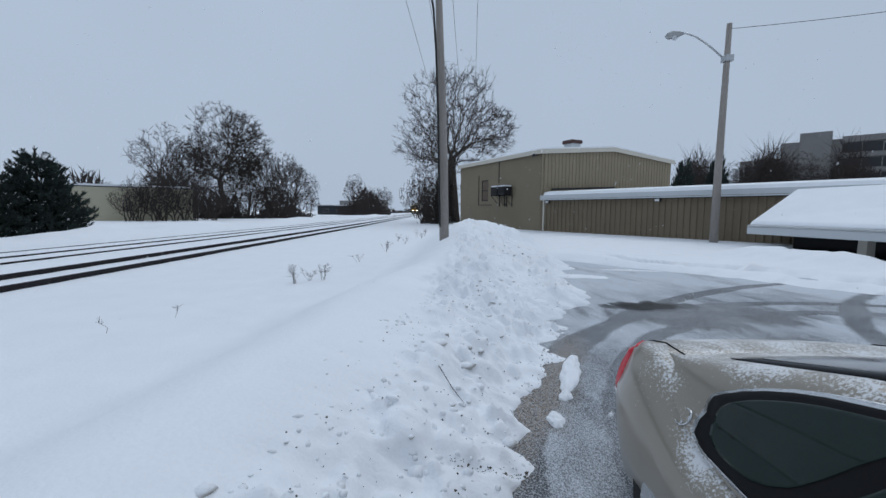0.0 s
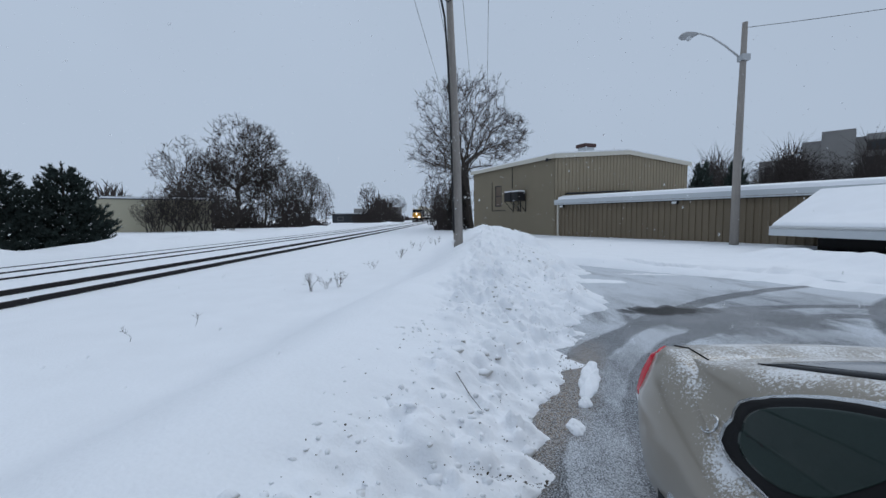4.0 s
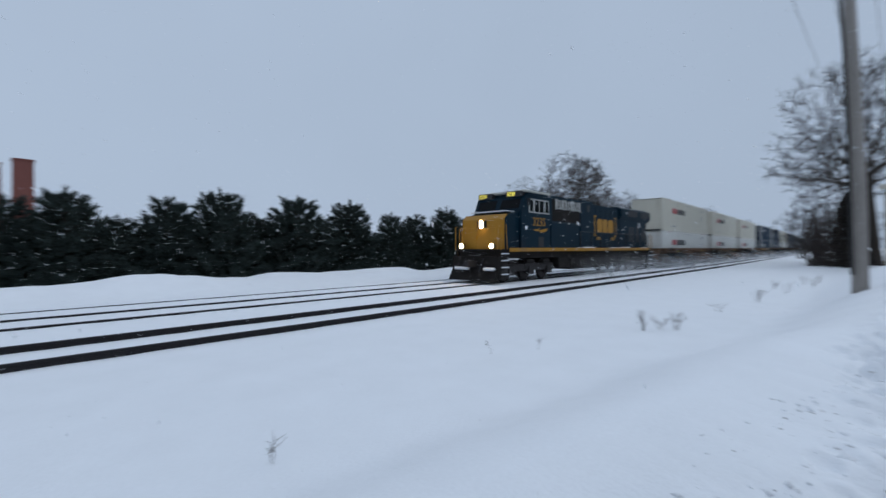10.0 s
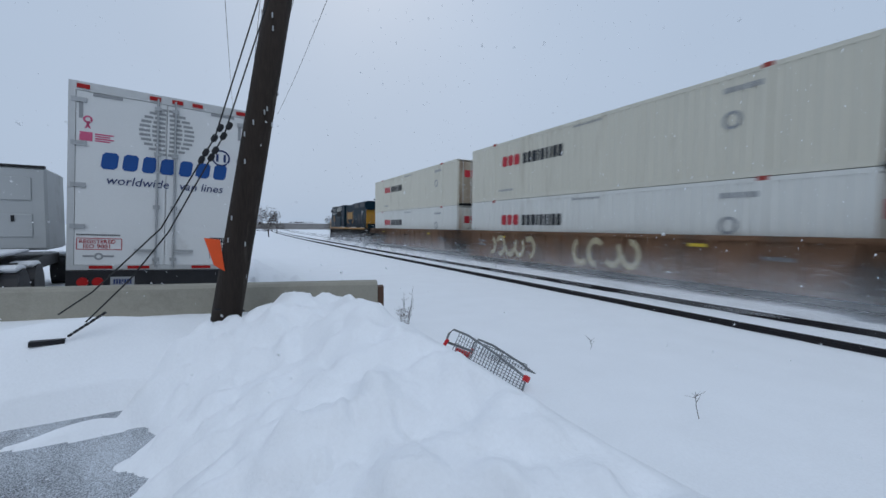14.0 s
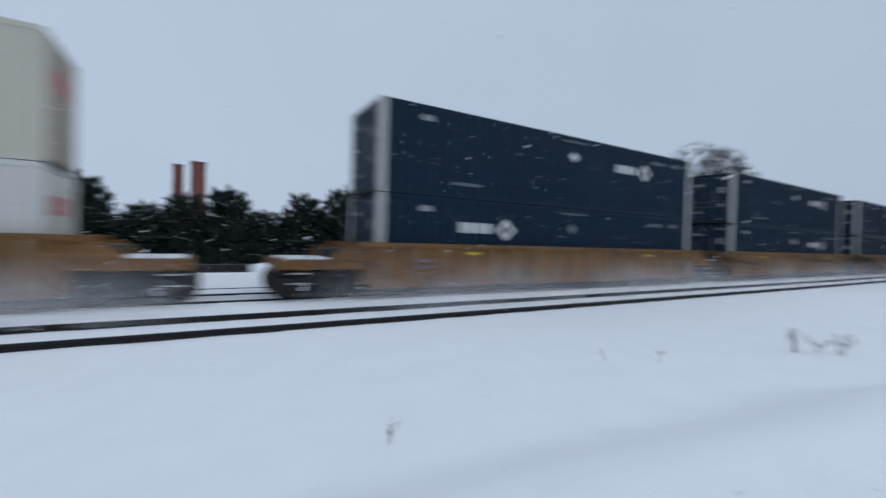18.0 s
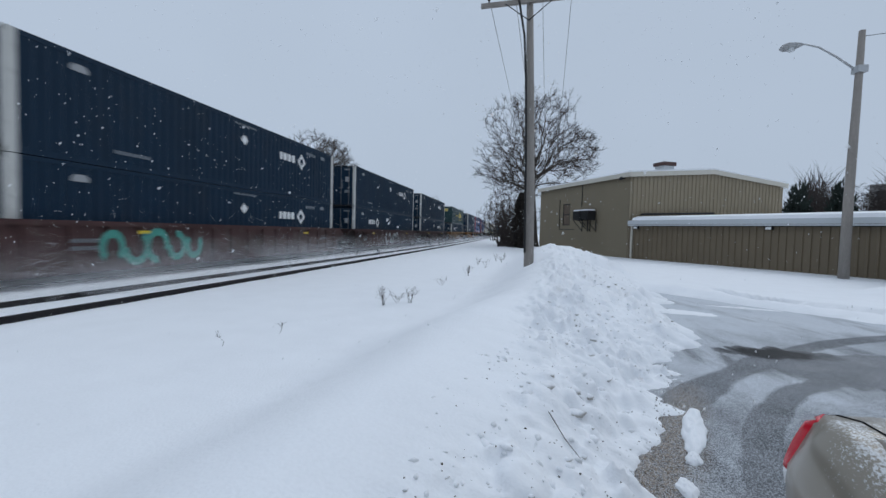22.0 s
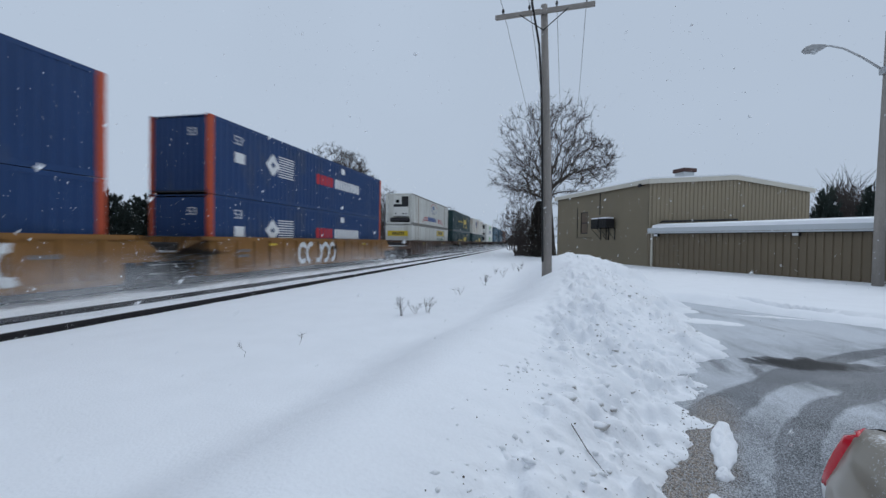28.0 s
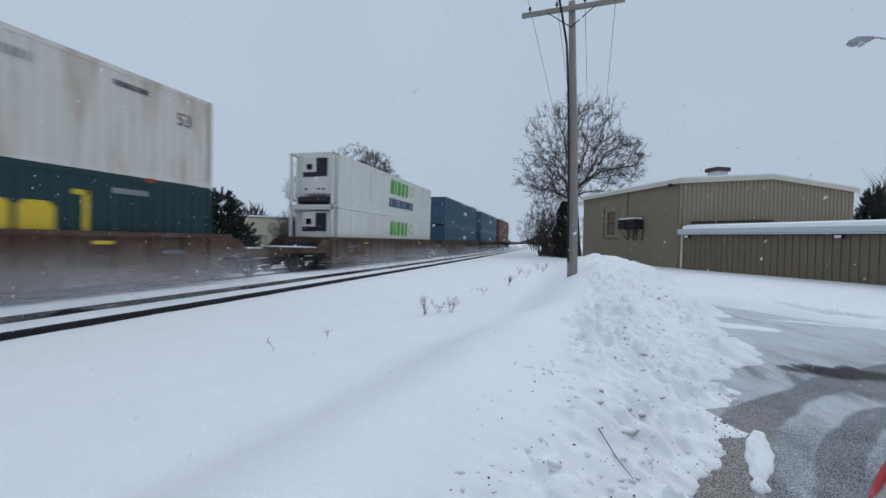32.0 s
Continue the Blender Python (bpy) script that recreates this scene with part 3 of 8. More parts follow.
def ribbed_wall(name, length, z0, tops, material, parent, pitch=0.36, depth=0.065, thick=0.15, m=None):
    """A steel wall with upright ribs; tops gives its height along the length. x along it, ribs towards -y."""
    xs, ys = [], []
    x = 0.0
    while x < length - 1e-6:
        for dx, y in ((0, 0), (pitch * 0.62, 0), (pitch * 0.70, -depth), (pitch * 0.92, -depth)):
            if x + dx < length:
                xs.append(x + dx)
                ys.append(y)
        x += pitch
    xs.append(length)
    ys.append(0)
    tx, tz = zip(*tops)
    verts, faces = [], []
    for a, b in zip(xs, ys):
        h = float(np.interp(a, tx, tz))
        verts += [(a, b, z0), (a, b, h), (a, thick, h), (a, thick, z0)]
    for i in range(len(xs) - 1):
        a = i * 4
        faces += [(a, a + 4, a + 5, a + 1), (a + 1, a + 5, a + 6, a + 2), (a + 2, a + 6, a + 7, a + 3)]
    faces += [(0, 1, 2, 3), tuple(len(verts) - 4 + k for k in (3, 2, 1, 0))]
    ob = from_lists(name, verts, faces, material, parent)
    if m is not None:
        ob.matrix_basis = m
    return ob


shed = thing("steel_shed", frame_of(CORNER, GABLE), "tan steel workshop with a shallow gable and a snowy roof", "building")
W, DEEP, EAVE, RIDGE = 15.05, 13.5, 6.22, 6.87
ribbed_wall("gable_wall", W, -0.6, [(0, EAVE), (W / 2, RIDGE), (W, EAVE)], TAN_STEEL, shed)
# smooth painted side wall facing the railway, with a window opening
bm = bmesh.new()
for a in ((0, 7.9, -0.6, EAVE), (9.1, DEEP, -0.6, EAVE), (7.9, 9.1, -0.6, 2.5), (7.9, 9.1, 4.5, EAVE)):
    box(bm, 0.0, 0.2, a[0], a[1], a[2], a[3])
part("side_wall", bm, TAN_SMOOTH_SHADED, shed, "smooth tan painted side wall, toned down for shade")
part("back_wall", boxes((0.2, W, DEEP - 0.2, DEEP, -0.6, EAVE - 0.1)), TAN_STEEL, shed)
part("far_wall", boxes((W - 0.2, W, 0.16, DEEP - 0.2, -0.6, EAVE - 0.1)), TAN_STEEL, shed)
bm = bmesh.new()
prism(bm, [(-0.25, EAVE - 0.02), (W / 2, RIDGE + 0.0), (W + 0.25, EAVE - 0.02), (W + 0.25, EAVE + 0.10), (W / 2, RIDGE + 0.12), (-0.25, EAVE + 0.10)], "y", -0.2, DEEP + 0.2)
part("roof", bm, GREY_FASCIA, shed)
bm = bmesh.new()
prism(bm, [(-0.2, EAVE + 0.105), (W / 2, RIDGE + 0.125), (W + 0.2, EAVE + 0.105), (W + 0.15, EAVE + 0.24), (W / 2, RIDGE + 0.27), (-0.15, EAVE + 0.24)], "y", -0.12, DEEP + 0.12)
part("roof_snow", bm, SNOW, shed, "thin layer of snow on the roof")
bm = bmesh.new()
prism(bm, [(-0.26, EAVE - 0.22), (W / 2, RIDGE - 0.20), (W + 0.26, EAVE - 0.22), (W + 0.26, EAVE + 0.12), (W / 2, RIDGE + 0.14), (-0.26, EAVE + 0.12)], "y", -0.26, -0.19)
part("gable_trim", bm, CREAM, shed, "cream metal fascia")
part("eave_trim", boxes((-0.30, -0.22, -0.26, DEEP + 0.2, EAVE - 0.20, EAVE + 0.12)), CREAM, shed, "cream metal fascia")
part("corner_trim", boxes((-0.03, 0.12, -0.05, -0.005, -0.6, EAVE - 0.2)), TAN_STEEL, shed)
win = part("window_frame", boxes((0.02, 0.1, 7.9, 7.98, 2.5, 4.5), (0.02, 0.1, 9.02, 9.1, 2.5, 4.5), (0.02, 0.1, 7.9, 9.1, 2.5, 2.58), (0.02, 0.1, 7.9, 9.1, 4.42, 4.5), (0.03, 0.09, 7.98, 9.02, 3.46, 3.54)), DARK_METAL, shed)
BOARDED = mat("brown_boarded_window", (0.13, 0.10, 0.075), 0.8, vary=0.15, scale=2.0)
part("pane", boxes((0.05, 0.07, 7.98, 9.02, 2.58, 3.46)), BOARDED, win, "brown board in the window")
part("pane", boxes((0.05, 0.07, 7.98, 9.02, 3.54, 4.42)), BOARDED, win, "brown board in the window")
part("conduit", boxes((-0.05, -0.01, 9.6, 9.65, 2.1, 5.0), (-0.05, -0.01, 7.2, 9.6, 2.1, 2.15)), DARK_METAL, shed)
part("lean_pipe", tube(bmesh.new(), [(0.9, -0.16, 3.25), (0.9, -0.30, 3.3), (7.6, -0.30, 3.62)], 0.07, 8), DARK_METAL, shed, "dark pipe above the low roof")
part("conduit", boxes((-0.05, -0.01, 6.0, 6.06, 4.1, 6.2)), DARK_METAL, shed)
part("wall_light", boxes((-0.35, -0.02, 0.55, 0.75, 5.95, 6.1), (-0.36, -0.3, 0.5, 0.8, 5.85, 6.05)), DARK_METAL, shed)
# two condenser units on steel brackets
for k in range(2):
    ac = thing("air_conditioner", shed.matrix_basis @ pose(-0.55, 4.3 + 1.15 * k, 2.95), "dark condenser unit on a wall bracket, snow on top", "air conditioner", "condenser units")
    part("casing", boxes((-0.4, 0.4, -0.5, 0.5, 0.0, 0.72), bevel=0.02), DARK_METAL, ac)
    bm = bmesh.new()
    for i in range(9):
        box(bm, -0.42, -0.40, -0.44, 0.44, 0.06 + 0.07 * i, 0.09 + 0.07 * i)
    part("grille", bm, BLACK_CABLE, ac)
    bm = bmesh.new()
    box(bm, -0.38, 0.38, -0.48, 0.48, 0.722, 0.84, bevel=0.04)
    part("snow_cap", bm, SNOW, ac, "snow on the casing")
    for y in (-0.4, 0.4):
        bm = bmesh.new()
        box(bm, -0.42, 0.53, y - 0.025, y + 0.025, -0.06, -0.005)
        tube(bm, [(-0.4, y, -0.05), (0.5, y, -0.95)], 0.025, 5)
        box(bm, 0.48, 0.53, y - 0.025, y + 0.025, -1.0, -0.05)
        part("bracket", bm, DARK_METAL, ac)
vent = thing("roof_vent", shed.matrix_basis @ pose(5.03, 2.2, 6.98), "squat dark red roof ventilator", "roof vent")
part("base", boxes((-0.48, 0.48, -0.48, 0.48, -0.45, 0.46)), GREY_FASCIA, vent)
part("hood", boxes((-0.62, 0.62, -0.62, 0.62, 0.46, 0.76), bevel=0.04), mat("dull_red_metal", (0.075, 0.04, 0.036), 0.6, vary=0.15), vent)

# the low flat wing
low = thing("low_wing", frame_of(CORNER - LOW * 0.1, LOW), "long low wing of brown ribbed steel under a snowy roof", "building")
LW = 36.0
ribbed_wall("front_wall", LW, -1.0, [(0, 2.66), (LW, 2.66)], BROWN_STEEL, low, pitch=0.36, depth=0.075)
part("end_wall", boxes((0, 0.15, 0.16, 16, -1.0, 2.7)), BROWN_STEEL, low)
bm = bmesh.new()
prism(bm, [(-0.35, 2.60), (16.0, 3.48), (16.0, 3.63), (-0.35, 2.74)], "x", 0.36, LW)
part("roof", bm, GREY_FASCIA, low)
part("fascia", boxes((0.34, LW, -0.42, -0.355, 2.50, 2.78), (0.34, LW, -0.40, -0.36, 2.40, 2.48)), GREY_FASCIA, low, "pale grey gutter and fascia")
bm = bmesh.new()
prism(bm, [(-0.41, 2.785), (16.0, 3.64), (16.0, 3.93), (0.2, 3.10), (-0.34, 2.98)], "x", 0.7, LW)
part("roof_snow", bm, SNOW, low, "snow lying on the low roof")
part("downpipe", boxes((0.40, 0.52, -0.14, -0.045, -0.4, 2.5)), CREAM, low)
for x in (0.9, 9.3, 17.5):
    fl = part("flood_light", boxes((x - 0.16, x + 0.16, -0.28, -0.05, 2.18, 2.40), (x - 0.05, x + 0.05, -0.12, -0.045, 2.38, 2.5)), DARK_METAL, low)
    part("lens", boxes((x - 0.14, x + 0.14, -0.285, -0.281, 2.2, 2.34)), WHITE_PAINT, fl)
part("cable_tray", boxes((1.2, 30, -0.075, -0.042, 2.36, 2.40)), DARK_METAL, low)
rv = thing("roof_vent", low.matrix_basis @ pose(19.5, 4.0, 3.2), "round galvanised roof ventilator", "roof vent")
part("duct", tube(bmesh.new(), [(0, 0, -0.2), (0, 0, 0.5)], 0.5, 16), GALV, rv)
part("cowl", tube(bmesh.new(), [(0, 0, 0.4), (0, 0, 0.5), (0, 0, 0.8), (0, 0, 0.92)], [0.6, 0.72, 0.72, 0.45], 18), GALV, rv)
# canopy over the entrance
can = thing("entrance_canopy", Matrix.Translation((13.7, 17.2, 0)), "low hipped canopy thick with snow on square posts", "canopy")
EDGE = [(0.0, 0.0), (1.5, -12.5), (9.5, -7.0), (4.0, 3.4)]


def slab(z0, z1, grow):
    bm = bmesh.new()
    lo_, hi_ = ([bm.verts.new((x * grow, y * grow, z)) for x, y in EDGE] for z in (z0, z1))
    bm.faces.new(lo_)
    bm.faces.new(hi_[::-1])
    for i in range(4):
        bm.faces.new((lo_[i], lo_[(i + 1) % 4], hi_[(i + 1) % 4], hi_[i]))
    bmesh.ops.recalc_face_normals(bm, faces=bm.faces[:])
    return bm


part("canopy_deck", slab(0.66, 1.0, 1.0), GREY_FASCIA, can, "pale grey fascia")
part("gutter", slab(0.93, 1.03, 1.012), WHITE_PAINT, can, "white gutter lip")
bm = bmesh.new()
vs = [bm.verts.new(p) for p in [(0.05, 0, 1.03), (1.5, -12.4, 1.03), (9.4, -7.0, 1.03), (4.0, 3.3, 1.03), (0.14, -0.05, 1.18), (1.6, -12.3, 1.18), (9.3, -7.0, 1.3), (4.0, 3.2, 1.2), (3.2, 1.2, 2.62), (4.1, -1.9, 2.66), (5.6, -8.0, 2.66)]]
for f in ((0, 1, 5, 4), (3, 0, 4, 7), (4, 5, 10, 9), (4, 9, 8), (4, 8, 7), (7, 8, 9, 6), (6, 9, 10), (2, 3, 7, 6), (1, 2, 6, 10, 5), (3, 2, 1, 0)):
    bm.faces.new([vs[i] for i in f])
bmesh.ops.recalc_face_normals(bm, faces=bm.faces[:])
ob = part("canopy_snow", bm, SNOW, can, "deep snow on the canopy", smooth=False)
bv = ob.modifiers.new("rounding", "BEVEL")
bv.width, bv.segments = 0.12, 3
for y in (-3.5, -9.0):
    part("post", boxes((0.9 - y * 0.1, 1.2 - y * 0.1, y - 0.15, y + 0.15, -1.6, 0.66)), CREAM, can)
part("glazed_front", boxes((3.0, 3.1, -9.0, 1.0, -1.6, 0.66)), GLASS_DARK, can, "dark glazed entrance front")

# ---------------------------------------------------------------- poles and wires
pole = thing("utility_pole", pose(0.81, 14.5, 0), "weathered pale timber utility pole with a crossarm", "utility pole")
POLE_H = 9.27
part("shaft", tube(bmesh.new(), [(0.05, 0, -0.3), (0.0, 0, 3), (-0.10, 0, 6), (-0.22, 0, POLE_H)], [0.165, 0.15, 0.13, 0.105], 14), PALE_POLE, pole, smooth=True)
arm_m = Matrix.Translation((-0.22, 0, 0)) @ pose(0, 0, 0, 0, 0, -8)
bm = bmesh.new()
box(bm, -1.55, 1.55, -0.19, -0.08, POLE_H - 0.32, POLE_H - 0.19, arm_m)
part("crossarm", bm, PALE_POLE, pole)
for x in (-0.75, 0.75):
    bm = tube(bmesh.new(), [arm_m @ Vector((x, -0.2, POLE_H - 0.3)), arm_m @ Vector((0, -0.13, POLE_H - 0.85))], 0.016, 5)
    part("brace", bm, DARK_METAL, pole)
INSUL = [(-1.3, POLE_H), (-0.45, POLE_H), (0.4, POLE_H), (1.3, POLE_H)]
for x, z in INSUL:
    p = arm_m @ Vector((x, -0.135, POLE_H - 0.19))
    part("insulator", tube(bmesh.new(), [p, p + Vector((0, 0, 0.09)), p + Vector((0, 0, 0.1)), p + Vector((0, 0, 0.18))], [0.02, 0.02, 0.05, 0.035], 8), DARK_METAL, pole)


def wire(name, a, b, sag, r, material, label, n=14):
    a, b = Vector(a), Vector(b)
    pts = [a.lerp(b, i / n) + Vector((0, 0, -4 * sag * (i / n) * (1 - i / n))) for i in range(n + 1)]
    ob = part(name, tube(bmesh.new(), pts, r, 5), material)
    return tagged(ob, label, "wire", "overhead wires")


top = pole.matrix_basis.translation
for x, z in INSUL:
    p = top + arm_m @ Vector((x, -0.135, POLE_H - 0.02))
    wire("overhead_wire", p, p + Vector((7.5, 62, 0.5)), 1.2, 0.008, BLACK_CABLE, "thin overhead line running north")
    wire("overhead_wire", p, p + Vector((-4.5, -44, -0.2)), 1.0, 0.008, BLACK_CABLE, "thin overhead line running south over the yard")
drop = thing("service_cable", Matrix(), "thick black cable running down the utility pole", "cable")
part("cable", tube(bmesh.new(), [top + Vector(v) for v in ((-2.0, -18, 10.4), (-1.1, -7, 9.9), (-0.62, -0.6, 9.0), (-0.36, -0.22, 7.9), (-0.27, -0.2, 6.6), (-0.19, -0.19, 4.5), (-0.12, -0.2, 1.0))], 0.038, 6), BLACK_CABLE, drop)

lamp = thing("street_lamp", pose(15.4, 21.5, -0.35), "weathered pole with a curved arm and a cobra head lamp", "street lamp")
LH = 11.32
part("shaft", tube(bmesh.new(), [(0, 0, -0.2), (0, 0, 4), (0.06, 0, 8), (0.1, 0, LH)], [0.21, 0.18, 0.15, 0.12], 14), PALE_POLE, lamp, smooth=True)
away = Vector((-0.80, 0.60, 0))
part("arm", tube(bmesh.new(), [Vector((0.1, 0, LH - 1.72)) + away * 0.1, Vector((0.1, 0, LH - 0.92)) + away * 0.8, Vector((0.1, 0, LH - 0.34)) + away * 1.4, Vector((0.1, 0, LH - 0.05)) + away * 1.9, Vector((0.1, 0, LH - 0.02)) + away * 2.1], [0.05, 0.045, 0.04, 0.04, 0.04], 8), GALV, lamp, smooth=True)
PALE_POST_LAMP = mat("dull_grey_lamp_housing", (0.34, 0.345, 0.35), 0.55, vary=0.08, scale=3.0, bump=0.05)
head_c = Vector((0.1, 0, LH - 0.02)) + away * 2.42
part("lamp_head", tube(bmesh.new(), [head_c - away * 0.42, head_c - away * 0.2, head_c + away * 0.1 + Vector((0, 0, 0.02)), head_c + away * 0.35, head_c + away * 0.47], [0.06, 0.15, 0.21, 0.16, 0.03], 12), PALE_POST_LAMP, lamp, smooth=True)
part("refractor", tube(bmesh.new(), [head_c + Vector((0, 0, -0.08)), head_c + Vector((0, 0, -0.2)), head_c + Vector((0, 0, -0.26))], [0.17, 0.14, 0.05], 12), mat("frosted_glass", (0.5, 0.52, 0.53), 0.3, vary=0.05), lamp, smooth=True)
part("clamp", boxes((-0.1, 0.3, -0.2, 0.2, LH - 1.85, LH - 1.55)), GALV, lamp)
lt = lamp.matrix_basis @ Vector((0.1, 0, LH - 0.25))
wire("overhead_wire", lt, lt + Vector((24, -7, 2.2)), 0.5, 0.014, BLACK_CABLE, "single line from the lamp pole")

# ---------------------------------------------------------------- the train
CL, CW, CH = 16.55, 2.59, 2.85
BODY = {
    "white": mat("white_container_paint", (0.62, 0.62, 0.585), 0.5, vary=0.05, scale=0.9, bump=0.06, dirt=(0.36, 0.33, 0.28), dirt_amount=0.12, stretch=(1.6, 1, 0.25)),
    "cream": mat("cream_container_paint", (0.575, 0.55, 0.465), 0.5, vary=0.05, scale=0.9, bump=0.06, dirt=(0.33, 0.29, 0.22), dirt_amount=0.15, stretch=(1.6, 1, 0.25)),
    "streaked": mat("grime_streaked_white_paint", (0.60, 0.60, 0.56), 0.5, vary=0.07, scale=0.9, bump=0.06, dirt=(0.33, 0.30, 0.25), dirt_amount=0.30, stretch=(2.0, 1, 0.16)),
    "navy": mat("dark_navy_container_paint", (0.0045, 0.019, 0.039), 0.55, vary=0.18, scale=0.9, bump=0.06, spec=0.16, dirt=(0.013, 0.022, 0.034), dirt_amount=0.15, stretch=(1, 1, 0.4)),
    "green": mat("dark_teal_container_paint", (0.012, 0.040, 0.044), 0.45, vary=0.15, scale=0.9, bump=0.06, dirt=(0.05, 0.06, 0.06), dirt_amount=0.18, stretch=(1, 1, 0.4)),
    "blue": mat("blue_container_paint", (0.012, 0.043, 0.13), 0.45, vary=0.15, scale=0.9, bump=0.06, dirt=(0.06, 0.075, 0.11), dirt_amount=0.2, stretch=(1, 1, 0.4)),
    "rusty_white": mat("rust_streaked_white_paint", (0.58, 0.57, 0.52), 0.55, vary=0.06, scale=0.9, bump=0.08, dirt=(0.30, 0.17, 0.09), dirt_amount=0.42, stretch=(2.2, 1, 0.35)),
    "teal": mat("faded_blue_container_paint", (0.045, 0.105, 0.155), 0.5, vary=0.15, scale=0.9, bump=0.06),
    "rust": mat("oxide_red_container_paint", (0.13, 0.06, 0.045), 0.6, vary=0.2, scale=0.9, bump=0.08),
}
INK = {
    "white": mat("white_lettering", (0.66, 0.67, 0.67), 0.5, vary=0.05, bump=0.0),
    "red": mat("red_lettering", (0.42, 0.022, 0.035), 0.5, vary=0.05, bump=0.0),
    "black": mat("black_lettering", (0.02, 0.022, 0.026), 0.5, vary=0.05, bump=0.0),
    "yellow": mat("yellow_lettering", (0.60, 0.43, 0.035), 0.5, vary=0.06, bump=0.0),
    "green": mat("green_lettering", (0.07, 0.30, 0.05), 0.5, vary=0.05, bump=0.0),
    "navy": mat("navy_lettering", (0.02, 0.035, 0.12), 0.5, vary=0.05, bump=0.0),
    "blue": mat("blue_lettering", (0.012, 0.07, 0.26), 0.5, vary=0.05, bump=0.0),
    "grey": mat("grey_lettering", (0.28, 0.29, 0.30), 0.5, vary=0.05, bump=0.0),
    "pale_yellow": mat("faded_yellow_panel", (0.42, 0.38, 0.20), 0.5, vary=0.12, bump=0.0),
    "teal": mat("dark_teal_lettering", (0.02, 0.115, 0.085), 0.5, vary=0.05, bump=0.0),
    "slate": mat("faded_slate_lettering", (0.16, 0.18, 0.20), 0.5, vary=0.1, bump=0.0),
    "pink": mat("pink_lettering", (0.55, 0.10, 0.20), 0.5, vary=0.05, bump=0.0),
}
WORN_RAIL = mat("weathered_grey_rail", (0.20, 0.19, 0.175), 0.6, vary=0.25, scale=2.0, bump=0.1, dirt=(0.07, 0.06, 0.05), dirt_amount=0.3)
RUST_SEAM = mat("rust_stained_seam", (0.40, 0.35, 0.27), 0.6, vary=0.2, scale=2.0, bump=0.1, dirt=(0.16, 0.09, 0.05), dirt_amount=0.45, stretch=(1, 1, 0.2))
RUST_DOOR = mat("rust_eaten_door", (0.40, 0.35, 0.27), 0.65, vary=0.15, scale=0.9, bump=0.15, dirt=(0.14, 0.07, 0.04), dirt_amount=0.75, stretch=(1, 2.0, 0.5))
CAST_RED = mat("red_corner_casting", (0.30, 0.045, 0.035), 0.55, vary=0.1)
PALE_POST = mat("pale_grey_post", (0.46, 0.46, 0.44), 0.5, vary=0.08, dirt=(0.3, 0.29, 0.27), dirt_amount=0.2)
ORANGE_POST = mat("red_orange_post", (0.42, 0.07, 0.03), 0.5, vary=0.1)


def glyphs(name, ink, y, items, parent, label):
    """Flat marks on a side: (x0, x1, z0, z1), or polygons of (x, z), 4 mm proud of the ribs."""
    if name == "bracket_mark" and len(items) == 8:
        glyphs("dot_mark", ink, y, items[4:], parent, "yellow dot")
        glyphs("bracket_mark", ink, y, items[2:4], parent, "yellow bracket")
        items = items[:2]
    if name in ("name_mark", "dot_mark") and len(items) > 1:
        return [glyphs("name_block" if name == "name_mark" else name, ink, y, [it], parent, label) for it in items][-1]
    bm = bmesh.new()
    for it in items:
        if isinstance(it[0], tuple):
            prism(bm, list(it), "y", y, y + 0.003)
        else:
            box(bm, it[0], it[1], y, y + 0.003, it[2], it[3])
    return part(name, bm, INK[ink], parent, label)


def word(x, z, h, widths, gap=0.12, lean=0.0):
    """A row of letter-sized plain blocks with cut corners."""
    out = []
    for i, w in enumerate(widths):
        w, s, c = w * h * 0.94, lean * h, 0.18 * min(w * h, h)
        at_ = lambda u, v: (x + u + s * v / h, z + v)
        out.append((at_(c, 0), at_(w - c, 0), at_(w, c), at_(w, h - c), at_(w - c, h), at_(c, h), at_(0, h - c), at_(0, c)))
        x += w / 0.94 + gap * h
    return out


def ring(cx, cz, r0, r1, n=20, squash=1.0):
    out = []
    for i in range(n):
        a, b = i * math.tau / n, (i + 0.98) * math.tau / n
        out.append(tuple((cx + r * math.cos(t), cz + squash * r * math.sin(t)) for r, t in ((r0, a), (r1, a), (r1, b), (r0, b))))
    return out


def disc(cx, cz, r, n=14):
    return [tuple((cx + r * math.cos(i * math.tau / n), cz + r * math.sin(i * math.tau / n)) for i in range(n))]


def diamond(cx, cz, r, hole=0.45):
    out = []
    for k in range(4):
        a, b = k * math.tau / 4, (k + 1) * math.tau / 4
        out.append(tuple((cx + q * math.cos(t), cz + q * math.sin(t)) for q, t in ((r * hole, a), (r, a), (r, b), (r * hole, b))))
    return out


def corrugated(y_face, inward, pitch, material, parent, x0, x1, z0, z1):
    xs, ys, x = [], [], x0
    d = 0.030
    while x < x1 - 1e-6:
        for f, yy in ((0, 0), (0.40, 0), (0.50, d), (0.90, d)):
            if x + f * pitch < x1:
                xs.append(x + f * pitch)
                ys.append(y_face + inward * yy)
        x += pitch
    xs.append(x1)
    ys.append(y_face)
    verts = [(a, b, z) for a, b in zip(xs, ys) for z in (z0, z1)]
    faces = [(2 * i, 2 * i + 2, 2 * i + 3, 2 * i + 1) if inward > 0 else (2 * i, 2 * i + 1, 2 * i + 3, 2 * i + 2) for i in range(len(xs) - 1)]
    return from_lists("side_panel", verts, faces, material, parent)


YS = -CW / 2 - 0.004
DULL_ROD = mat("dull_grey_lock_rod", (0.12, 0.12, 0.13), 0.6, vary=0.2, scale=3.0)


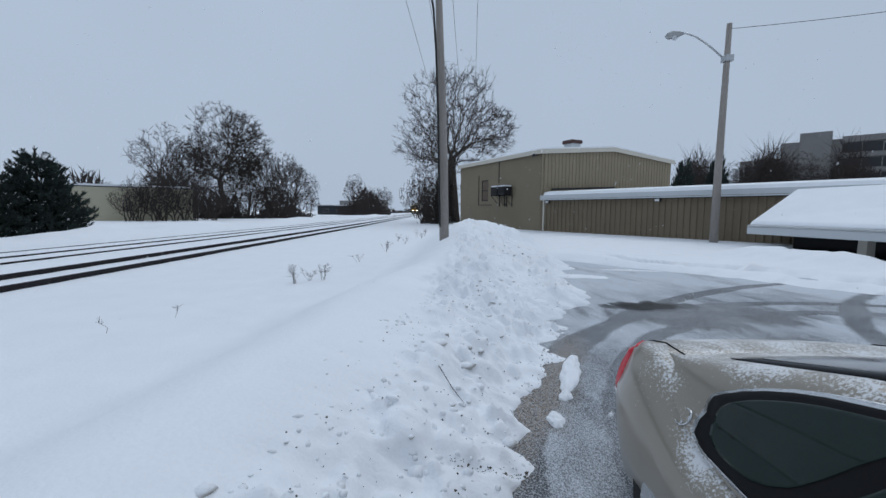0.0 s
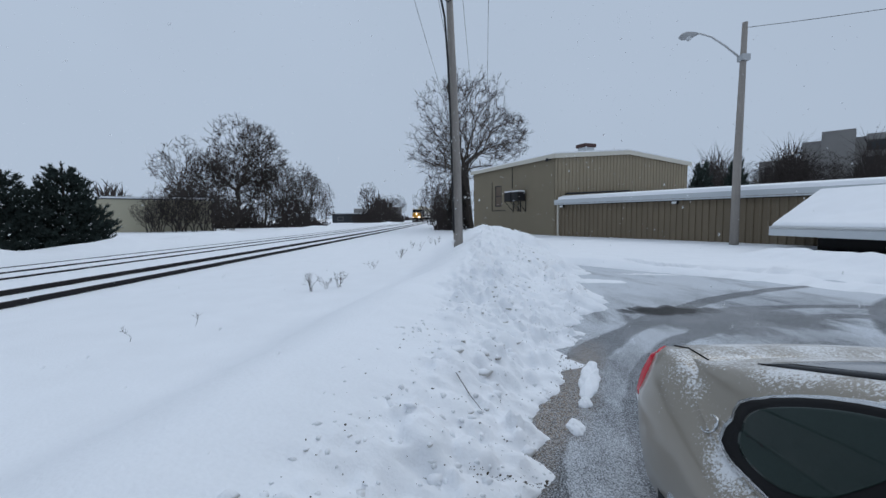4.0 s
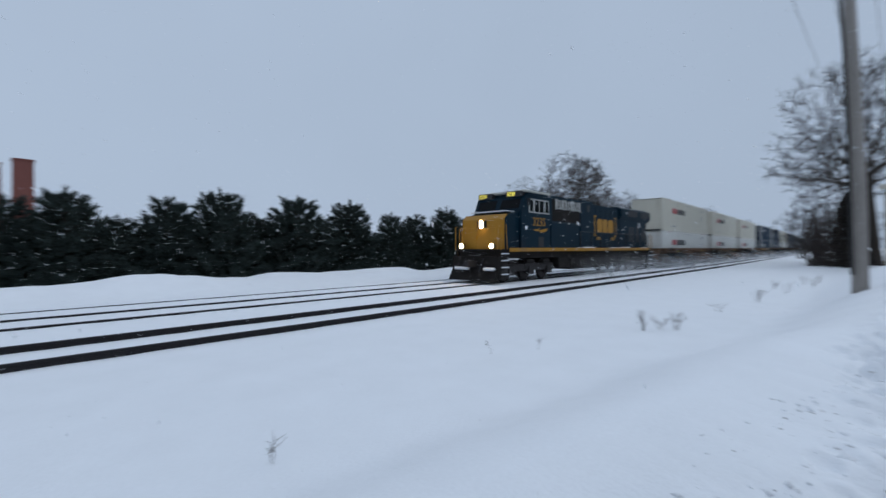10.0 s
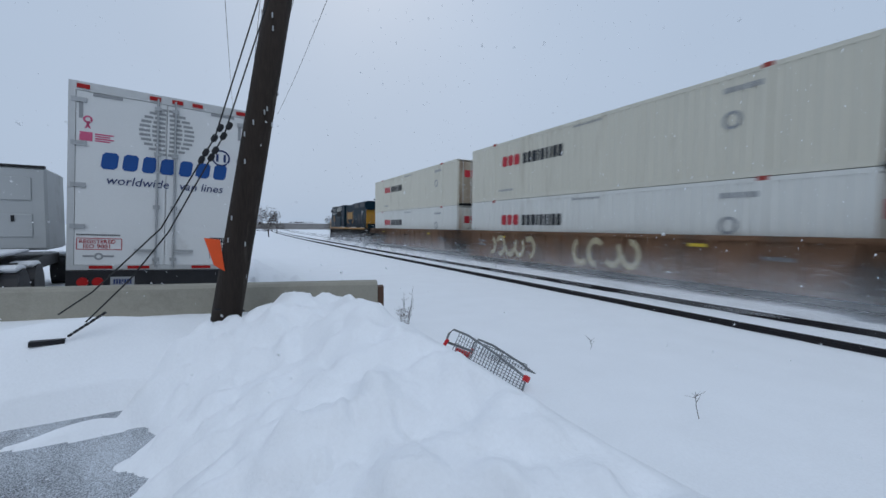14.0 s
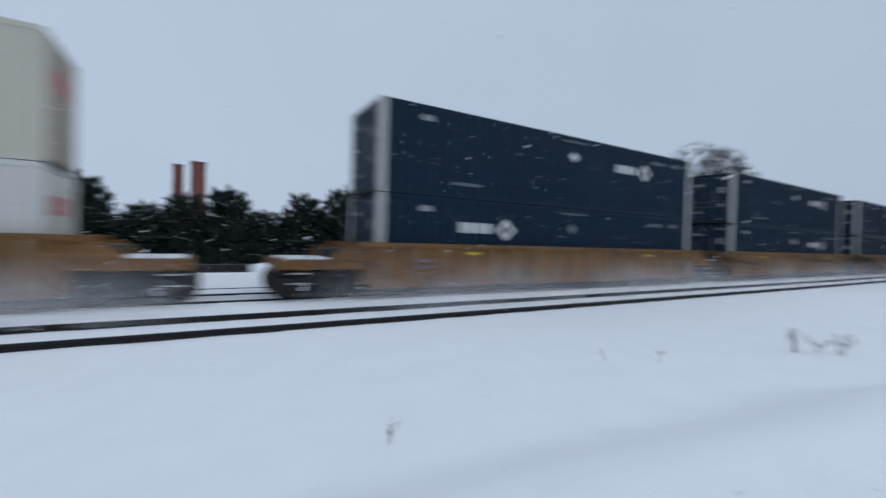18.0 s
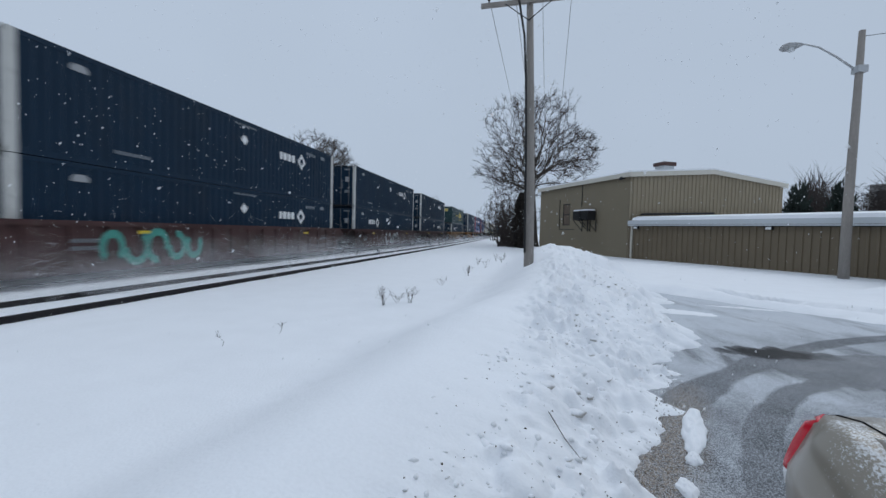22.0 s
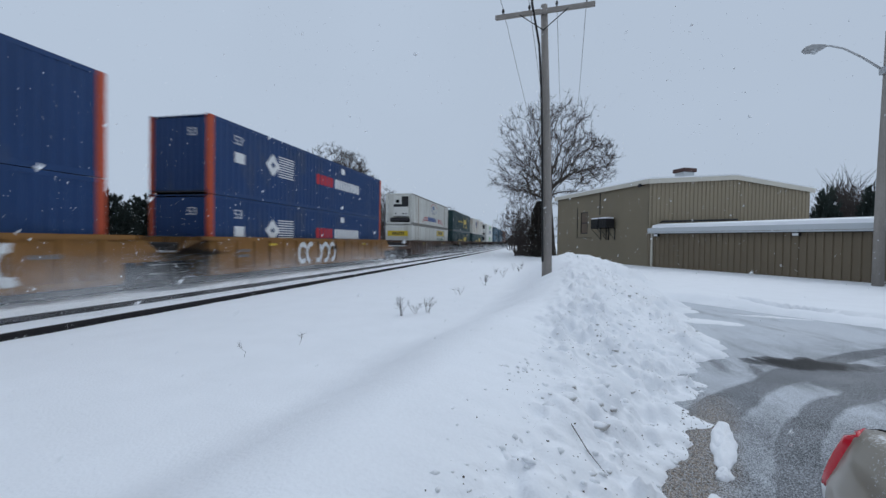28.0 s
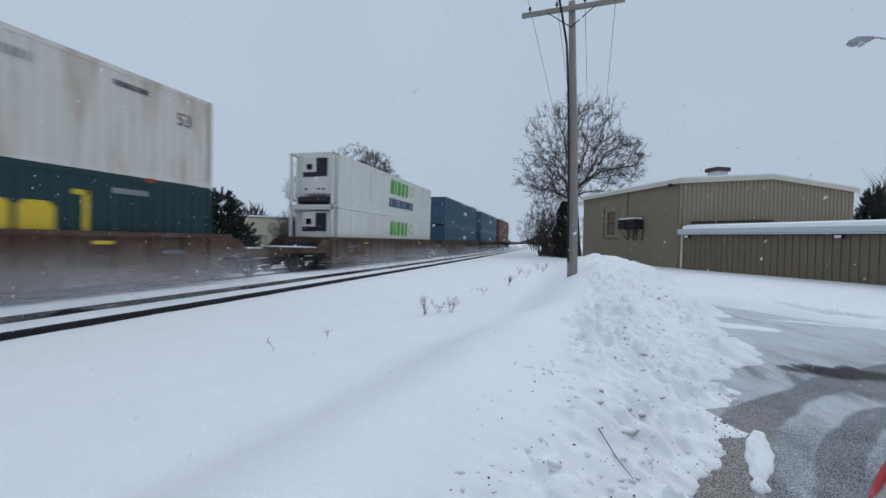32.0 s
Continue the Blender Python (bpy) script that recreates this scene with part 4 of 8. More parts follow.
def container(color, label, posts=None, corners=None, pitch=0.32, reefer=False, rails=None, turned=False):
    ob = thing("shipping_container", Matrix(), label, "container", "containers on the train")
    m = BODY[color]
    h, w = CL / 2, CW / 2
    for side, inward in ((-w, 1), (w, -1)):
        corrugated(side, inward, pitch, m, ob, -h + (0.60 if reefer else 0.12), h - 0.12, 0.16, CH - 0.12)
    part("side_rail", boxes((-h, h, -w, -w + 0.08, 0.0, 0.16), (-h, h, w - 0.08, w, 0.0, 0.16)), rails or m, ob)
    part("top_rail", boxes((-h, h, -w, -w + 0.07, CH - 0.12, CH), (-h, h, w - 0.07, w, CH - 0.12, CH)), rails or m, ob)
    part("roof_panel", boxes((-h + (0.62 if reefer else 0.02), h - 0.02, -w + 0.07, w - 0.07, CH - 0.05, CH - 0.015)), m, ob)
    part("floor_panel", boxes((-h + 0.02, h - 0.02, -w + 0.08, w - 0.08, 0.06, 0.12)), DARK_METAL, ob)
    pm = posts or m
    pw = 0.24 if posts else 0.16
    for x in ((h - pw,) if reefer else (-h, h - pw)):
        for y in (-w - 0.002, w - 0.14):
            part("corner_post", boxes((x, x + pw, y, y + 0.142, 0.0, CH)), pm, ob)
    for x in (-6.1, 6.1):
        for y in (-w - 0.003, w - 0.06):
            post = part("lifting_post", boxes((x - 0.09, x + 0.09, y, y + 0.063, 0.0, CH)), RUST_SEAM if rails else m, ob)
            if corners:
                part("corner_casting", boxes((x - 0.13, x + 0.13, y - 0.004, y + 0.07, CH - 0.09, CH + 0.03)), corners, post)
    # plain end at the front, double doors with lock rods behind
    if reefer:
        bay = 0.62
        for y in (-w, w - 0.12):
            part("end_post", boxes((-h, -h + 0.12, y, y + 0.12, 0, CH)), m, ob)
            part("end_beam", boxes((-h, -h + bay, y, y + 0.1, CH - 0.1, CH), (-h, -h + bay, y, y + 0.1, 0, 0.12)), m, ob)
        part("end_beam", boxes((-h, -h + 0.1, -w + 0.12, w - 0.12, CH - 0.1, CH), (-h, -h + 0.1, -w + 0.12, w - 0.12, 0, 0.14)), m, ob)
        part("end_wall", boxes((-h + bay - 0.04, -h + bay, -w, w, 0, CH)), m, ob)
        for za, zb in ((CH - 0.3, 1.55), (1.55, 0.2)):
            part("end_brace", tube(bmesh.new(), [(-h + 0.06, w - 0.06, za), (-h + bay - 0.05, w - 0.06, (za + zb) / 2), (-h + 0.06, w - 0.06, zb)], 0.025, 6), m, ob)
        cool = part("cooling_unit", boxes((-h + 0.14, -h + bay - 0.05, -0.92, 0.62, 0.72, CH - 0.16), bevel=0.06), BODY["white"], ob, "white cooling unit")
        part("condenser_grille", boxes((-h + 0.125, -h + 0.138, -0.88, -0.22, 1.62, CH - 0.26)), DARK_METAL, cool, "dark condenser opening")
        part("control_window", boxes((-h + 0.125, -h + 0.138, 0.02, 0.36, 1.98, 2.28)), GLASS_DARK, cool)
        part("unit_grille", boxes((-h + 0.125, -h + 0.138, -0.22, 0.58, 1.60, 1.86)), DARK_METAL, cool, "dark grille strip")
        for y in (-0.75, -0.45, 0.30):
            part("latch", boxes((-h + 0.125, -h + 0.138, y, y + 0.16, 0.92, 1.02)), DARK_METAL, cool)
        part("fuel_tank", tube(bmesh.new(), [(-h + 0.35, -0.9, 0.38), (-h + 0.35, 0.9, 0.38)], 0.22, 12), DARK_METAL, cool)
    else:
        e, f = (h, -1) if turned else (-h, 1)
        fold = [(e + f * 0.07, -w + 0.1)]
        for i in range(9):
            y = -w + 0.16 + i * 0.255
            fold += [(e + f * 0.07, y), (e + f * 0.02, y + 0.02), (e + f * 0.02, y + 0.13), (e + f * 0.07, y + 0.15)]
        fold += [(e + f * 0.07, w - 0.1)]
        from_lists("end_panel", [(a, b, z) for a, b in fold for z in (0.1, CH - 0.1)], [(2 * i + 2, 2 * i, 2 * i + 1, 2 * i + 3)[::f] for i in range(len(fold) - 1)], m, ob)
    e, f = (-h, -1) if turned else (h, 1)
    slab = lambda a, b: (min(e + f * a, e + f * b), max(e + f * a, e + f * b))
    for y0, y1 in ((-w + 0.14, -0.01), (0.01, w - 0.14)):
        door = part("door", boxes((*slab(-0.09, -0.03), y0, y1, 0.14, CH - 0.12)), m, ob)
        for k in (0.25, 0.75):
            y = y0 + (y1 - y0) * k
            part("lock_rod", boxes((*slab(-0.03, 0.005), y - 0.018, y + 0.018, 0.08, CH - 0.08)), DULL_ROD if turned else PALE_POST, door)
            for z in (0.95, 1.25):
                part("rod_handle", boxes((*slab(-0.03, 0.012), y - 0.06, y + 0.14, z, z + 0.05)), DULL_ROD if turned else PALE_POST, door)
        for z in (0.5, 1.3, 2.1):
            part("hinge", boxes((*slab(-0.03, -0.005), (y0 if y0 < -0.5 else y1) - 0.05, (y0 if y0 < -0.5 else y1) + 0.05, z, z + 0.12)), DULL_ROD if turned else PALE_POST, door)
    return ob


def small_marks(ob, ink, y=YS):
    h = CL / 2
    tagged(glyphs("stencil_marking", ink, y, [(h - 3.2 + 0.2 * i, h - 3.06 + 0.2 * i, 2.35, 2.5) for i in range(5)] + [(-0.6 + 0.16 * i, -0.5 + 0.16 * i, 2.6, 2.68) for i in range(9)] + [(-h + 2.6 + 0.17 * i, -h + 2.72 + 0.17 * i, 0.42, 0.52) for i in range(7)], ob, "rows of small stencilled marks"), kind="stuff")


def xpo(upper, x=-5.4):
    ob = container("cream" if upper else "white", "cream-white ribbed container with a red and black name" if upper else "white ribbed container with a red and black name", corners=CAST_RED)
    for door in [c for c in ob.children if c.name.startswith("door")]:
        door.data.materials[0] = RUST_DOOR if upper else BODY["rusty_white"]
    glyphs("name_mark", "red", YS, word(x, 1.62, 0.5, (0.85, 0.8, 0.85)), ob, "bold red name blocks")
    glyphs("name_mark", "black", YS, word(x + 1.62, 1.60, 0.5, (0.55, 0.55, 0.6, 0.3, 0.5, 0.4, 0.3, 0.5, 0.5)), ob, "bold black name blocks")
    small_marks(ob, "grey")
    glyphs("emblem", "grey", YS, ring(5.3, 1.6, 0.17, 0.25), ob, "faded round emblem")
    bm = bmesh.new()
    for k in range(3):
        box(bm, CL / 2 - 0.028, CL / 2 - 0.025, -0.75 + 0.5 * k, -0.35 + 0.5 * k, 1.75, 2.2)
    part("door_mark", bm, INK["red"], ob, "red name blocks on the doors")
    return ob


def umax(upper):
    ob = container("navy", "dark navy container with white corner posts", posts=PALE_POST, turned=True)
    x = 2.6 if upper else -5.35
    z, h = 1.72, CL / 2
    glyphs("name_mark", "white", YS, word(x, z, 0.36, (0.6, 0.85, 0.8, 0.8), gap=0.22), ob, "white name blocks")
    glyphs("emblem", "white", YS, diamond(x + 1.98, z + 0.16, 0.40, 0.5), ob, "white hollow diamond emblem")
    glyphs("placard", "white" if upper else "slate", YS, [((-0.22, 2.05), (0.0, 1.83), (0.22, 2.05), (0.0, 2.27))], ob, "white diamond placard")
    small_marks(ob, "slate")
    for x0 in (-h + 1.4, h - 1.6):
        glyphs("placard", "grey" if x0 < 0 else "slate", YS, [((x0, 2.36), (x0 + 0.46, 2.36), (x0 + 0.46, 2.46), (x0 + 0.36, 2.55), (x0 + 0.1, 2.55), (x0, 2.46))], ob, "pale placard")
    face = lambda y0, y1, z0, z1: boxes((-h + 0.018, -h + 0.026, y0, y1, z0, z1))
    part("end_mark", face(0.22, 0.92, 2.18, 2.32), INK["slate"], ob, "small pale name block on the doors")
    part("end_mark", face(-0.95, -0.52, 2.52, 2.62), INK["slate"], ob, "small pale name block on the doors")
    part("end_placard", face(-0.90, -0.60, 1.72, 2.06), INK["grey"], ob, "pale placard on the doors")
    part("end_placard", face(-0.92, -0.55, 0.95, 1.15), INK["slate"], ob, "pale placard on the doors")
    part("end_placard", face(0.30, 0.95, 0.62, 0.72), INK["slate"], ob, "pale placard on the doors")
    for i in range(5):
        part("end_mark", face(-0.45 + 0.02 * i, -0.30 + 0.01 * i, 1.3 + 0.13 * i, 1.36 + 0.13 * i), INK["slate"], ob, "short pale line on the doors")
    return ob


def csx_green(upper):
    ob = container("green", "dark teal container with a yellow bracketed name", corners=CAST_RED)
    x = 1.6
    glyphs("name_mark", "yellow", YS, word(x, 1.2, 0.8, (0.8, 0.8, 0.95), gap=0.1), ob, "yellow name blocks")
    glyphs("bracket_mark", "yellow", YS, [(x - 0.62, x - 0.48, 0.7, 2.35), (x - 0.62, x - 0.25, 2.22, 2.35), (x + 2.75, x + 2.89, 0.7, 2.35), (x + 2.52, x + 2.89, 2.22, 2.35)] + disc(x - 0.1, 0.75, 0.17) + disc(x + 0.35, 0.75, 0.17) + disc(x + 1.9, 0.75, 0.17) + disc(x + 2.35, 0.75, 0.17), ob, "yellow bracket and dots")
    glyphs("slogan_mark", "yellow", YS, word(x - 5.3, 1.4, 0.19, (0.6,) * 23, gap=0.3), ob, "row of small yellow blocks")
    panel = part("end_panel", boxes((-CL / 2 + 0.010, -CL / 2 + 0.018, -0.6, 0.68, 1.98, 2.5)), INK["pale_yellow"], ob, "faded yellow name panel on the end")
    for k in range(3):
        part("end_mark", boxes((-CL / 2 + 0.006, -CL / 2 + 0.0095, -0.45 + 0.34 * k, -0.18 + 0.34 * k, 2.1, 2.38)), INK["yellow"], panel, "yellow name blocks on the end")
    small_marks(ob, "grey")
    return ob


def pacer(upper):
    ob = container("blue", "blue container with red-orange corner posts", posts=ORANGE_POST)
    glyphs("name_mark", "red", YS, word(-0.9, 1.35, 0.55, (0.65, 0.55, 0.55, 0.5, 0.6), gap=0.1), ob, "red name blocks")
    glyphs("name_mark", "white", YS, word(1.15, 1.35, 0.55, (0.5,) * 10, gap=0.1), ob, "white name blocks")
    glyphs("emblem", "white", YS, diamond(-4.6, 1.65, 0.5, 0.3) + [(-4.2, -3.0, 1.2 + 0.11 * i, 1.25 + 0.11 * i) for i in range(9)], ob, "white striped emblem")
    lettering("size_mark", "53", 0.5, pose(-CL / 2 + 1.25, YS, 2.05, 90), INK["white"], ob, "white size number")
    for q in ((-CL / 2 + 1.3, -CL / 2 + 1.85, 1.35, 1.75), (1.9, 2.35, 2.3, 2.62)):
        glyphs("placard", "white", YS, [q], ob, "white placard")
    lettering("size_mark", "53", 0.42, Matrix(((0, 0, -1, -CL / 2 + 0.015), (-1, 0, 0, -0.35), (0, 1, 0, 2.1), (0, 0, 0, 1))), INK["white"], ob, "white size number")
    return ob


def ribbon(name, ink, y, arc, parent, label):
    """One bent stroke of paint, its quads joined edge to edge."""
    bm = bmesh.new()
    row = [(bm.verts.new((a[0], y, a[1])), bm.verts.new((b[0], y, b[1]))) for a, b, c, d in arc]
    for (a, b), (d, c) in zip(row, row[1:]):
        bm.faces.new((a, b, c, d))
    return part(name, bm, INK[ink], parent, label)


def nfi():
    ob = container("streaked", "white refrigerated container with a red and blue name", reefer=True, rails=WORN_RAIL)
    glyphs("name_mark", "blue", YS, word(-2.3, 0.55, 0.46, (1.05, 0.9, 0.9, 0.95, 1.05, 0.9, 0.45, 0.4), gap=0.22, lean=0.1), ob, "slanted blue name blocks")
    for k in range(3):
        for x0, x1, fade in ((-4.65 + 0.12 * k, -2.45, -1), (2.35, 5.05 - 0.12 * k, 1)):
            bm = bmesh.new()
            rows_ = []
            for i in range(9):
                q = i / 8 if fade > 0 else 1 - i / 8
                z0 = 0.52 + 0.17 * k + 0.05 * math.sin(q * 2.2) - 0.20 * q ** 2.2
                rows_.append([bm.verts.new((x0 + (x1 - x0) * i / 8, YS, z0)), bm.verts.new((x0 + (x1 - x0) * i / 8, YS, z0 + 0.105 * (1 - 0.75 * q)))])
            for p, q in zip(rows_, rows_[1:]):
                bm.faces.new((p[0], q[0], q[1], p[1]))
            part("stripe_mark", bm, INK["red"], ob, "curved red stripe")
    oval = ring(0.45, 2.08, 1.36, 1.5, 28, 0.34)
    for k, ink in ((0, "red"), (1, "blue")):
        arc = oval[14 * k:14 * k + 14]
        ribbon("emblem", ink, YS, [(a, b, b, a) for a, b, c, d in arc], ob, "half of an oval ring")
    glyphs("name_mark", "blue", YS, word(-0.35, 1.92, 0.36, (0.9, 0.8, 0.4), gap=0.2), ob, "blue name blocks")
    tagged(glyphs("name_mark", "grey", YS, word(-0.45, 1.42, 0.13, (0.8,) * 10, gap=0.4), ob, "row of small grey blocks"), kind="stuff")
    glyphs("placard", "grey", YS, [(CL / 2 - 0.55, CL / 2 - 0.25, 1.15, 1.45)], ob, "small grey placard")
    return ob


def jbh():
    ob = container("streaked", "white container with a yellow name panel", rails=WORN_RAIL)
    end = part("end_sign", boxes((-CL / 2 + 0.008, -CL / 2 + 0.018, -0.9, 1.1, 1.72, 2.22)), INK["yellow"], ob, "yellow name panel on the end")
    for k in range(6):
        part("end_mark", boxes((-CL / 2 + 0.002, -CL / 2 + 0.0075, 0.5 - 0.2 * k, 0.62 - 0.2 * k, 1.83, 2.1)), INK["black"], end, "dark name blocks on the end")
    glyphs("name_panel", "black", YS, [(1.80, 5.80, 1.88, 2.52)], ob, "black border of the name panel")
    glyphs("name_panel", "yellow", YS - 0.004, [(1.84, 5.76, 1.91, 2.49)], ob, "yellow name panel")
    glyphs("name_mark", "black", YS - 0.008, word(2.72, 2.04, 0.33, (0.62, 0.3, 0.7, 0.3, 0.8, 0.8, 0.8, 0.7), gap=0.12), ob, "black name blocks")
    for x in (1.95, 5.12):
        glyphs("panel_flourish", "grey", YS - 0.008, [((x, 2.10 + 0.09 * i), (x + 0.5, 2.03 + 0.09 * i), (x + 0.5, 2.06 + 0.09 * i), (x, 2.13 + 0.09 * i)) for i in range(4)], ob, "fine grey hatching")
    lettering("type_mark", "Intermodal", 0.74, pose(2.0, YS, 1.28, 90), INK["teal"], ob, "dark teal lettering")
    glyphs("placard", "grey", YS, [(CL / 2 - 0.62, CL / 2 - 0.42, 0.5, 2.3)], ob, "grey strip")
    return ob


def csx_white():
    ob = container("rusty_white", "rust-streaked white container with a dark name")
    glyphs("name_mark", "navy", YS, word(-4.0, 1.55, 0.85, (0.85, 0.8, 0.95), gap=0.08), ob, "dark navy name blocks")
    lettering("type_mark", "INTERMODAL", 0.26, pose(-3.8, YS, 1.2, 90), INK["navy"], ob)
    glyphs("faded_mark", "grey", YS, word(2.6, 2.2, 0.22, (0.5, 0.4, 0.45, 0.5, 0.4), gap=0.2), ob, "faint old markings")
    lettering("size_mark", "53", 0.55, pose(CL / 2 - 1.35, YS, 1.8, 90), INK["black"], ob, "black size number")
    small_marks(ob, "black")
    return ob


def tiger():
    ob = container("white", "white refrigerated container with a green name", reefer=True)
    glyphs("name_mark", "green", YS, word(-0.8, 1.55, 1.0, (0.6, 0.35, 0.7, 0.65, 0.55), gap=0.12, lean=0.1), ob, "green name blocks")
    glyphs("emblem", "green", YS, ring(3.3, 2.1, 0.38, 0.46, 16, 0.8), ob, "green outline emblem")
    glyphs("name_mark", "navy", YS, word(-1.0, 0.65, 0.62, (0.55,) * 11, gap=0.14, lean=0.1), ob, "dark blue name blocks")
    return ob


def plain(color, label):
    ob = container(color, label)
    small_marks(ob, "white")
    glyphs("name_mark", "white", YS, word(0.2, 1.5, 0.4, (0.5,) * 7), ob, "pale name blocks")
    return ob


WELL = {
    "brown": mat("rusty_brown_well", (0.078, 0.044, 0.030), 0.75, vary=0.25, scale=1.2, bump=0.2, dirt=(0.10, 0.08, 0.065), dirt_amount=0.35),
    "umber": mat("rust_umber_well", (0.145, 0.075, 0.040), 0.75, vary=0.3, scale=1.2, bump=0.2, dirt=(0.10, 0.07, 0.05), dirt_amount=0.35),
    "ochre": mat("dirty_ochre_well", (0.195, 0.094, 0.032), 0.7, vary=0.25, scale=1.0, bump=0.2, dirt=(0.10, 0.065, 0.045), dirt_amount=0.4),
    "maroon": mat("dull_maroon_well", (0.052, 0.024, 0.022), 0.7, vary=0.25, scale=1.2, bump=0.2, dirt=(0.09, 0.075, 0.07), dirt_amount=0.3),
    "yellow": mat("worn_yellow_well", (0.225, 0.105, 0.027), 0.65, vary=0.18, scale=1.0, bump=0.2, dirt=(0.15, 0.09, 0.05), dirt_amount=0.3),
}
WORN_RIB = mat("scuffed_pale_rib", (0.23, 0.145, 0.08), 0.7, vary=0.2, scale=2.0, bump=0.2, dirt=(0.14, 0.085, 0.05), dirt_amount=0.3)
CAST_STEEL = mat("snowy_cast_steel", (0.035, 0.032, 0.032), 0.7, metal=0.3, vary=0.3, scale=4.0, bump=0.3, dirt=(0.50, 0.51, 0.53), dirt_amount=0.10)
WHEEL = mat("dark_wheel_steel", (0.045, 0.04, 0.04), 0.55, metal=0.6, vary=0.2, scale=4.0)
SILL_SNOW = mat("caked_snow", (0.70, 0.72, 0.75), 0.8, vary=0.08)


def wheel_mesh():
    bm = bmesh.new()
    tube(bm, [(0, -0.07, 0), (0, -0.06, 0), (0, 0.06, 0), (0, 0.075, 0)], [0.38, 0.42, 0.42, 0.46], 20)
    tube(bm, [(0, -0.12, 0), (0, 0.1, 0)], 0.12, 10)
    return mesh_of("wheel", bm, WHEEL)


WHEEL_MESH = wheel_mesh()


def bogie(parent, x):
    bg = part("bogie", boxes((x - 1.25, x + 1.25, -0.95, -0.80, 0.42, 0.62), (x - 1.25, x + 1.25, 0.80, 0.95, 0.42, 0.62), (x - 0.35, x + 0.35, -0.97, -0.78, 0.2, 0.75), (x - 0.35, x + 0.35, 0.78, 0.97, 0.2, 0.75), (x - 0.22, x + 0.22, -1.1, 1.1, 0.5, 0.8)), CAST_STEEL, parent)
    for dx in (-0.88, 0.88):
        part("axle_box", boxes((x + dx - 0.16, x + dx + 0.16, -1.03, -0.82, 0.3, 0.58)), CAST_STEEL, bg)
        for y in (-0.75, 0.75):
            shared("wheel", WHEEL_MESH, bg, pose(x + dx, y, 0.44, 0, 0, 180 if y > 0 else 0))
    for k in range(4):
        part("spring", tube(bmesh.new(), [(x - 0.24 + 0.16 * k, -0.9, 0.3), (x - 0.24 + 0.16 * k, -0.9, 0.55)], 0.055, 8), CAST_STEEL, bg)
    return bg


def well_car(color, label, first, last):
    """A low well for two stacked containers; x = 0 in the middle of the well."""
    ob = thing("well_car", Matrix(), label, "rail wagon", "wagons of the train")
    m = WELL[color]
    h = 8.55
    for y0, y1, sgn in ((-1.50, -1.42, -1), (1.42, 1.50, 1)):
        side = part("side_sheet", boxes((-h, h, y0, y1, 0.42, 1.50)), m, ob)
        part("top_chord", boxes((-h - 0.4, h + 0.4, min(y0, y0 + sgn * 0.05), max(y1, y1 + sgn * 0.05), 1.50, 1.64)), m, side)
        part("bottom_chord", boxes((-h, h, min(y0, y0 + sgn * 0.07), max(y1, y1 + sgn * 0.07), 0.30, 0.42)), m, side)
        for i in range(17):
            x = -h + 0.5 + i * (2 * h - 1.0) / 16
            part("rib", boxes((x - 0.08, x + 0.08, (y0 - 0.06) if sgn < 0 else y1, y0 if sgn < 0 else (y1 + 0.06), 0.42, 1.5)), WORN_RIB if color == "ochre" else m, side)
    part("well_floor", boxes((-h, h, -1.42, 1.42, 0.24, 0.30)), m, ob)
    for sgn, reach in ((-1, 2.45 if first else 1.6), (1, 2.45 if last else 1.6)):
        bm = bmesh.new()
        span = lambda a, b: (min(sgn * a, sgn * b), max(sgn * a, sgn * b))
        box(bm, *span(h, h + reach), -1.40, 1.40, 0.84, 1.10)
        box(bm, *span(h, h + reach), -0.45, 0.45, 0.66, 0.84)
        plat = part("end_platform", bm, m, ob)
        for y in (-1.46, 1.38):
            bm = bmesh.new()
            prism(bm, [(sgn * h, 1.10), (sgn * (h + 1.25), 1.10), (sgn * (h + 0.75), 1.50), (sgn * h, 1.50)], "y", y, y + 0.08)
            part("gusset", bm, m, plat)
        part("end_bulkhead", boxes((*span(h, h + 0.15), -1.38, 1.38, 0.4, 1.62)), m, plat)
        a, b = span(h + reach - 0.75, h + reach - 0.1)
        part("grab_rail", tube(bmesh.new(), [(a, -1.36, 1.1), (a, -1.36, 1.62), (b, -1.36, 1.62), (b, -1.36, 1.1)], 0.02, 5), DARK_METAL, plat)
        for z in (0.45, 0.72):
            part("ladder_rung", boxes((a + 0.1, b, -1.44, -1.41, z, z + 0.035)), PALE_POST, plat)
        part("brake_gear", boxes((*span(h + 0.35, h + 0.95), -0.7, 0.7, 1.104, 1.42), bevel=0.05), CAST_STEEL, plat)
        part("platform_snow", boxes((*span(h + 1.0, h + reach - 0.15), -1.25, 0.9, 1.104, 1.15), bevel=0.015), SILL_SNOW, plat)
    for x in (-5.2, 4.4):
        glyphs("reflector", "yellow", -1.574, [(x, x + 0.5, 1.30, 1.39)], ob, "yellow reflector strip")
    for x, z in ((-7.1, 1.06), (-7.1, 0.86), (6.3, 1.02)):
        tagged(glyphs("stencil_marking", "slate", -1.574, word(x, z, 0.11, (0.6,) * 7, gap=0.35), ob, "small pale stencil marks"), kind="stuff")
    if first:
        bogie(ob, -h - 1.3)
    bogie(ob, h + (1.3 if last else 1.65))
    if last:
        part("coupler", boxes((h + 2.45, h + 3.9, -0.15, 0.15, 0.68, 0.9)), CAST_STEEL, ob)
    return ob


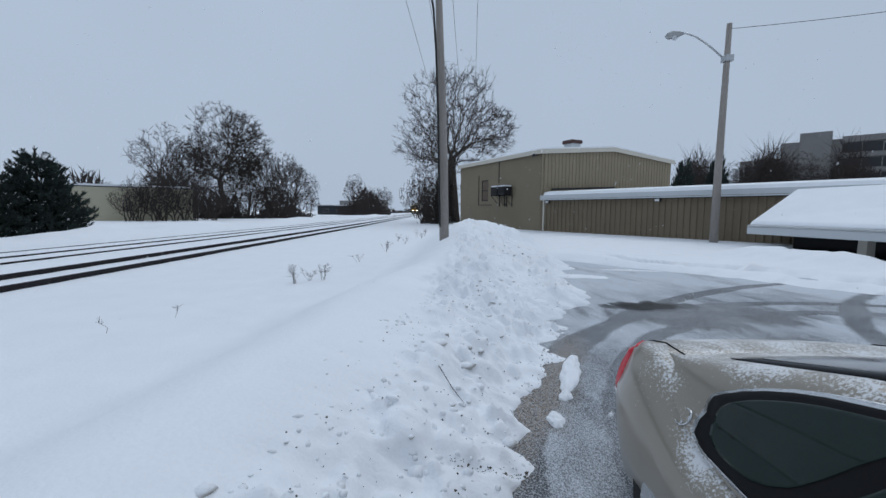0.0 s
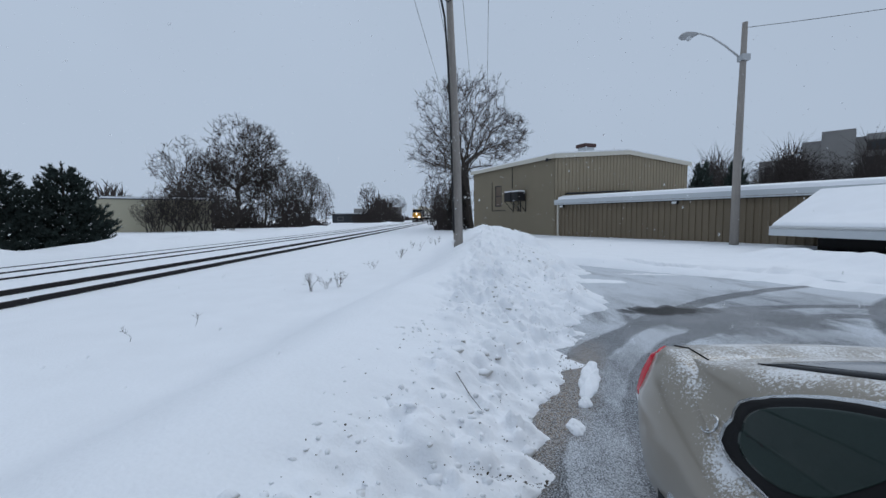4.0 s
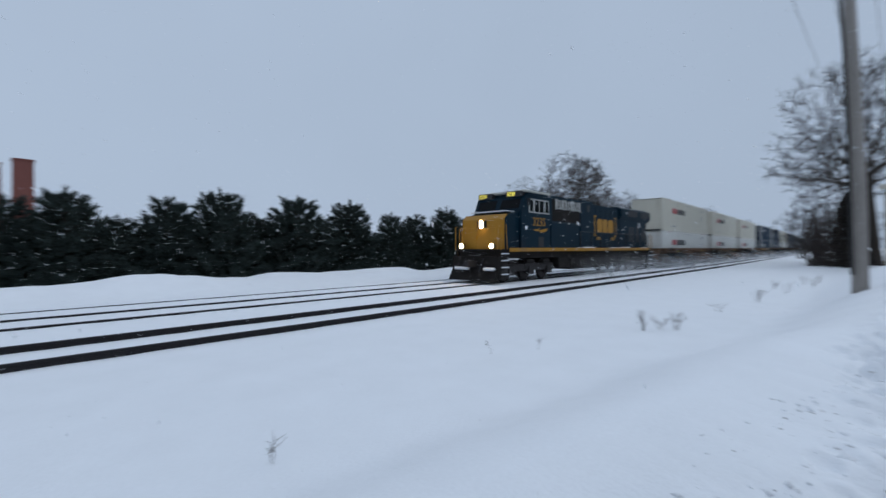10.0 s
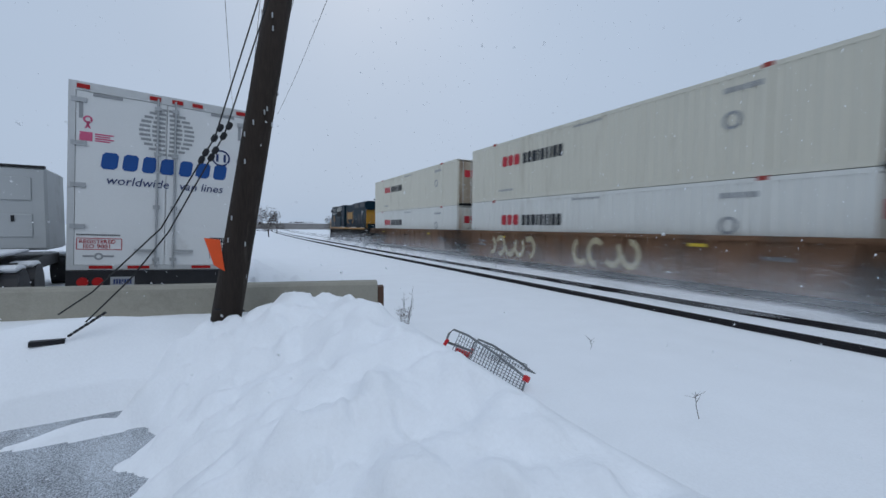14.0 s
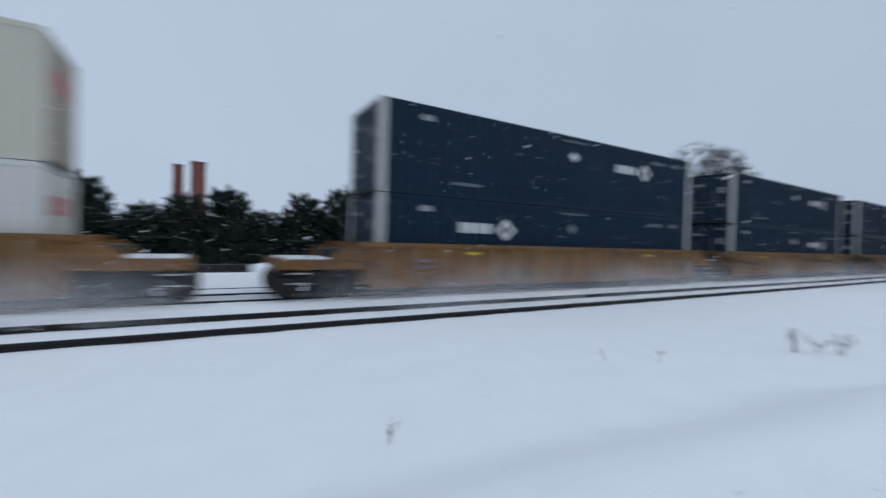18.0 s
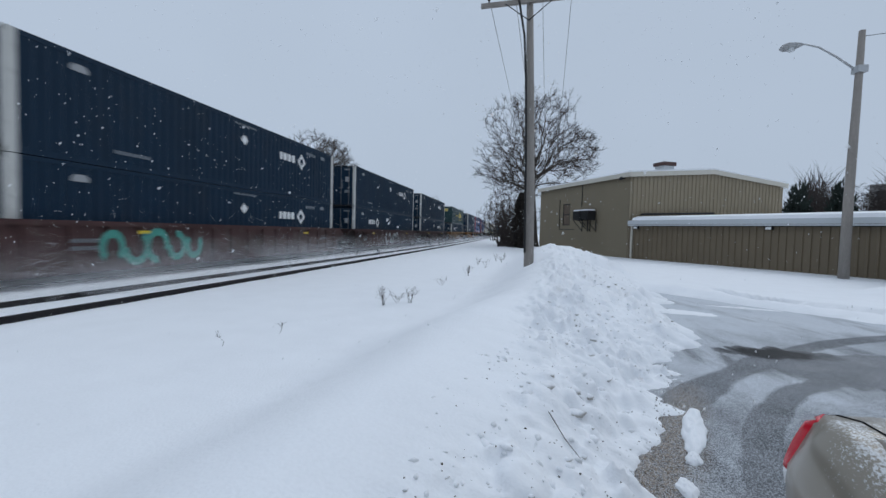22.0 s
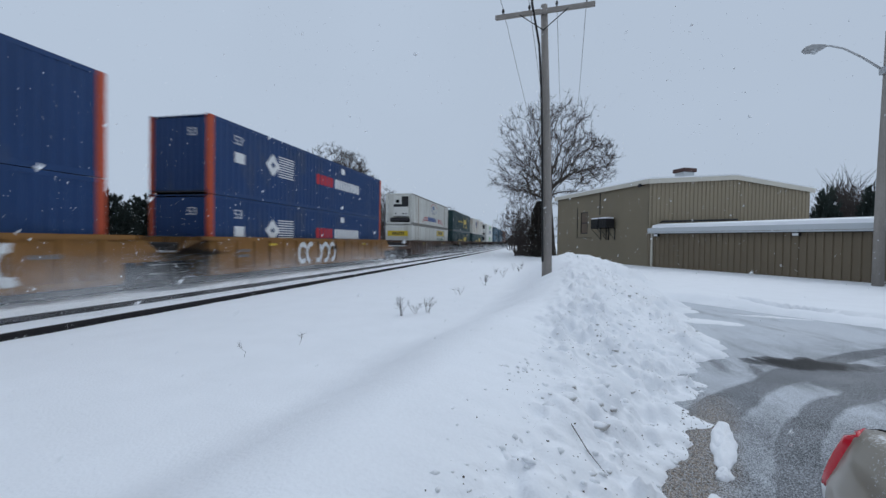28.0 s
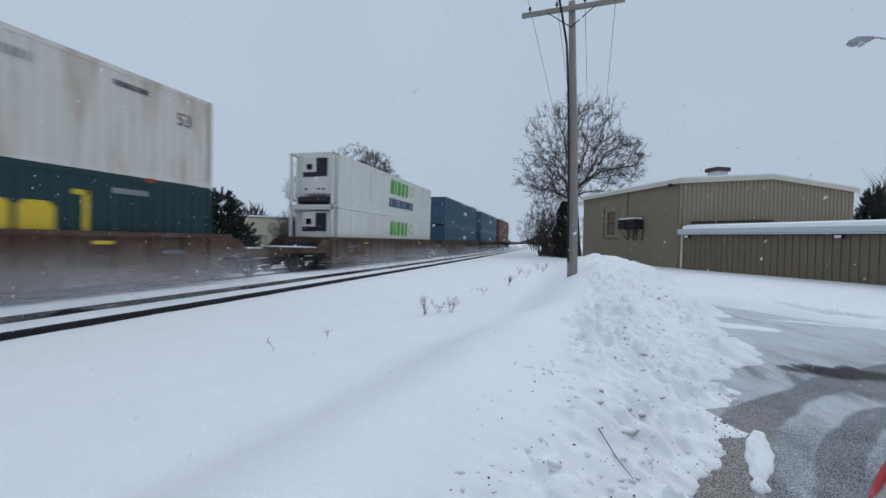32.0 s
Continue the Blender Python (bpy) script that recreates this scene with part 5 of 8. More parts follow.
def stand(tmpl_cache, key, make):
    if key not in tmpl_cache:
        tmpl_cache[key] = make()
        return tmpl_cache[key]
    return copy_thing(tmpl_cache[key], Matrix())


# front edge of each stack behind the train's nose, what it carries (below, above), and its wagon
CONSIST = [
    (23.95, "xpo_l", "xpo_u", "umber", 1), (43.0, "xpo_l", "xpo_u", "umber", 0), (62.0, "xpo_l", "xpo_u", "umber", 2),
    (85.7, "umax_l", "umax_l", "ochre", 1), (104.8, "umax_l", "umax_u", "ochre", 0), (125.0, "xpo_l", "xpo_m", "ochre", 2),
    (149.0, "umax_l", "umax_u", "ochre", 1), (169.8, "umax_u", "umax_u", "ochre", 0), (190.1, "umax_u", "umax_u", "ochre", 0),
    (211.2, None, None, "yellow", 2), (234.8, "umax_u", "umax_u", "maroon", 1), (254.7, "umax_l", "umax_u", "maroon", 0), (274.95, "umax_u", "umax_u", "maroon", 2),
    (299.2, "umax_l", "csxg_u", "ochre", 3), (324.7, "umax_l", "umax_u", "yellow", 1), (344.3, "pacer_l", "pacer_u", "yellow", 0), (364.4, "pacer_l", "pacer_u", "yellow", 2),
    (389.15, "jbh", "nfi", "brown", 1), (409.1, "csxg_l", "csxg_u", "brown", 0), (429.3, "csxg_l", "csxw", "brown", 2),
    (453.5, "tiger", "tiger", "brown", 1), (475.1, "teal", "teal", "brown", 0), (495.5, "teal", "teal", "brown", 0), (516.0, "rust", "rust", "brown", 2)]
MAKE = {"xpo_l": lambda: xpo(False), "xpo_u": lambda: xpo(True), "xpo_m": lambda: xpo(True, 0.0), "umax_l": lambda: umax(False), "umax_u": lambda: umax(True), "csxg_l": lambda: csx_green(False), "csxg_u": lambda: csx_green(True),
        "pacer_l": lambda: pacer(False), "pacer_u": lambda: pacer(True), "jbh": jbh, "nfi": nfi, "csxw": csx_white, "tiger": tiger,
        "teal": lambda: plain("teal", "faded blue ribbed shipping container"), "rust": lambda: plain("rust", "oxide red ribbed shipping container")}
WELL_LABEL = {"umber": "rust-streaked umber well wagon with sprayed tags", "brown": "rust-brown double-stack well wagon", "ochre": "dirty ochre ribbed well wagon", "maroon": "dull maroon well wagon", "yellow": "worn yellow well wagon"}
def graffiti(parent, x, seed, ink, count=5):
    """Loops and strokes sprayed on a wagon's side, each stroke a plain ribbon."""
    rng = random.Random(seed)
    for i in range(count):
        cx, r = x + 0.74 * i, rng.uniform(0.30, 0.40)
        a0, turn = rng.uniform(0, 6.3), rng.uniform(3.2, 5.6)
        arc = []
        for k in range(12):
            a, b = a0 + turn * k / 12, a0 + turn * (k + 1.02) / 12
            arc.append(tuple((cx + q * 0.9 * math.cos(t), 0.92 + q * math.sin(t) * 1.15) for q, t in ((r - 0.10, a), (r + 0.10, a), (r + 0.10, b), (r - 0.10, b))))
        ribbon("graffiti_stroke", ink, -1.577, arc, parent, "sprayed loop of graffiti")


TAGS = {43.0: (-5.8, "cream"), 62.0: (-3.0, "grey"), 234.8: (-6.0, "teal_tag"), 254.7: (-1.6, "grey"), 364.4: (-2.6, "white"), 344.3: (3.0, "white"), 324.7: (-1.0, "pink"), 409.1: (-5.0, "grey")}
INK["cream"] = mat("cream_spray_paint", (0.40, 0.34, 0.22), 0.6, vary=0.2, bump=0.0)
INK["teal_tag"] = mat("teal_spray_paint", (0.05, 0.24, 0.20), 0.6, vary=0.15, bump=0.0)
cache = {}
for u, lower, upper, color, pos in CONSIST:
    c = u + CL / 2
    w = stand(cache, ("well", color, pos, u if u in TAGS else 0), lambda: well_car(color, WELL_LABEL[color] + (", empty" if lower is None else ""), pos in (1, 3), pos >= 2))
    if u in TAGS:
        graffiti(w, TAGS[u][0], int(u), TAGS[u][1])
    if u == 43.0:
        graffiti(w, 0.2, 77, "cream", 4)
    rolling(w, c)
    for key, z in ((lower, 0.31), (upper, 0.31 + CH + 0.02)):
        if key:
            rolling(stand(cache, key, MAKE[key]), c, z=z)

# ---------------------------------------------------------------- locomotive
LBLUE = mat("dark_blue_loco_paint", (0.0030, 0.0160, 0.0275), 0.5, vary=0.18, scale=1.0, bump=0.05, spec=0.10, dirt=(0.011, 0.018, 0.026), dirt_amount=0.15)
LYEL = mat("golden_yellow_loco_paint", (0.36, 0.175, 0.014), 0.45, vary=0.12, scale=1.0, bump=0.05, dirt=(0.2, 0.12, 0.05), dirt_amount=0.25)
LGREY = mat("sooty_underframe", (0.016, 0.014, 0.013), 0.8, spec=0.12, vary=0.3, scale=2.0, bump=0.3, dirt=(0.075, 0.07, 0.068), dirt_amount=0.18)
LAMP = mat("headlamp_glow", (0.9, 0.75, 0.45), 0.3, vary=0.0, bump=0.0, emit=(1.0, 0.74, 0.42, 80.0))
BOARD = mat("lit_number_board", (0.03, 0.03, 0.03), 0.4, vary=0.0, bump=0.0)
DIGIT = mat("glowing_digits", (0.8, 0.7, 0.1), 0.4, vary=0.0, bump=0.0, emit=(1.0, 0.85, 0.12, 1.4))


def locomotive():
    """x = 0 at the front coupler, cab leading, hood behind."""
    lo = thing("locomotive", Matrix(), "dark blue and yellow diesel freight locomotive with its lamps lit", "locomotive")
    D = 1.35
    part("underframe", boxes((0.7, 20.6, -1.3, 1.3, 1.15, 1.52)), LGREY, lo)
    for y in (-1.525, 1.495):
        part("side_sill", boxes((1.1, 19.6, y, y + 0.03, 1.48, 1.66)), LYEL, lo, "yellow sill stripe")
    part("walkway", boxes((0.55, 20.6, -1.5, 1.5, 1.52, 1.58)), LGREY, lo)
    part("fuel_tank", boxes((7.2, 13.6, -1.38, 1.38, 0.42, 1.15), bevel=0.12), LGREY, lo)
    part("equipment_box", boxes((5.95, 7.1, -1.36, 1.36, 0.55, 1.15), bevel=0.04), LGREY, lo)
    part("equipment_box", boxes((13.7, 14.75, -1.30, 1.30, 0.55, 1.15), bevel=0.04), LGREY, lo)
    for x in (1.9, 3.4, 4.9, 15.7, 17.2, 18.7):
        part("brake_cylinder", tube(bmesh.new(), [(x - 0.55, -1.24, 0.98), (x + 0.1, -1.24, 0.98)], 0.11, 8), LGREY, lo)
    part("air_tank", tube(bmesh.new(), [(14.3, -1.2, 1.0), (16.0, -1.2, 1.0)], 0.2, 10), LGREY, lo)
    # short nose
    bm = bmesh.new()
    prism(bm, [(1.0, 1.58), (2.75, 1.58), (2.75, 3.62), (2.15, 3.45), (1.25, 3.25), (1.0, 3.05)], "y", -D, D)
    nose = part("nose", bm, LBLUE, lo)
    bm = bmesh.new()
    box(bm, 0.955, 0.996, -1.3, 1.3, 1.6, 3.05)
    prism(bm, [(0.958, 3.05), (0.998, 3.05), (1.245, 3.255), (1.2, 3.28)], "y", -1.3, 1.3)
    part("nose_front", bm, LYEL, nose, "yellow nose front")
    part("nose_door", boxes((0.93, 0.954, 0.35, 1.0, 1.62, 2.95)), LYEL, nose)
    part("nose_snow", boxes((1.35, 2.2, -1.1, 1.1, 3.42, 3.47)), SILL_SNOW, nose)
    lamps = part("headlight", boxes((0.86, 0.954, -0.26, 0.26, 2.62, 2.98)), DARK_METAL, nose)
    for z in (2.71, 2.89):
        part("lamp", tube(bmesh.new(), [(0.858, 0.0, z), (0.835, 0.0, z)], 0.10, 14), LAMP, lamps, "lit headlamp")
    # cab
    bm = bmesh.new()
    prism(bm, [(2.1, 1.58), (4.75, 1.58), (4.75, 4.42), (2.7, 4.42), (2.42, 4.2), (2.1, 3.5)], "y", -1.5, 1.5)
    cab = part("cab", bm, LBLUE, lo)
    part("cab_roof", boxes((2.45, 4.85, -1.5, 1.5, 4.422, 4.54), bevel=0.03), mat("pale_cab_roof", (0.42, 0.42, 0.38), 0.7, vary=0.1), cab, "pale snowy cab roof")
    for y in (-1.515, 1.505):
        part("window_frame", boxes((2.75, 3.15, y, y + 0.012, 3.42, 4.12), (3.22, 4.15, y, y + 0.012, 3.42, 4.12), (4.22, 4.62, y, y + 0.012, 3.42, 4.12)), PALE_POST, cab)
        part("side_window", boxes((2.80, 3.10, y - 0.004, y + 0.016, 3.47, 4.07), (3.27, 3.66, y - 0.004, y + 0.016, 3.47, 4.07), (3.71, 4.10, y - 0.004, y + 0.016, 3.47, 4.07), (4.27, 4.57, y - 0.004, y + 0.016, 3.47, 4.07)), GLASS_DARK, cab)
    for y0, y1 in ((-1.3, -0.15), (0.15, 1.3)):
        bm = bmesh.new()
        prism(bm, [(2.13, 3.62), (2.16, 3.62), (2.44, 4.17), (2.41, 4.17)], "y", y0, y1)
        part("windscreen", bm, GLASS_DARK, cab)
    nb = part("number_board", boxes((2.28, 2.6, -1.35, -0.45, 4.22, 4.48), (2.28, 2.6, 0.45, 1.35, 4.22, 4.48)), BOARD, cab)
    for y in (-0.5, 1.3):
        lettering("digits", "3235", 0.26, Matrix(((0, 0, -1, 2.276), (-1, 0, 0, y), (0, 1, 0, 4.26), (0, 0, 0, 1))), DIGIT, nb, "glowing yellow digits")
    lettering("road_number", "3235", 0.62, pose(3.08, -1.506, 2.78, 90), LYEL, cab, "yellow road number")
    glyphs("flash_mark", "yellow", -1.508, [((3.1, 2.55), (3.7, 2.65), (3.65, 2.55), (4.5, 2.68), (4.4, 2.52), (3.75, 2.42), (3.8, 2.5))], cab, "orange-yellow flash").data.materials[0] = LYEL
    part("side_hatch", boxes((3.62, 4.12, -1.512, -1.502, 1.72, 2.22)), DARK_METAL, cab, "open dark hatch")
    part("sun_visor", boxes((2.55, 4.7, -1.56, -1.503, 4.30, 4.36)), LBLUE, cab)
    part("cab_aerial", tube(bmesh.new(), [(4.3, -0.5, 4.54), (4.3, -0.5, 4.68), (4.6, -0.5, 4.68), (4.6, -0.5, 4.54)], 0.02, 5), DARK_METAL, cab)
    part("mirror", boxes((2.52, 2.56, -1.72, -1.55, 3.75, 4.1)), DARK_METAL, cab)
    for x in (5.0, 6.3, 7.6):
        part("jacking_plate", boxes((x, x + 0.12, -1.532, -1.526, 1.54, 1.62)), PALE_POST, lo)
    for x in (5.75, 6.75, 7.75, 9.1, 13.95, 14.9):
        part("caution_label", boxes((x, x + 0.14, -1.512 if x < 8 else -1.475 if x < 10 else -1.306, -1.504 if x < 8 else -1.462 if x < 10 else -1.302, 3.0 if x < 8 else 2.9, 3.05 if x < 8 else 2.98)), PALE_POST, lo)
    # equipment hood behind the cab
    bm = bmesh.new()
    box(bm, 4.78, 9.85, -1.42, 1.42, 1.58, 4.46)
    hood = part("inverter_hood", bm, LBLUE, lo)
    part("hood_rise", boxes((8.35, 9.95, -1.46, 1.46, 1.6, 4.50)), LBLUE, hood)
    # Flat dark panel proud of the hood, painted as the shade in a recess.
    part("recess_shade_panel", boxes((5.1, 8.3, -1.425, -1.40, 3.1, 4.3)), LGREY, hood)
    for k in range(3):
        x = 5.45 + 0.98 * k
        lv = part("louvre", boxes((x, x + 0.06, -1.48, -1.426, 3.75, 4.33), (x + 0.78, x + 0.84, -1.48, -1.426, 3.75, 4.33)), PALE_POST, hood)
        for i in range(6):
            part("louvre_slat", boxes((x + 0.06, x + 0.78, -1.47, -1.43, 3.8 + 0.085 * i, 3.835 + 0.085 * i)), PALE_POST, lv)
    part("intake_opening", boxes((9.1, 9.5, -1.468, -1.461, 3.85, 4.24)), DARK_METAL, hood)
    part("battery_box", boxes((4.9, 7.9, -1.5, -1.425, 1.6, 3.05), bevel=0.03), LBLUE, hood)
    # engine hood with door panels
    eng = part("engine_hood", boxes((9.9, 14.4, -1.25, 1.25, 1.58, 4.38)), LBLUE, lo)
    for k in range(6):
        x = 9.98 + k * 0.735
        part("hood_door", boxes((x, x + 0.69, -1.275, -1.252, 1.7, 4.25)), LBLUE, eng)
    part("exhaust_stack", boxes((12.8, 13.6, -0.4, 0.4, 4.38, 4.52)), DARK_METAL, eng)
    horn = part("horn", boxes((11.2, 11.35, -0.3, 0.3, 4.38, 4.5)), DARK_METAL, eng)
    for y in (-0.25, 0, 0.25):
        part("horn_bell", tube(bmesh.new(), [(11.25, y, 4.54), (10.9, y, 4.57)], [0.03, 0.09], 8), DARK_METAL, horn)
    gm = -1.279
    for items in ([(10.52, 10.63, 2.4, 3.72), (10.63, 10.80, 3.62, 3.72), (10.63, 10.77, 2.4, 2.5)], [(13.76, 13.87, 2.4, 3.72), (13.59, 13.76, 3.62, 3.72), (13.62, 13.76, 2.4, 2.5)]):
        glyphs("bracket_mark", "yellow", gm, items, eng, "yellow bracket").data.materials[0] = LYEL
    for x in (10.98, 11.28, 13.2, 13.5):
        glyphs("dot_mark", "yellow", gm, disc(x, 2.27, 0.12), eng, "yellow dot").data.materials[0] = LYEL
    x = 10.93
    for w_ in (0.80, 0.74, 0.92):
        glyphs("name_mark", "yellow", gm, word(x, 2.62, 0.9, (w_ / 0.9,)), eng, "yellow name block").data.materials[0] = LYEL
        x += w_ + 0.05
    for k in range(8):
        x0 = 4.9 + 1.86 * k
        part("walkway_snow", boxes((x0, x0 + 1.6, -1.50, -1.44, 1.582, 1.66 + 0.03 * (k % 3)), bevel=0.02), SILL_SNOW, lo, "snow lying on the walkway")
    # radiator end with the wide wings
    rad = part("radiator_hood", boxes((14.4, 19.6, -1.3, 1.3, 1.58, 3.66)), LBLUE, lo)
    bm = bmesh.new()
    prism(bm, [(-1.3, 3.6), (1.3, 3.6), (1.5, 3.85), (1.5, 4.36), (1.2, 4.53), (-1.2, 4.53), (-1.5, 4.36), (-1.5, 3.85)], "x", 14.3, 19.9)
    part("radiator_wing", bm, LBLUE, rad)
    for x0, x1, z0, z1 in ((16.1, 16.5, 2.1, 3.2), (16.65, 17.05, 2.1, 3.2), (17.5, 17.95, 2.1, 3.3), (17.98, 18.02, 1.7, 3.6), (18.75, 19.3, 2.2, 3.2)):
        part("radiator_screen", boxes((x0, x1, -1.31, -1.302, z0, z1)), DARK_METAL, rad)
    for x0, x1 in ((15.4, 17.2), (17.9, 19.6)):
        part("radiator_grille", boxes((x0, x1, -1.508, -1.502, 3.9, 4.32)), DARK_METAL, rad)
    part("hood_end", boxes((19.604, 19.64, -1.28, 1.28, 2.1, 3.58)), LYEL, rad, "yellow rear end")
    glyphs("emblem", "white", -1.312, ring(18.1, 3.35, 0.12, 0.2), rad, "round emblem")
    # rails, steps, pilot
    for y in (-1.46, 1.46):
        rail = part("handrail", tube(bmesh.new(), [(8.2, y, 2.62), (19.5, y, 2.62)], 0.02, 5), DARK_METAL, lo)
        for k in range(9):
            x = 8.3 + 1.38 * k
            part("stanchion", boxes((x - 0.035, x + 0.035, y - 0.03, y + 0.03, 1.58, 2.64)), DARK_METAL, rail)
    for x0, sgn in ((0.55, 1), (20.5, -1)):
        for y in (-1.42, 1.42):
            st = part("step_well", boxes((min(x0, x0 + sgn * 0.55), max(x0, x0 + sgn * 0.55), min(y, y * 0.93), max(y, y * 0.93), 0.35, 1.6)), LGREY, lo)
            for z in (0.4, 0.72, 1.04, 1.36):
                part("step", boxes((min(x0, x0 + sgn * 0.55), max(x0, x0 + sgn * 0.55), min(y, y * 1.06), max(y, y * 1.06), z, z + 0.05)), SILL_SNOW, st)
            part("grab_rail", tube(bmesh.new(), [(x0, y, 1.55), (x0, y, 2.7), (x0 + sgn * 0.4, y, 2.75), (x0 + sgn * 0.5, y, 1.6)], 0.022, 6), LYEL, st)
    for y in (-1.12, 1.12):
        part("nose_rail", tube(bmesh.new(), [(0.95, y * 0.96, 2.7), (0.78, y, 2.65), (0.72, y, 2.3), (0.75, y, 1.6)], 0.02, 6), LYEL, lo)
    for k, y in enumerate((-0.6, 0.0, 0.5)):
        part("air_hose", tube(bmesh.new(), [(0.3, y, 1.15), (0.12, y + 0.05, 0.8), (0.16, y + 0.15, 0.5)], 0.035, 6), DARK_METAL, lo)
    for y0, y1 in ((-1.3, -0.7), (0.2, 1.1)):
        part("pilot_snow", boxes((0.06, 0.36, y0, y1, 0.6, 0.74), bevel=0.05), SILL_SNOW, lo, "snow caked on the plough")
    part("pilot", boxes((0.35, 0.55, -1.45, 1.45, 0.18, 1.25), (20.5, 20.65, -1.45, 1.45, 0.2, 1.25)), LGREY, lo)
    bm = bmesh.new()
    prism(bm, [(0.36, 0.1), (0.36, 0.62), (0.30, 0.62), (0.16, 0.38), (0.02, 0.1)], "y", -1.4, 1.4)
    part("plough", bm, LGREY, lo, "snow-caked plough")
    part("coupler", boxes((-0.25, 0.4, -0.15, 0.15, 0.75, 1.05), (20.6, 22.6, -0.15, 0.15, 0.75, 1.05)), CAST_STEEL, lo)
    part("end_rail", tube(bmesh.new(), [(0.6, -1.2, 1.58), (0.6, -1.2, 2.6), (0.6, 1.2, 2.6), (0.6, 1.2, 1.58)], 0.022, 6), LYEL, lo)
    for y in (-0.95, 0.95):
        dl = part("ditch_light", tube(bmesh.new(), [(0.62, y, 1.75), (0.45, y, 1.75)], 0.12, 12), DARK_METAL, lo)
        part("lamp", tube(bmesh.new(), [(0.448, y, 1.75), (0.43, y, 1.75)], 0.115, 12), LAMP, dl, "lit ditch lamp")
    for x in (3.4, 17.2):
        bg = part("bogie", boxes((x - 2.3, x + 2.3, -1.15, -0.98, 0.5, 0.85), (x - 2.3, x + 2.3, 0.98, 1.15, 0.5, 0.85), (x - 0.5, x + 0.5, -1.2, 1.2, 0.6, 0.9)), CAST_STEEL, lo)
        for dx in (-1.75, 0, 1.75):
            part("axle_box", boxes((x + dx - 0.22, x + dx + 0.22, -1.25, -0.98, 0.32, 0.72)), CAST_STEEL, bg)
            for y in (-0.75, 0.75):
                shared("wheel", WHEEL_MESH, bg, Matrix.Translation((x + dx, y, 0.5)) @ Matrix.Diagonal((1.15, 1 if y < 0 else -1, 1.15, 1)))
    return lo


rolling(locomotive(), 0.0)


# ---------------------------------------------------------------- snow whirled up by the wheels
def haze_material():
    """Powder snow hanging beside the wheels: thin at the top, torn into wisps."""
    m = bpy.data.materials.new("whirling_powder_snow")
    m.use_nodes = True
    n, l = m.node_tree.nodes, m.node_tree.links
    b = n["Principled BSDF"]
    b.inputs["Base Color"].default_value = (0.86, 0.88, 0.91, 1)
    b.inputs["Roughness"].default_value = 0.95
    b.inputs["Specular IOR Level"].default_value = 0.0
    tc = n.new("ShaderNodeTexCoord")
    mp = n.new("ShaderNodeMapping")
    mp.inputs["Scale"].default_value = (0.45, 1.0, 0.9)
    l.new(tc.outputs["Object"], mp.inputs[0])
    t = n.new("ShaderNodeTexNoise")
    t.inputs["Scale"].default_value, t.inputs["Detail"].default_value, t.inputs["Roughness"].default_value, t.inputs["Distortion"].default_value = 0.8, 3, 0.5, 0.4
    l.new(mp.outputs[0], t.inputs["Vector"])
    sep = n.new("ShaderNodeSeparateXYZ")
    l.new(tc.outputs["Object"], sep.inputs[0])

    def ranged(v, a0, a1, b0, b1):
        r = n.new("ShaderNodeMapRange")
        r.interpolation_type = "SMOOTHSTEP"
        for k_, q in (("From Min", a0), ("From Max", a1), ("To Min", b0), ("To Max", b1)):
            r.inputs[k_].default_value = q
        l.new(v, r.inputs[0])
        return r.outputs[0]

    def times(p, q):
        k_ = n.new("ShaderNodeMath")
        k_.operation = "MULTIPLY"
        l.new(p, k_.inputs[0])
        l.new(q, k_.inputs[1])
        return k_.outputs[0]

    away = n.new("ShaderNodeMath")
    away.operation = "ABSOLUTE"
    l.new(sep.outputs["X"], away.inputs[0])
    low_ = ranged(sep.outputs["Z"], -0.35, 1.45, 1.0, 0.0)
    f = times(times(low_, ranged(t.outputs[0], 0.28, 0.72, 0.035, 0.20)), ranged(away.outputs[0], 8.6, 11.2, 1.0, 0.0))
    l.new(f, b.inputs["Alpha"])
    return m


HAZE = haze_material()
GRAIN = mat("powder_snow_grain", (0.86, 0.88, 0.91), 0.9, vary=0.0, bump=0.0)


def flakes(name, spots, radii, material):
    """Small four-sided grains joined in one mesh."""
    c = np.array(spots)
    r = np.array(radii)[:, None, None]
    rs = np.random.RandomState(7)
    corner = np.array([(1, 1, 1), (1, -1, -1), (-1, 1, -1), (-1, -1, 1)]) * 0.8
    v = c[:, None, :] + corner[None] * r * rs.uniform(0.5, 1.3, (len(c), 4, 3))
    k = np.arange(len(c))[:, None, None] * 4
    f = np.array([(0, 1, 2), (0, 3, 1), (0, 2, 3), (1, 3, 2)])[None] + k
    me = bpy.data.meshes.new(name)
    me.from_pydata(v.reshape(-1, 3).tolist(), [], f.reshape(-1, 3).tolist())
    me.materials.append(material)
    return me


def spray_mesh(seed, count):
    rs = np.random.RandomState(seed)
    x = rs.uniform(-10.4, 10.4, count)
    puff = 0.5 + 0.5 * np.sin(x * 0.9 + seed) * np.sin(x * 2.3 + 1.7 * seed)
    z = -0.05 + rs.exponential(0.35, count) * (0.6 + puff)
    y = -1.66 - np.abs(rs.normal(0, 0.7, count)) * (0.6 + 0.6 * puff)
    keep = z < 2.2
    return flakes("snow_spray", np.stack([x, y, z], 1)[keep], rs.uniform(0.005, 0.013, count)[keep], GRAIN)


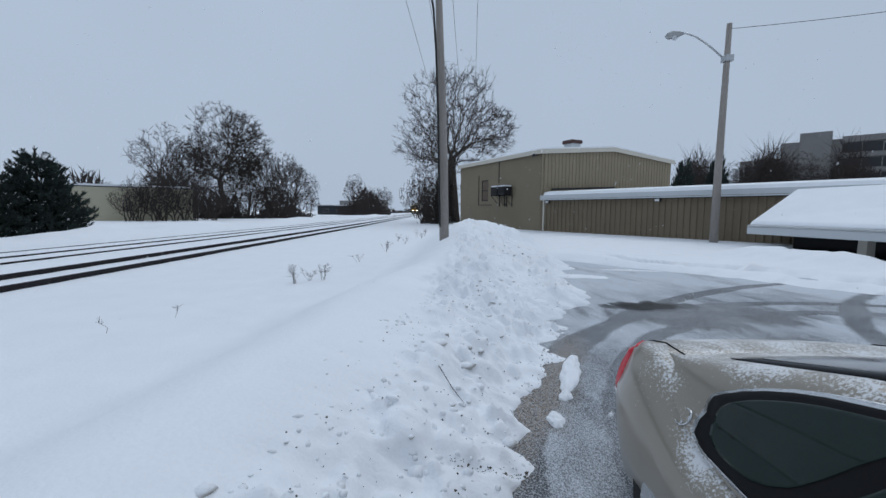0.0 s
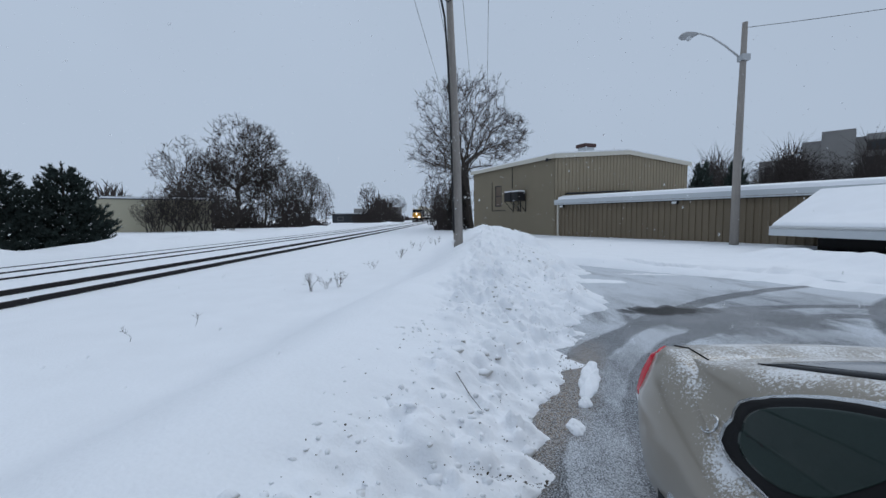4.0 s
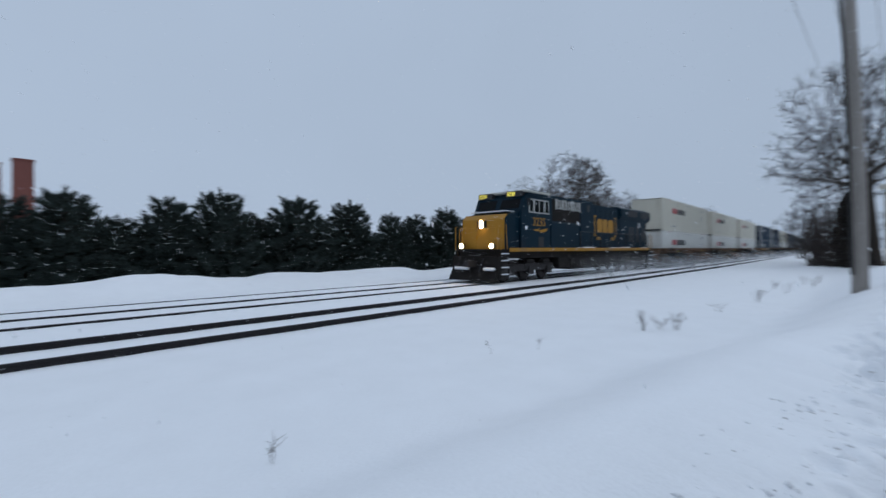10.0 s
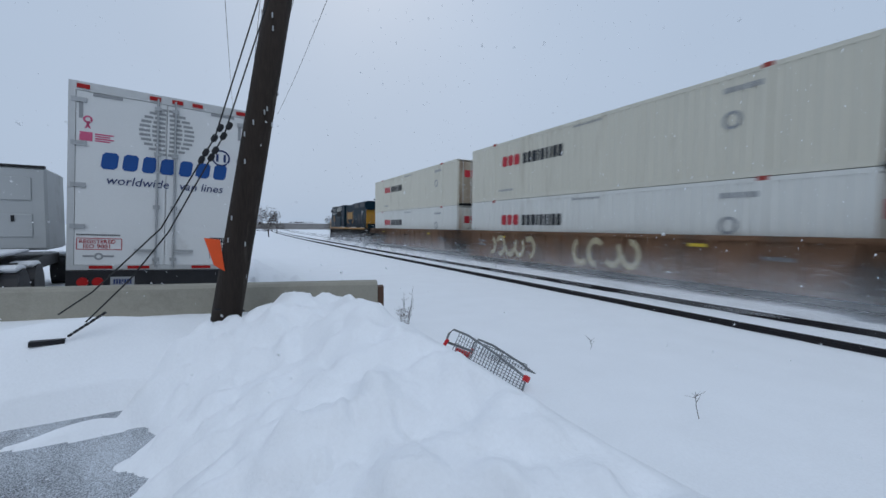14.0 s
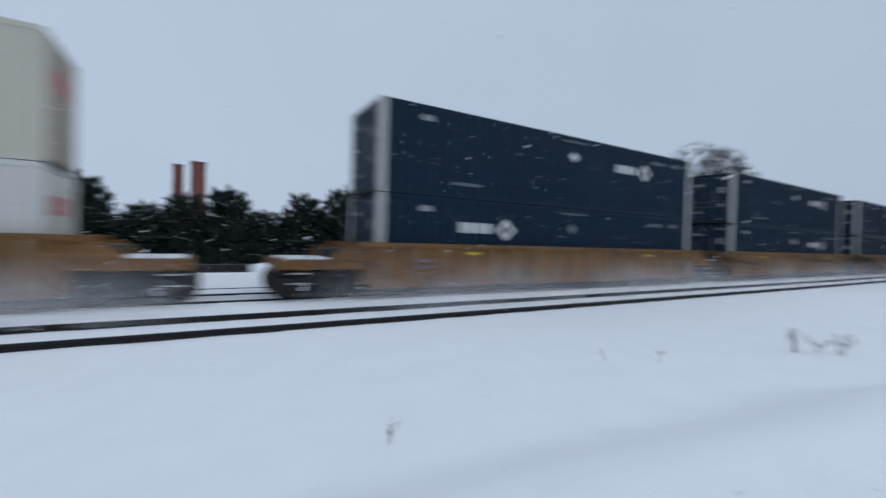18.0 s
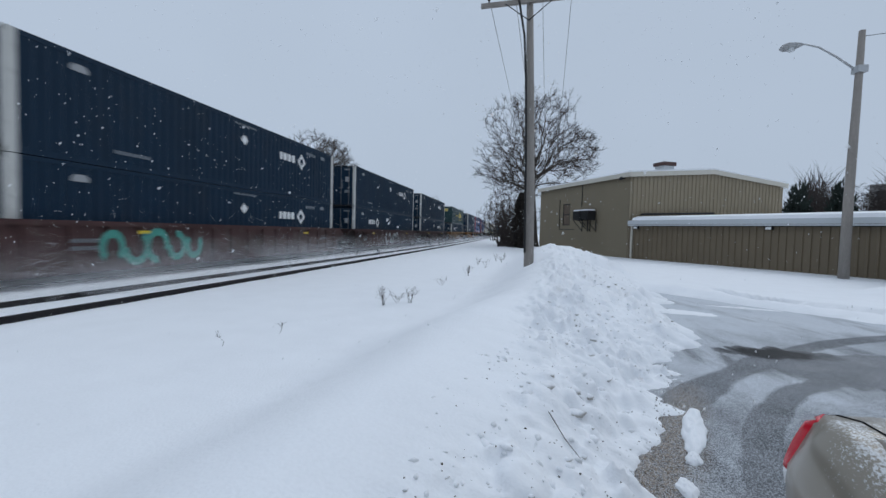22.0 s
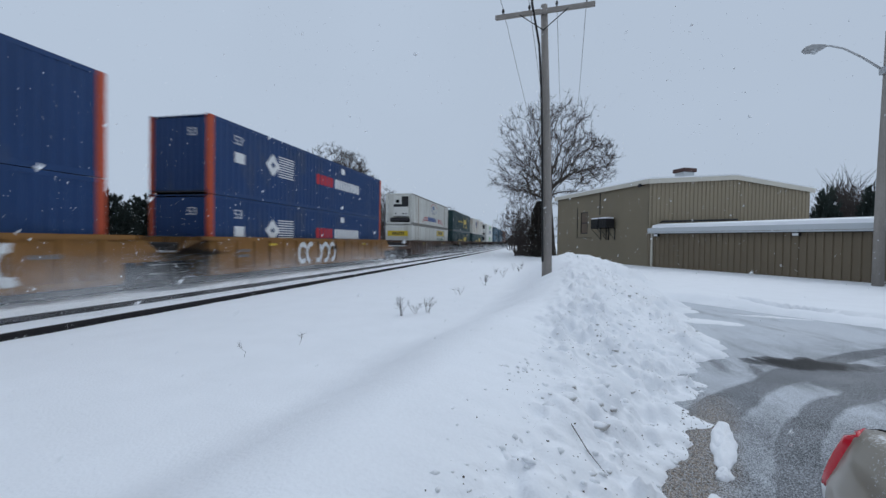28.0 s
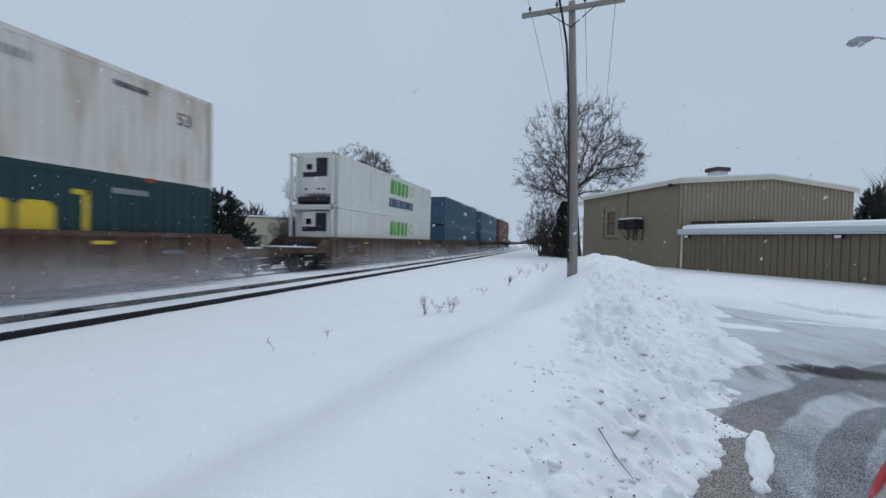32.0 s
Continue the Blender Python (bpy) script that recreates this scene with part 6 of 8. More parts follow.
def plume_mesh(seed, reach, top):
    """A long lumpy hull of drifting powder along one side of a wagon."""
    xs = np.linspace(-11.2, 11.2, 90)
    ks = np.linspace(0, 1, 14)
    X, K = np.meshgrid(xs, ks, indexing="ij")
    lump = fbm(X * 0.7 + 9 * seed, K * 2.0 + seed, 3, 90 + seed)
    ang = K * math.pi / 2
    hh = top * (1 + 0.5 * lump)
    Y = -1.60 - reach * np.cos(ang) ** 0.8 * (1 + 0.6 * lump)
    Z = -0.06 + hh * np.sin(ang)
    n1, n2 = X.shape
    i = (np.arange(n1 - 1)[:, None] * n2 + np.arange(n2 - 1)[None, :]).ravel()
    me = bpy.data.meshes.new("snow_plume")
    me.from_pydata(np.stack([X, Y, Z], 2).reshape(-1, 3).tolist(), [], np.stack([i, i + 1, i + n2 + 1, i + n2], 1).tolist())
    me.polygons.foreach_set("use_smooth", np.ones(len(me.polygons), bool))
    me.materials.append(HAZE)
    return me


SPRAYS = [spray_mesh(i, 3500) for i in range(3)]
PLUMES = [[plume_mesh(i, 0.12, 2.0), plume_mesh(i + 5, 0.9, 1.7), plume_mesh(i + 9, 2.0, 1.3)] for i in range(3)]
for i, u in enumerate([17.0] + [c[0] + CL / 2 for c in CONSIST]):
    for me, nm, lab in ((SPRAYS[i % 3], "snow_spray", "powder snow grains whirled up beside the wheels"), (PLUMES[i % 3][0], "snow_plume", "haze of powder snow along the wagon side"), (PLUMES[i % 3][1], "snow_plume", "low haze of powder snow over the rails"), (PLUMES[i % 3][2], "snow_plume", "thin haze of powder snow drifting off the track")):
        rolling(tagged(new(nm, me), lab, "snow spray", "snow whirled by the train", "stuff"), u + 0.4)

# ---------------------------------------------------------------- trees
def bare_tree(name, seed, height, trunk_r, fork, crown, count, label, m, twig_r=0.012, stems=1, lobes=5, twigs=3, limb=0.52):
    """A leafless tree: buds are strewn through a lobed crown (width, centre and half height as shares of the
    height), then joined to the trunk one by one along the cheapest way, and the wood thickens towards the root."""
    rs = np.random.RandomState(seed)
    rx, cz, rz = (c * height for c in crown)
    # a crown of overlapping lobes, fuller near its skin
    lobe = []
    for i in range(lobes):
        a = i * math.tau / lobes + rs.uniform(-0.5, 0.5)
        lobe.append((math.cos(a) * rx * rs.uniform(0.36, 0.70), math.sin(a) * rx * rs.uniform(0.36, 0.70), cz + rz * rs.uniform(-0.72, 0.42), rs.uniform(0.32, 0.52)))
    lobe.append((rs.uniform(-0.1, 0.1) * rx, rs.uniform(-0.1, 0.1) * rx, cz + rz * 0.36, 0.60))
    pts = []
    while len(pts) < count:
        x, y, z, k = lobe[rs.randint(len(lobe))]
        d = rs.normal(size=3)
        d *= rs.uniform(0.25, 1.0) ** 0.45 / np.linalg.norm(d)
        pts.append((x + d[0] * rx * k, y + d[1] * rx * k, max(z + d[2] * rz * k * 1.05, fork * 0.8)))
    pts = np.array(pts)
    nodes, parents, path = [], [], []
    for q in range(stems):
        a, out = q * math.tau / stems + 0.4, (0.0 if stems == 1 else 0.07 * height)
        base = (math.cos(a) * out * 0.3, math.sin(a) * out * 0.3, -0.3)
        top = (math.cos(a) * out + rs.normal() * 0.02 * height, math.sin(a) * out + rs.normal() * 0.02 * height, fork)
        for i in range(5):
            t = i / 4
            nodes.append([base[c] + (top[c] - base[c]) * t for c in range(3)])
            parents.append(len(nodes) - 2 if i else -1)
            path.append(0.0 if not i else path[-1] + fork / 4)
    ends = [5 * q + 4 for q in range(stems)]
    best = np.full(count, 1e9)
    by = np.zeros(count, int)

    def offer(k):
        c = np.linalg.norm(pts - np.array(nodes[k]), axis=1) + 0.55 * path[k]
        better = c < best
        best[better] = c[better]
        by[better] = k

    for k in ends:
        offer(k)
    todo = np.ones(count, bool)
    for _ in range(count):
        i = int(np.argmin(np.where(todo, best, 1e9)))
        todo[i] = False
        k = int(by[i])
        a, b = np.array(nodes[k]), pts[i]
        mid = (a + b) / 2 + rs.normal(size=3) * 0.03 * np.linalg.norm(b - a) + np.array((0, 0, 0.06 * np.linalg.norm(b - a)))
        for v in (mid, b):
            nodes.append(list(v))
            parents.append(k)
            path.append(path[k] + float(np.linalg.norm(v - np.array(nodes[k]))))
            k = len(nodes) - 1
            offer(k)
    n = len(nodes)
    flow = np.zeros(n)
    kids = np.zeros(n, int)
    for i in range(n - 1, -1, -1):
        if not kids[i]:
            flow[i] = 1.0
        if parents[i] >= 0:
            flow[parents[i]] += flow[i]
            kids[parents[i]] += 1
    rad = np.maximum(trunk_r * (flow / flow[0]) ** limb, twig_r).tolist()
    wood, twig = ([], []), ([], [])

    def stick(store, p, q, r0, r1, sides):
        v, f = store
        d = (q - p).normalized()
        a = d.cross(Vector((0.31, 0.2, 0.93))).normalized()
        b = d.cross(a)
        k = len(v)
        for c, r in ((p, r0), (q, r1)):
            for i in range(sides):
                t = i * math.tau / sides
                v.append(c + r * (math.cos(t) * a + math.sin(t) * b))
        for i in range(sides):
            j = (i + 1) % sides
            f.append((k + i, k + j, k + sides + j, k + sides + i))

    for i in range(n):
        q = Vector(nodes[i])
        if parents[i] >= 0:
            p_ = Vector(nodes[parents[i]])
            thick = rad[i] > twig_r * 2.2
            flare = 1.25 if i % 5 == 1 and i < 5 * stems else 1.0
            stick(wood if thick else twig, p_, q, min(rad[parents[i]], rad[i] * 1.5) * flare, rad[i], 7 if rad[i] > trunk_r * 0.4 else 5 if thick else 3)
        if i >= 5 * stems and rad[i] < twig_r * 2.0:
            d0 = (q - Vector(nodes[parents[i]])).normalized()
            for _ in range(twigs):
                d = (d0 * 0.8 + Vector(rs.normal(size=3).tolist()) * 0.55 + Vector((0, 0, 0.25))).normalized() * height * rs.uniform(0.018, 0.042)
                stick(twig, q, q + d, twig_r * 0.8, twig_r * 0.4, 3)
    ob = thing(name, m, label, "tree", "bare trees")
    from_lists("trunk", wood[0], wood[1], BARK, ob)
    from_lists("crown", twig[0], twig[1], TWIG, ob, "fine bare twigs")
    return ob


def at(azimuth, dist, z=-0.2):
    """A place by its bearing from north, clockwise, and its distance."""
    a = radians(azimuth)
    return Matrix.Translation((math.sin(a) * dist, math.cos(a) * dist, z))


bare_tree("bare_tree", 3, 23.0, 0.46, 7.5, (0.40, 0.64, 0.36), 2200, "tall bare tree with a wide crown beside the railway", at(-24.4, 95), twig_r=0.026, lobes=7, twigs=4)
bare_tree("bare_tree", 8, 21.0, 0.52, 7.6, (0.40, 0.64, 0.385), 1500, "tall bare tree rising behind the workshop", at(4.9, 56), twig_r=0.016, lobes=9, twigs=5, limb=0.55)
tall = bare_tree("bare_tree", 21, 12.0, 0.15, 3.6, (0.27, 0.62, 0.42), 420, "slender bare tree in a thicket", at(-21.0, 92), twig_r=0.018)
low_t = bare_tree("bare_tree", 34, 9.0, 0.10, 1.0, (0.42, 0.54, 0.46), 420, "bushy bare young tree", at(-28.5, 88), twig_r=0.016, stems=4)
far_tree = bare_tree("bare_tree", 17, 22.0, 0.42, 6.0, (0.40, 0.58, 0.43), 650, "broad bare tree in the far treeline", at(-8.6, 150) @ Matrix.Scale(0.66, 4), twig_r=0.036)
side_tree = bare_tree("bare_tree", 41, 17.5, 0.30, 5.0, (0.36, 0.62, 0.38), 800, "bare tree with a fan of fine branches", at(-30.2, 93), twig_r=0.022)
copy_thing(side_tree, at(-19.6, 97) @ Matrix.Rotation(2.1, 4, "Z") @ Matrix.Scale(0.80, 4))
copy_thing(side_tree, at(-16.6, 99) @ Matrix.Rotation(4.0, 4, "Z") @ Matrix.Scale(0.74, 4))
rng = random.Random(5)
for az, d, h, src in ((-33.8, 69, 0.62, low_t), (-29.4, 69, 0.8, low_t), (-28.4, 72, 0.95, low_t), (-27.4, 70, 0.8, low_t), (-26.4, 74, 0.9, low_t), (-25.4, 72, 0.75, low_t), (-33.2, 72, 0.7, low_t), (-31.0, 73, 0.9, low_t), (-32.6, 70, 0.78, low_t), (-31.4, 68, 0.74, low_t), (-30.4, 70, 0.84, low_t), (-31.5, 84, 0.85, low_t), (-30.2, 80, 0.62, low_t), (-27.0, 90, 1.15, tall), (-26.2, 84, 0.8, low_t), (-22.8, 96, 1.1, tall), (-19.8, 98, 1.25, tall), (-18.6, 92, 1.05, tall), (-17.4, 100, 1.2, tall), (-16.4, 96, 1.0, tall), (-15.3, 104, 0.95, low_t), (-14.5, 110, 0.9, tall),
                      (-20.6, 88, 0.55, low_t), (-18.0, 90, 0.5, low_t), (-23.8, 86, 0.6, low_t), (-33.0, 82, 0.55, low_t), (-29.4, 86, 0.9, low_t), (-28.0, 82, 0.8, low_t), (-25.4, 82, 0.7, low_t), (-24.6, 88, 0.9, low_t), (-22.2, 84, 0.7, low_t), (-21.4, 90, 0.85, low_t), (-19.2, 86, 0.65, low_t), (-17.0, 94, 0.7, low_t), (-27.6, 98, 1.35, tall), (-28.8, 96, 1.15, tall), (-21.8, 100, 1.35, tall), (3.2, 50, 0.45, low_t), (2.8, 58, 0.8, low_t), (0.4, 66, 1.0, low_t), (1.2, 60, 0.8, low_t), (2.4, 54, 0.7, low_t), (1.0, 72, 1.1, tall), (-0.6, 90, 1.0, low_t)):
    copy_thing(src, at(az, d) @ Matrix.Rotation(rng.uniform(0, 6.3), 4, "Z") @ Matrix.Scale(h, 4))
for az, d, h in ((-7.2, 158, 0.74), (-6.0, 150, 0.70), (-5.0, 165, 0.76), (-163.6, 170, 0.42), (-171.0, 75, 0.36), (-172.6, 95, 0.45), (-170.0, 110, 0.4), (-158.5, 260, 0.4)):
    copy_thing(far_tree, at(az, d) @ Matrix.Rotation(rng.uniform(0, 6.3), 4, "Z") @ Matrix.Scale(h, 4))
for az, d, h in ((33.5, 78, 0.50), (34.4, 76, 0.56), (35.3, 80, 0.54), (37.6, 80, 0.56), (39.2, 82, 0.62), (41.0, 84, 0.66), (42.8, 82, 0.62), (44.6, 84, 0.60), (46.8, 86, 0.56)):
    copy_thing(side_tree, at(az, d) @ Matrix.Rotation(rng.uniform(0, 6.3), 4, "Z") @ Matrix.Diagonal((h * 1.15, h * 1.15, h, 1)))


def conifer(seed, height, m, label):
    """A pine: whorls of boughs that turn up at the tips, every shoot a dense brush of needles."""
    rs = np.random.RandomState(seed)
    ob = thing("pine_tree", m, label, "pine tree", "row of pines")
    part("trunk", tube(bmesh.new(), [(0, 0, -0.2), (0, 0, height * 0.5), (0, 0, height * 0.97)], [0.13, 0.08, 0.02], 7), BARK, ob)
    bough, bf, leaf, lf, shoots = [], [], [], [], []

    def shoot(c, d, size):
        """One upright brush of needles round a twig end."""
        c, d = np.array(c), np.array(d) / np.linalg.norm(d)
        shoots.append(c + d * size * 0.6)
        k = 22
        g = rs.normal(size=(k, 3))
        g = g * 0.62 + d[None] * rs.uniform(0.5, 1.5, (k, 1))
        g /= np.linalg.norm(g, axis=1)[:, None]
        root = c[None] + d[None] * rs.uniform(-0.35, 0.55, (k, 1)) * size
        tip = root + g * size * rs.uniform(0.45, 0.75, (k, 1))
        w = np.cross(g, rs.normal(size=(k, 3)))
        w = w / np.linalg.norm(w, axis=1)[:, None] * size * 0.10
        l0 = len(leaf)
        leaf.extend(np.stack([root - w, root + w, tip], 1).reshape(-1, 3).tolist())
        lf.extend([(l0 + 3 * i, l0 + 3 * i + 1, l0 + 3 * i + 2) for i in range(k)])

    z = 0.03 * height
    shoot((0, 0, height * 0.88), (0, 0, 1), 0.40)
    while z < height * 0.86:
        k = z / height
        # broad low down, rounded shoulders, blunt top
        reach = height * 0.43 * (1 - k / 0.9) ** 0.62 + 0.10
        n = max(4, int(12 * (1 - 0.6 * k)))
        turn = rs.uniform(0, math.tau)
        for i in range(n):
            a = turn + i * math.tau / n + rs.normal() * 0.2
            L = reach * rs.uniform(0.72, 1.12)
            rise = L * rs.uniform(0.02, 0.22) + 0.05 * height * k
            pts = [Vector((math.cos(a) * L * u, math.sin(a) * L * u, z + rise * u ** 2.0 - 0.04 * L * u)) for u in (0, 0.35, 0.7, 1.0)]
            side = Vector((-math.sin(a), math.cos(a), 0))
            for p, q in zip(pts, pts[1:]):
                b0 = len(bough)
                bough.extend([p - side * 0.018, p + side * 0.018, q + side * 0.012, q - side * 0.012])
                bf.append((b0, b0 + 1, b0 + 2, b0 + 3))
            m_ = max(5, int(L * 9.0))
            for j in range(m_):
                u = 1.0 - 0.80 * (j / m_) ** 1.1
                spread = L * 0.30 * (1.05 - u) + 0.10
                c = pts[0].lerp(pts[3], u) + side * rs.normal() * spread
                c.z = z + rise * u ** 2.0 + rs.normal() * 0.10 - 0.03
                shoot(c, (math.cos(a) * 0.55, math.sin(a) * 0.55, rs.uniform(0.5, 1.1)), rs.uniform(0.26, 0.40))
        z += height * 0.056
    tagged(from_lists("bough", bough, bf, BARK, ob), kind="stuff")
    from_lists("crown", leaf, lf, PINE, ob, "dark green needles flecked with snow, greyed for haze")
    # flecks of snow caught on the boughs
    sv, sf = [], []
    for _ in range(70):
        c = Vector(shoots[rs.randint(len(shoots))].tolist())
        s0 = len(sv)
        for i in range(4):
            t = i * math.tau / 4 + rs.random_sample()
            sv.append(c + Vector((math.cos(t) * rs.uniform(0.02, 0.09), math.sin(t) * rs.uniform(0.02, 0.09), 0)))
        sv.append(c + Vector((0, 0, 0.035)))
        sf += [(s0 + i, s0 + (i + 1) % 4, s0 + 4) for i in range(4)]
    tagged(from_lists("snow_flecks", sv, sf, SNOW, ob, "flecks of snow on the boughs"), kind="stuff")
    return ob


PINES = [conifer(70 + i, h, Matrix.Translation((0, 0, -50)), "dark shaggy pine beyond the railway, flecked with snow") for i, h in enumerate((5.0, 4.6, 5.4))]
# along the railway, out from it, and height of each tree in the row
ROW = [(25.8, 25.2, 5.6), (22.6, 25.6, 4.7), (19.6, 24.9, 4.7), (16.2, 25.3, 4.8), (12.2, 24.8, 5.1), (9.9, 25.5, 4.6), (7.7, 24.7, 4.7), (5.4, 25.2, 4.5), (3.4, 25.4, 4.1), (1.5, 24.8, 4.2), (-0.4, 25.2, 4.1),
       (-2.2, 25.0, 4.2), (-4.6, 25.3, 4.4), (-6.4, 24.8, 4.7), (-8.5, 25.1, 5.1), (-13.6, 25.0, 5.0), (-17.0, 25.2, 4.9), (-20.7, 25.0, 4.9)]
rng = random.Random(12)
for i, (s, l, h) in enumerate(ROW):
    k = h / (5.0, 4.6, 5.4)[i % 3]
    wide = k * rng.uniform(1.0, 1.2)
    m = Matrix.Translation(rail_point(s, l, -0.1)) @ Matrix.Rotation(rng.uniform(0, 6.3), 4, "Z") @ Matrix.Diagonal((wide, wide, k, 1))
    if i < 3:
        PINES[i].matrix_basis = m
    else:
        copy_thing(PINES[i % 3], m)
for az, d, wide, k in ((32.55, 64, 0.9, 1.95), (31.5, 67, 0.9, 1.2), (35.85, 66, 0.9, 2.02), (34.9, 69, 0.9, 1.15)):
    copy_thing(PINES[1], at(az, d) @ Matrix.Diagonal((wide, wide, k, 1)))


def ivy_thicket(m, width, height, label):
    """Dead stems overgrown by a dense dark column of ivy, its outline ragged."""
    rs = np.random.RandomState(91)
    ob = thing("ivy_thicket", m, label, "thicket")
    for i in range(7):
        a = i * math.tau / 7
        x, y = math.cos(a) * width * 0.26, math.sin(a) * width * 0.26
        part("stem", tube(bmesh.new(), [(x * 0.6, y * 0.6, -0.3), (x, y, height * 0.45), (x * 1.5, y * 1.5, height * rs.uniform(0.85, 1.1))], [0.09, 0.06, 0.015], 6), BARK, ob)
    n = 9000
    k = rs.uniform(0, 1, n) ** 0.8
    ang = rs.uniform(0, math.tau, n)
    out = width * 0.5 * (1.0 - 0.55 * k ** 2.2) * (0.80 + 0.28 * np.sin(3 * ang + 5 * k) * np.sin(9 * k + 1)) * rs.uniform(0.15, 1.0, n) ** 0.4
    c = np.stack([np.cos(ang) * out, np.sin(ang) * out, k * height], 1)
    u = rs.normal(size=(n, 3))
    u /= np.linalg.norm(u, axis=1)[:, None]
    w = np.cross(u, rs.normal(size=(n, 3)))
    w /= np.linalg.norm(w, axis=1)[:, None]
    size = rs.uniform(0.05, 0.11, (n, 1))
    verts = np.stack([c - u * size, c + w * size * 0.8, c + u * size, c - w * size * 0.8], 1).reshape(-1, 3)
    from_lists("ivy_leaves", verts.tolist(), [(4 * i, 4 * i + 1, 4 * i + 2, 4 * i + 3) for i in range(n)], IVY, ob, "dense dark ivy leaves")
    return ob


IVY = mat("dark_winter_ivy", (0.020, 0.017, 0.014), 0.8, vary=0.35, scale=1.5, bump=0.0)
ivy_thicket(at(3.2, 50.5), 2.9, 6.6, "dark ivy-grown thicket at the foot of a bare tree")

# ---------------------------------------------------------------- distant buildings
CREAM_WALL = mat("cream_block_wall", (0.43, 0.40, 0.30), 0.8, vary=0.06, scale=0.5, bump=0.1)
# Concrete grey lightened in its base colour to stand for distance haze.
FAR_GREY = mat("weathered_grey_concrete_hazed", (0.22, 0.215, 0.21), 0.85, vary=0.12, scale=0.4)
FAR_DARK = mat("dark_far_glass", (0.03, 0.034, 0.04), 0.3, vary=0.1)


def house(name, m, w, d, h, wall, label, roof_snow=True, windows=(), parapet=0.3):
    ob = thing(name, m, label, "building")
    part("wall", boxes((0, w, 0, d, -0.5, h)), wall, ob)
    if roof_snow:
        part("roof", boxes((-0.1, w + 0.1, -0.1, d + 0.1, h, h + 0.12)), FAR_DARK, ob)
        part("roof_snow", boxes((0.2, w - 0.2, 0.2, d - 0.2, h + 0.12, h + 0.4)), SNOW, ob)
    for x0, x1, z0, z1 in windows:
        wn_ = part("window", boxes((x0 - 0.1, x1 + 0.1, -0.05, -0.004, z0 - 0.1, z0), (x0 - 0.1, x1 + 0.1, -0.05, -0.004, z1, z1 + 0.1), (x0 - 0.1, x0, -0.05, -0.004, z0, z1), (x1, x1 + 0.1, -0.05, -0.004, z0, z1)), FAR_GREY, ob)
        part("pane", boxes((x0, x1, -0.03, -0.006, z0, z1)), FAR_DARK, wn_)
    return ob


def facing(azimuth, dist, turn, z=-0.4):
    return at(azimuth, dist, z) @ Matrix.Rotation(radians(turn), 4, "Z")


house("warehouse", facing(-39.2, 74, 34), 15, 14, 4.9, CREAM_WALL, "long cream windowless warehouse across the railway", True)
house("workshop", facing(-13.6, 165, 12), 14, 9, 3.6, FAR_DARK, "dark low workshop with a snowy roof", True, [(2, 4, 1.2, 2.4), (7, 10, 1.2, 2.4)])
house("depot", facing(-10.8, 210, 8), 18, 12, 6.5, FAR_GREY, "grey block depot beside the line")
house("depot", facing(-6.4, 205, 4), 7, 10, 7.2, FAR_GREY, "tall grey block beside the line", False)
office = thing("office_block", facing(41.4, 118, -46, -0.5), "grey concrete office block with bands of dark windows", "building")
part("wall", boxes((0, 34, 0, 16, 0, 17.0)), FAR_GREY, office)
part("stair_tower", boxes((3.0, 8.0, -1.2, 6, 0, 18.6)), FAR_GREY, office)
part("roof_edge", boxes((9.5, 34.3, -0.5, -0.005, 16.2, 17.4)), FAR_GREY, office)
for f in range(5):
    bal = part("window_band", boxes((9.5, 34, -0.12, -0.006, 2.2 + 3.0 * f, 4.0 + 3.0 * f)), FAR_DARK, office)
    for k in range(9):
        part("mullion", boxes((9.5 + 2.9 * k, 9.65 + 2.9 * k, -0.2, -0.125, 2.2 + 3.0 * f, 4.0 + 3.0 * f)), FAR_GREY, bal)
    part("spandrel", boxes((9.5, 34, -0.5, -0.13, 1.2 + 3.0 * f, 2.1 + 3.0 * f)), FAR_GREY, office)
house("office_wing", facing(37.9, 122, -46, -0.5), 12, 14, 14.0, FAR_GREY, "lower grey wing of the office block", False, [(1 + 2.6 * i, 2.6 + 2.6 * i, 2 + 3 * f, 3.6 + 3 * f) for i in range(4) for f in range(4)])
for az, d, h, r in ((-86.1, 250, 38.5, 3.4), (-88.1, 262, 38.0, 2.5)):
    ch = thing("factory_chimney", at(az, d), "tall square red brick factory chimney", "chimney", "factory chimneys")
    bm = bmesh.new()
    prism(bm, [(-r, -r), (r, -r), (r, r), (-r, r)], "z", -1, h)
    for v in bm.verts:
        if v.co.z > 1:
            v.co.x *= 0.9
            v.co.y *= 0.9
    part("stack", bm, BRICK_RED, ch)
    part("cap", boxes((-r, r, -r, r, h, h + 0.8)), BRICK_RED, ch)
# southern yard: tall lamps, sheds and a dark treeline
for az, d, h in ((-148.0, 52, 7.6), (-157.4, 78, 6.9), (-143.5, 105, 7.6), (-140.2, 160, 7.4), (-126.5, 120, 8.6), (-133.0, 175, 9), (-115.0, 190, 9)):
    yl = thing("yard_lamp", at(az, d, -0.3), "slim steel yard lamp with a flat head", "street lamp", "yard lamps")
    part("shaft", tube(bmesh.new(), [(0, 0, 0), (0, 0, h)], [0.09, 0.06], 7), mat("rusty_lamp_shaft", (0.10, 0.06, 0.05), 0.7), yl)
    part("lamp_head", boxes((-0.55, 0.55, -0.25, 0.25, h, h + 0.22)), DARK_METAL, yl)
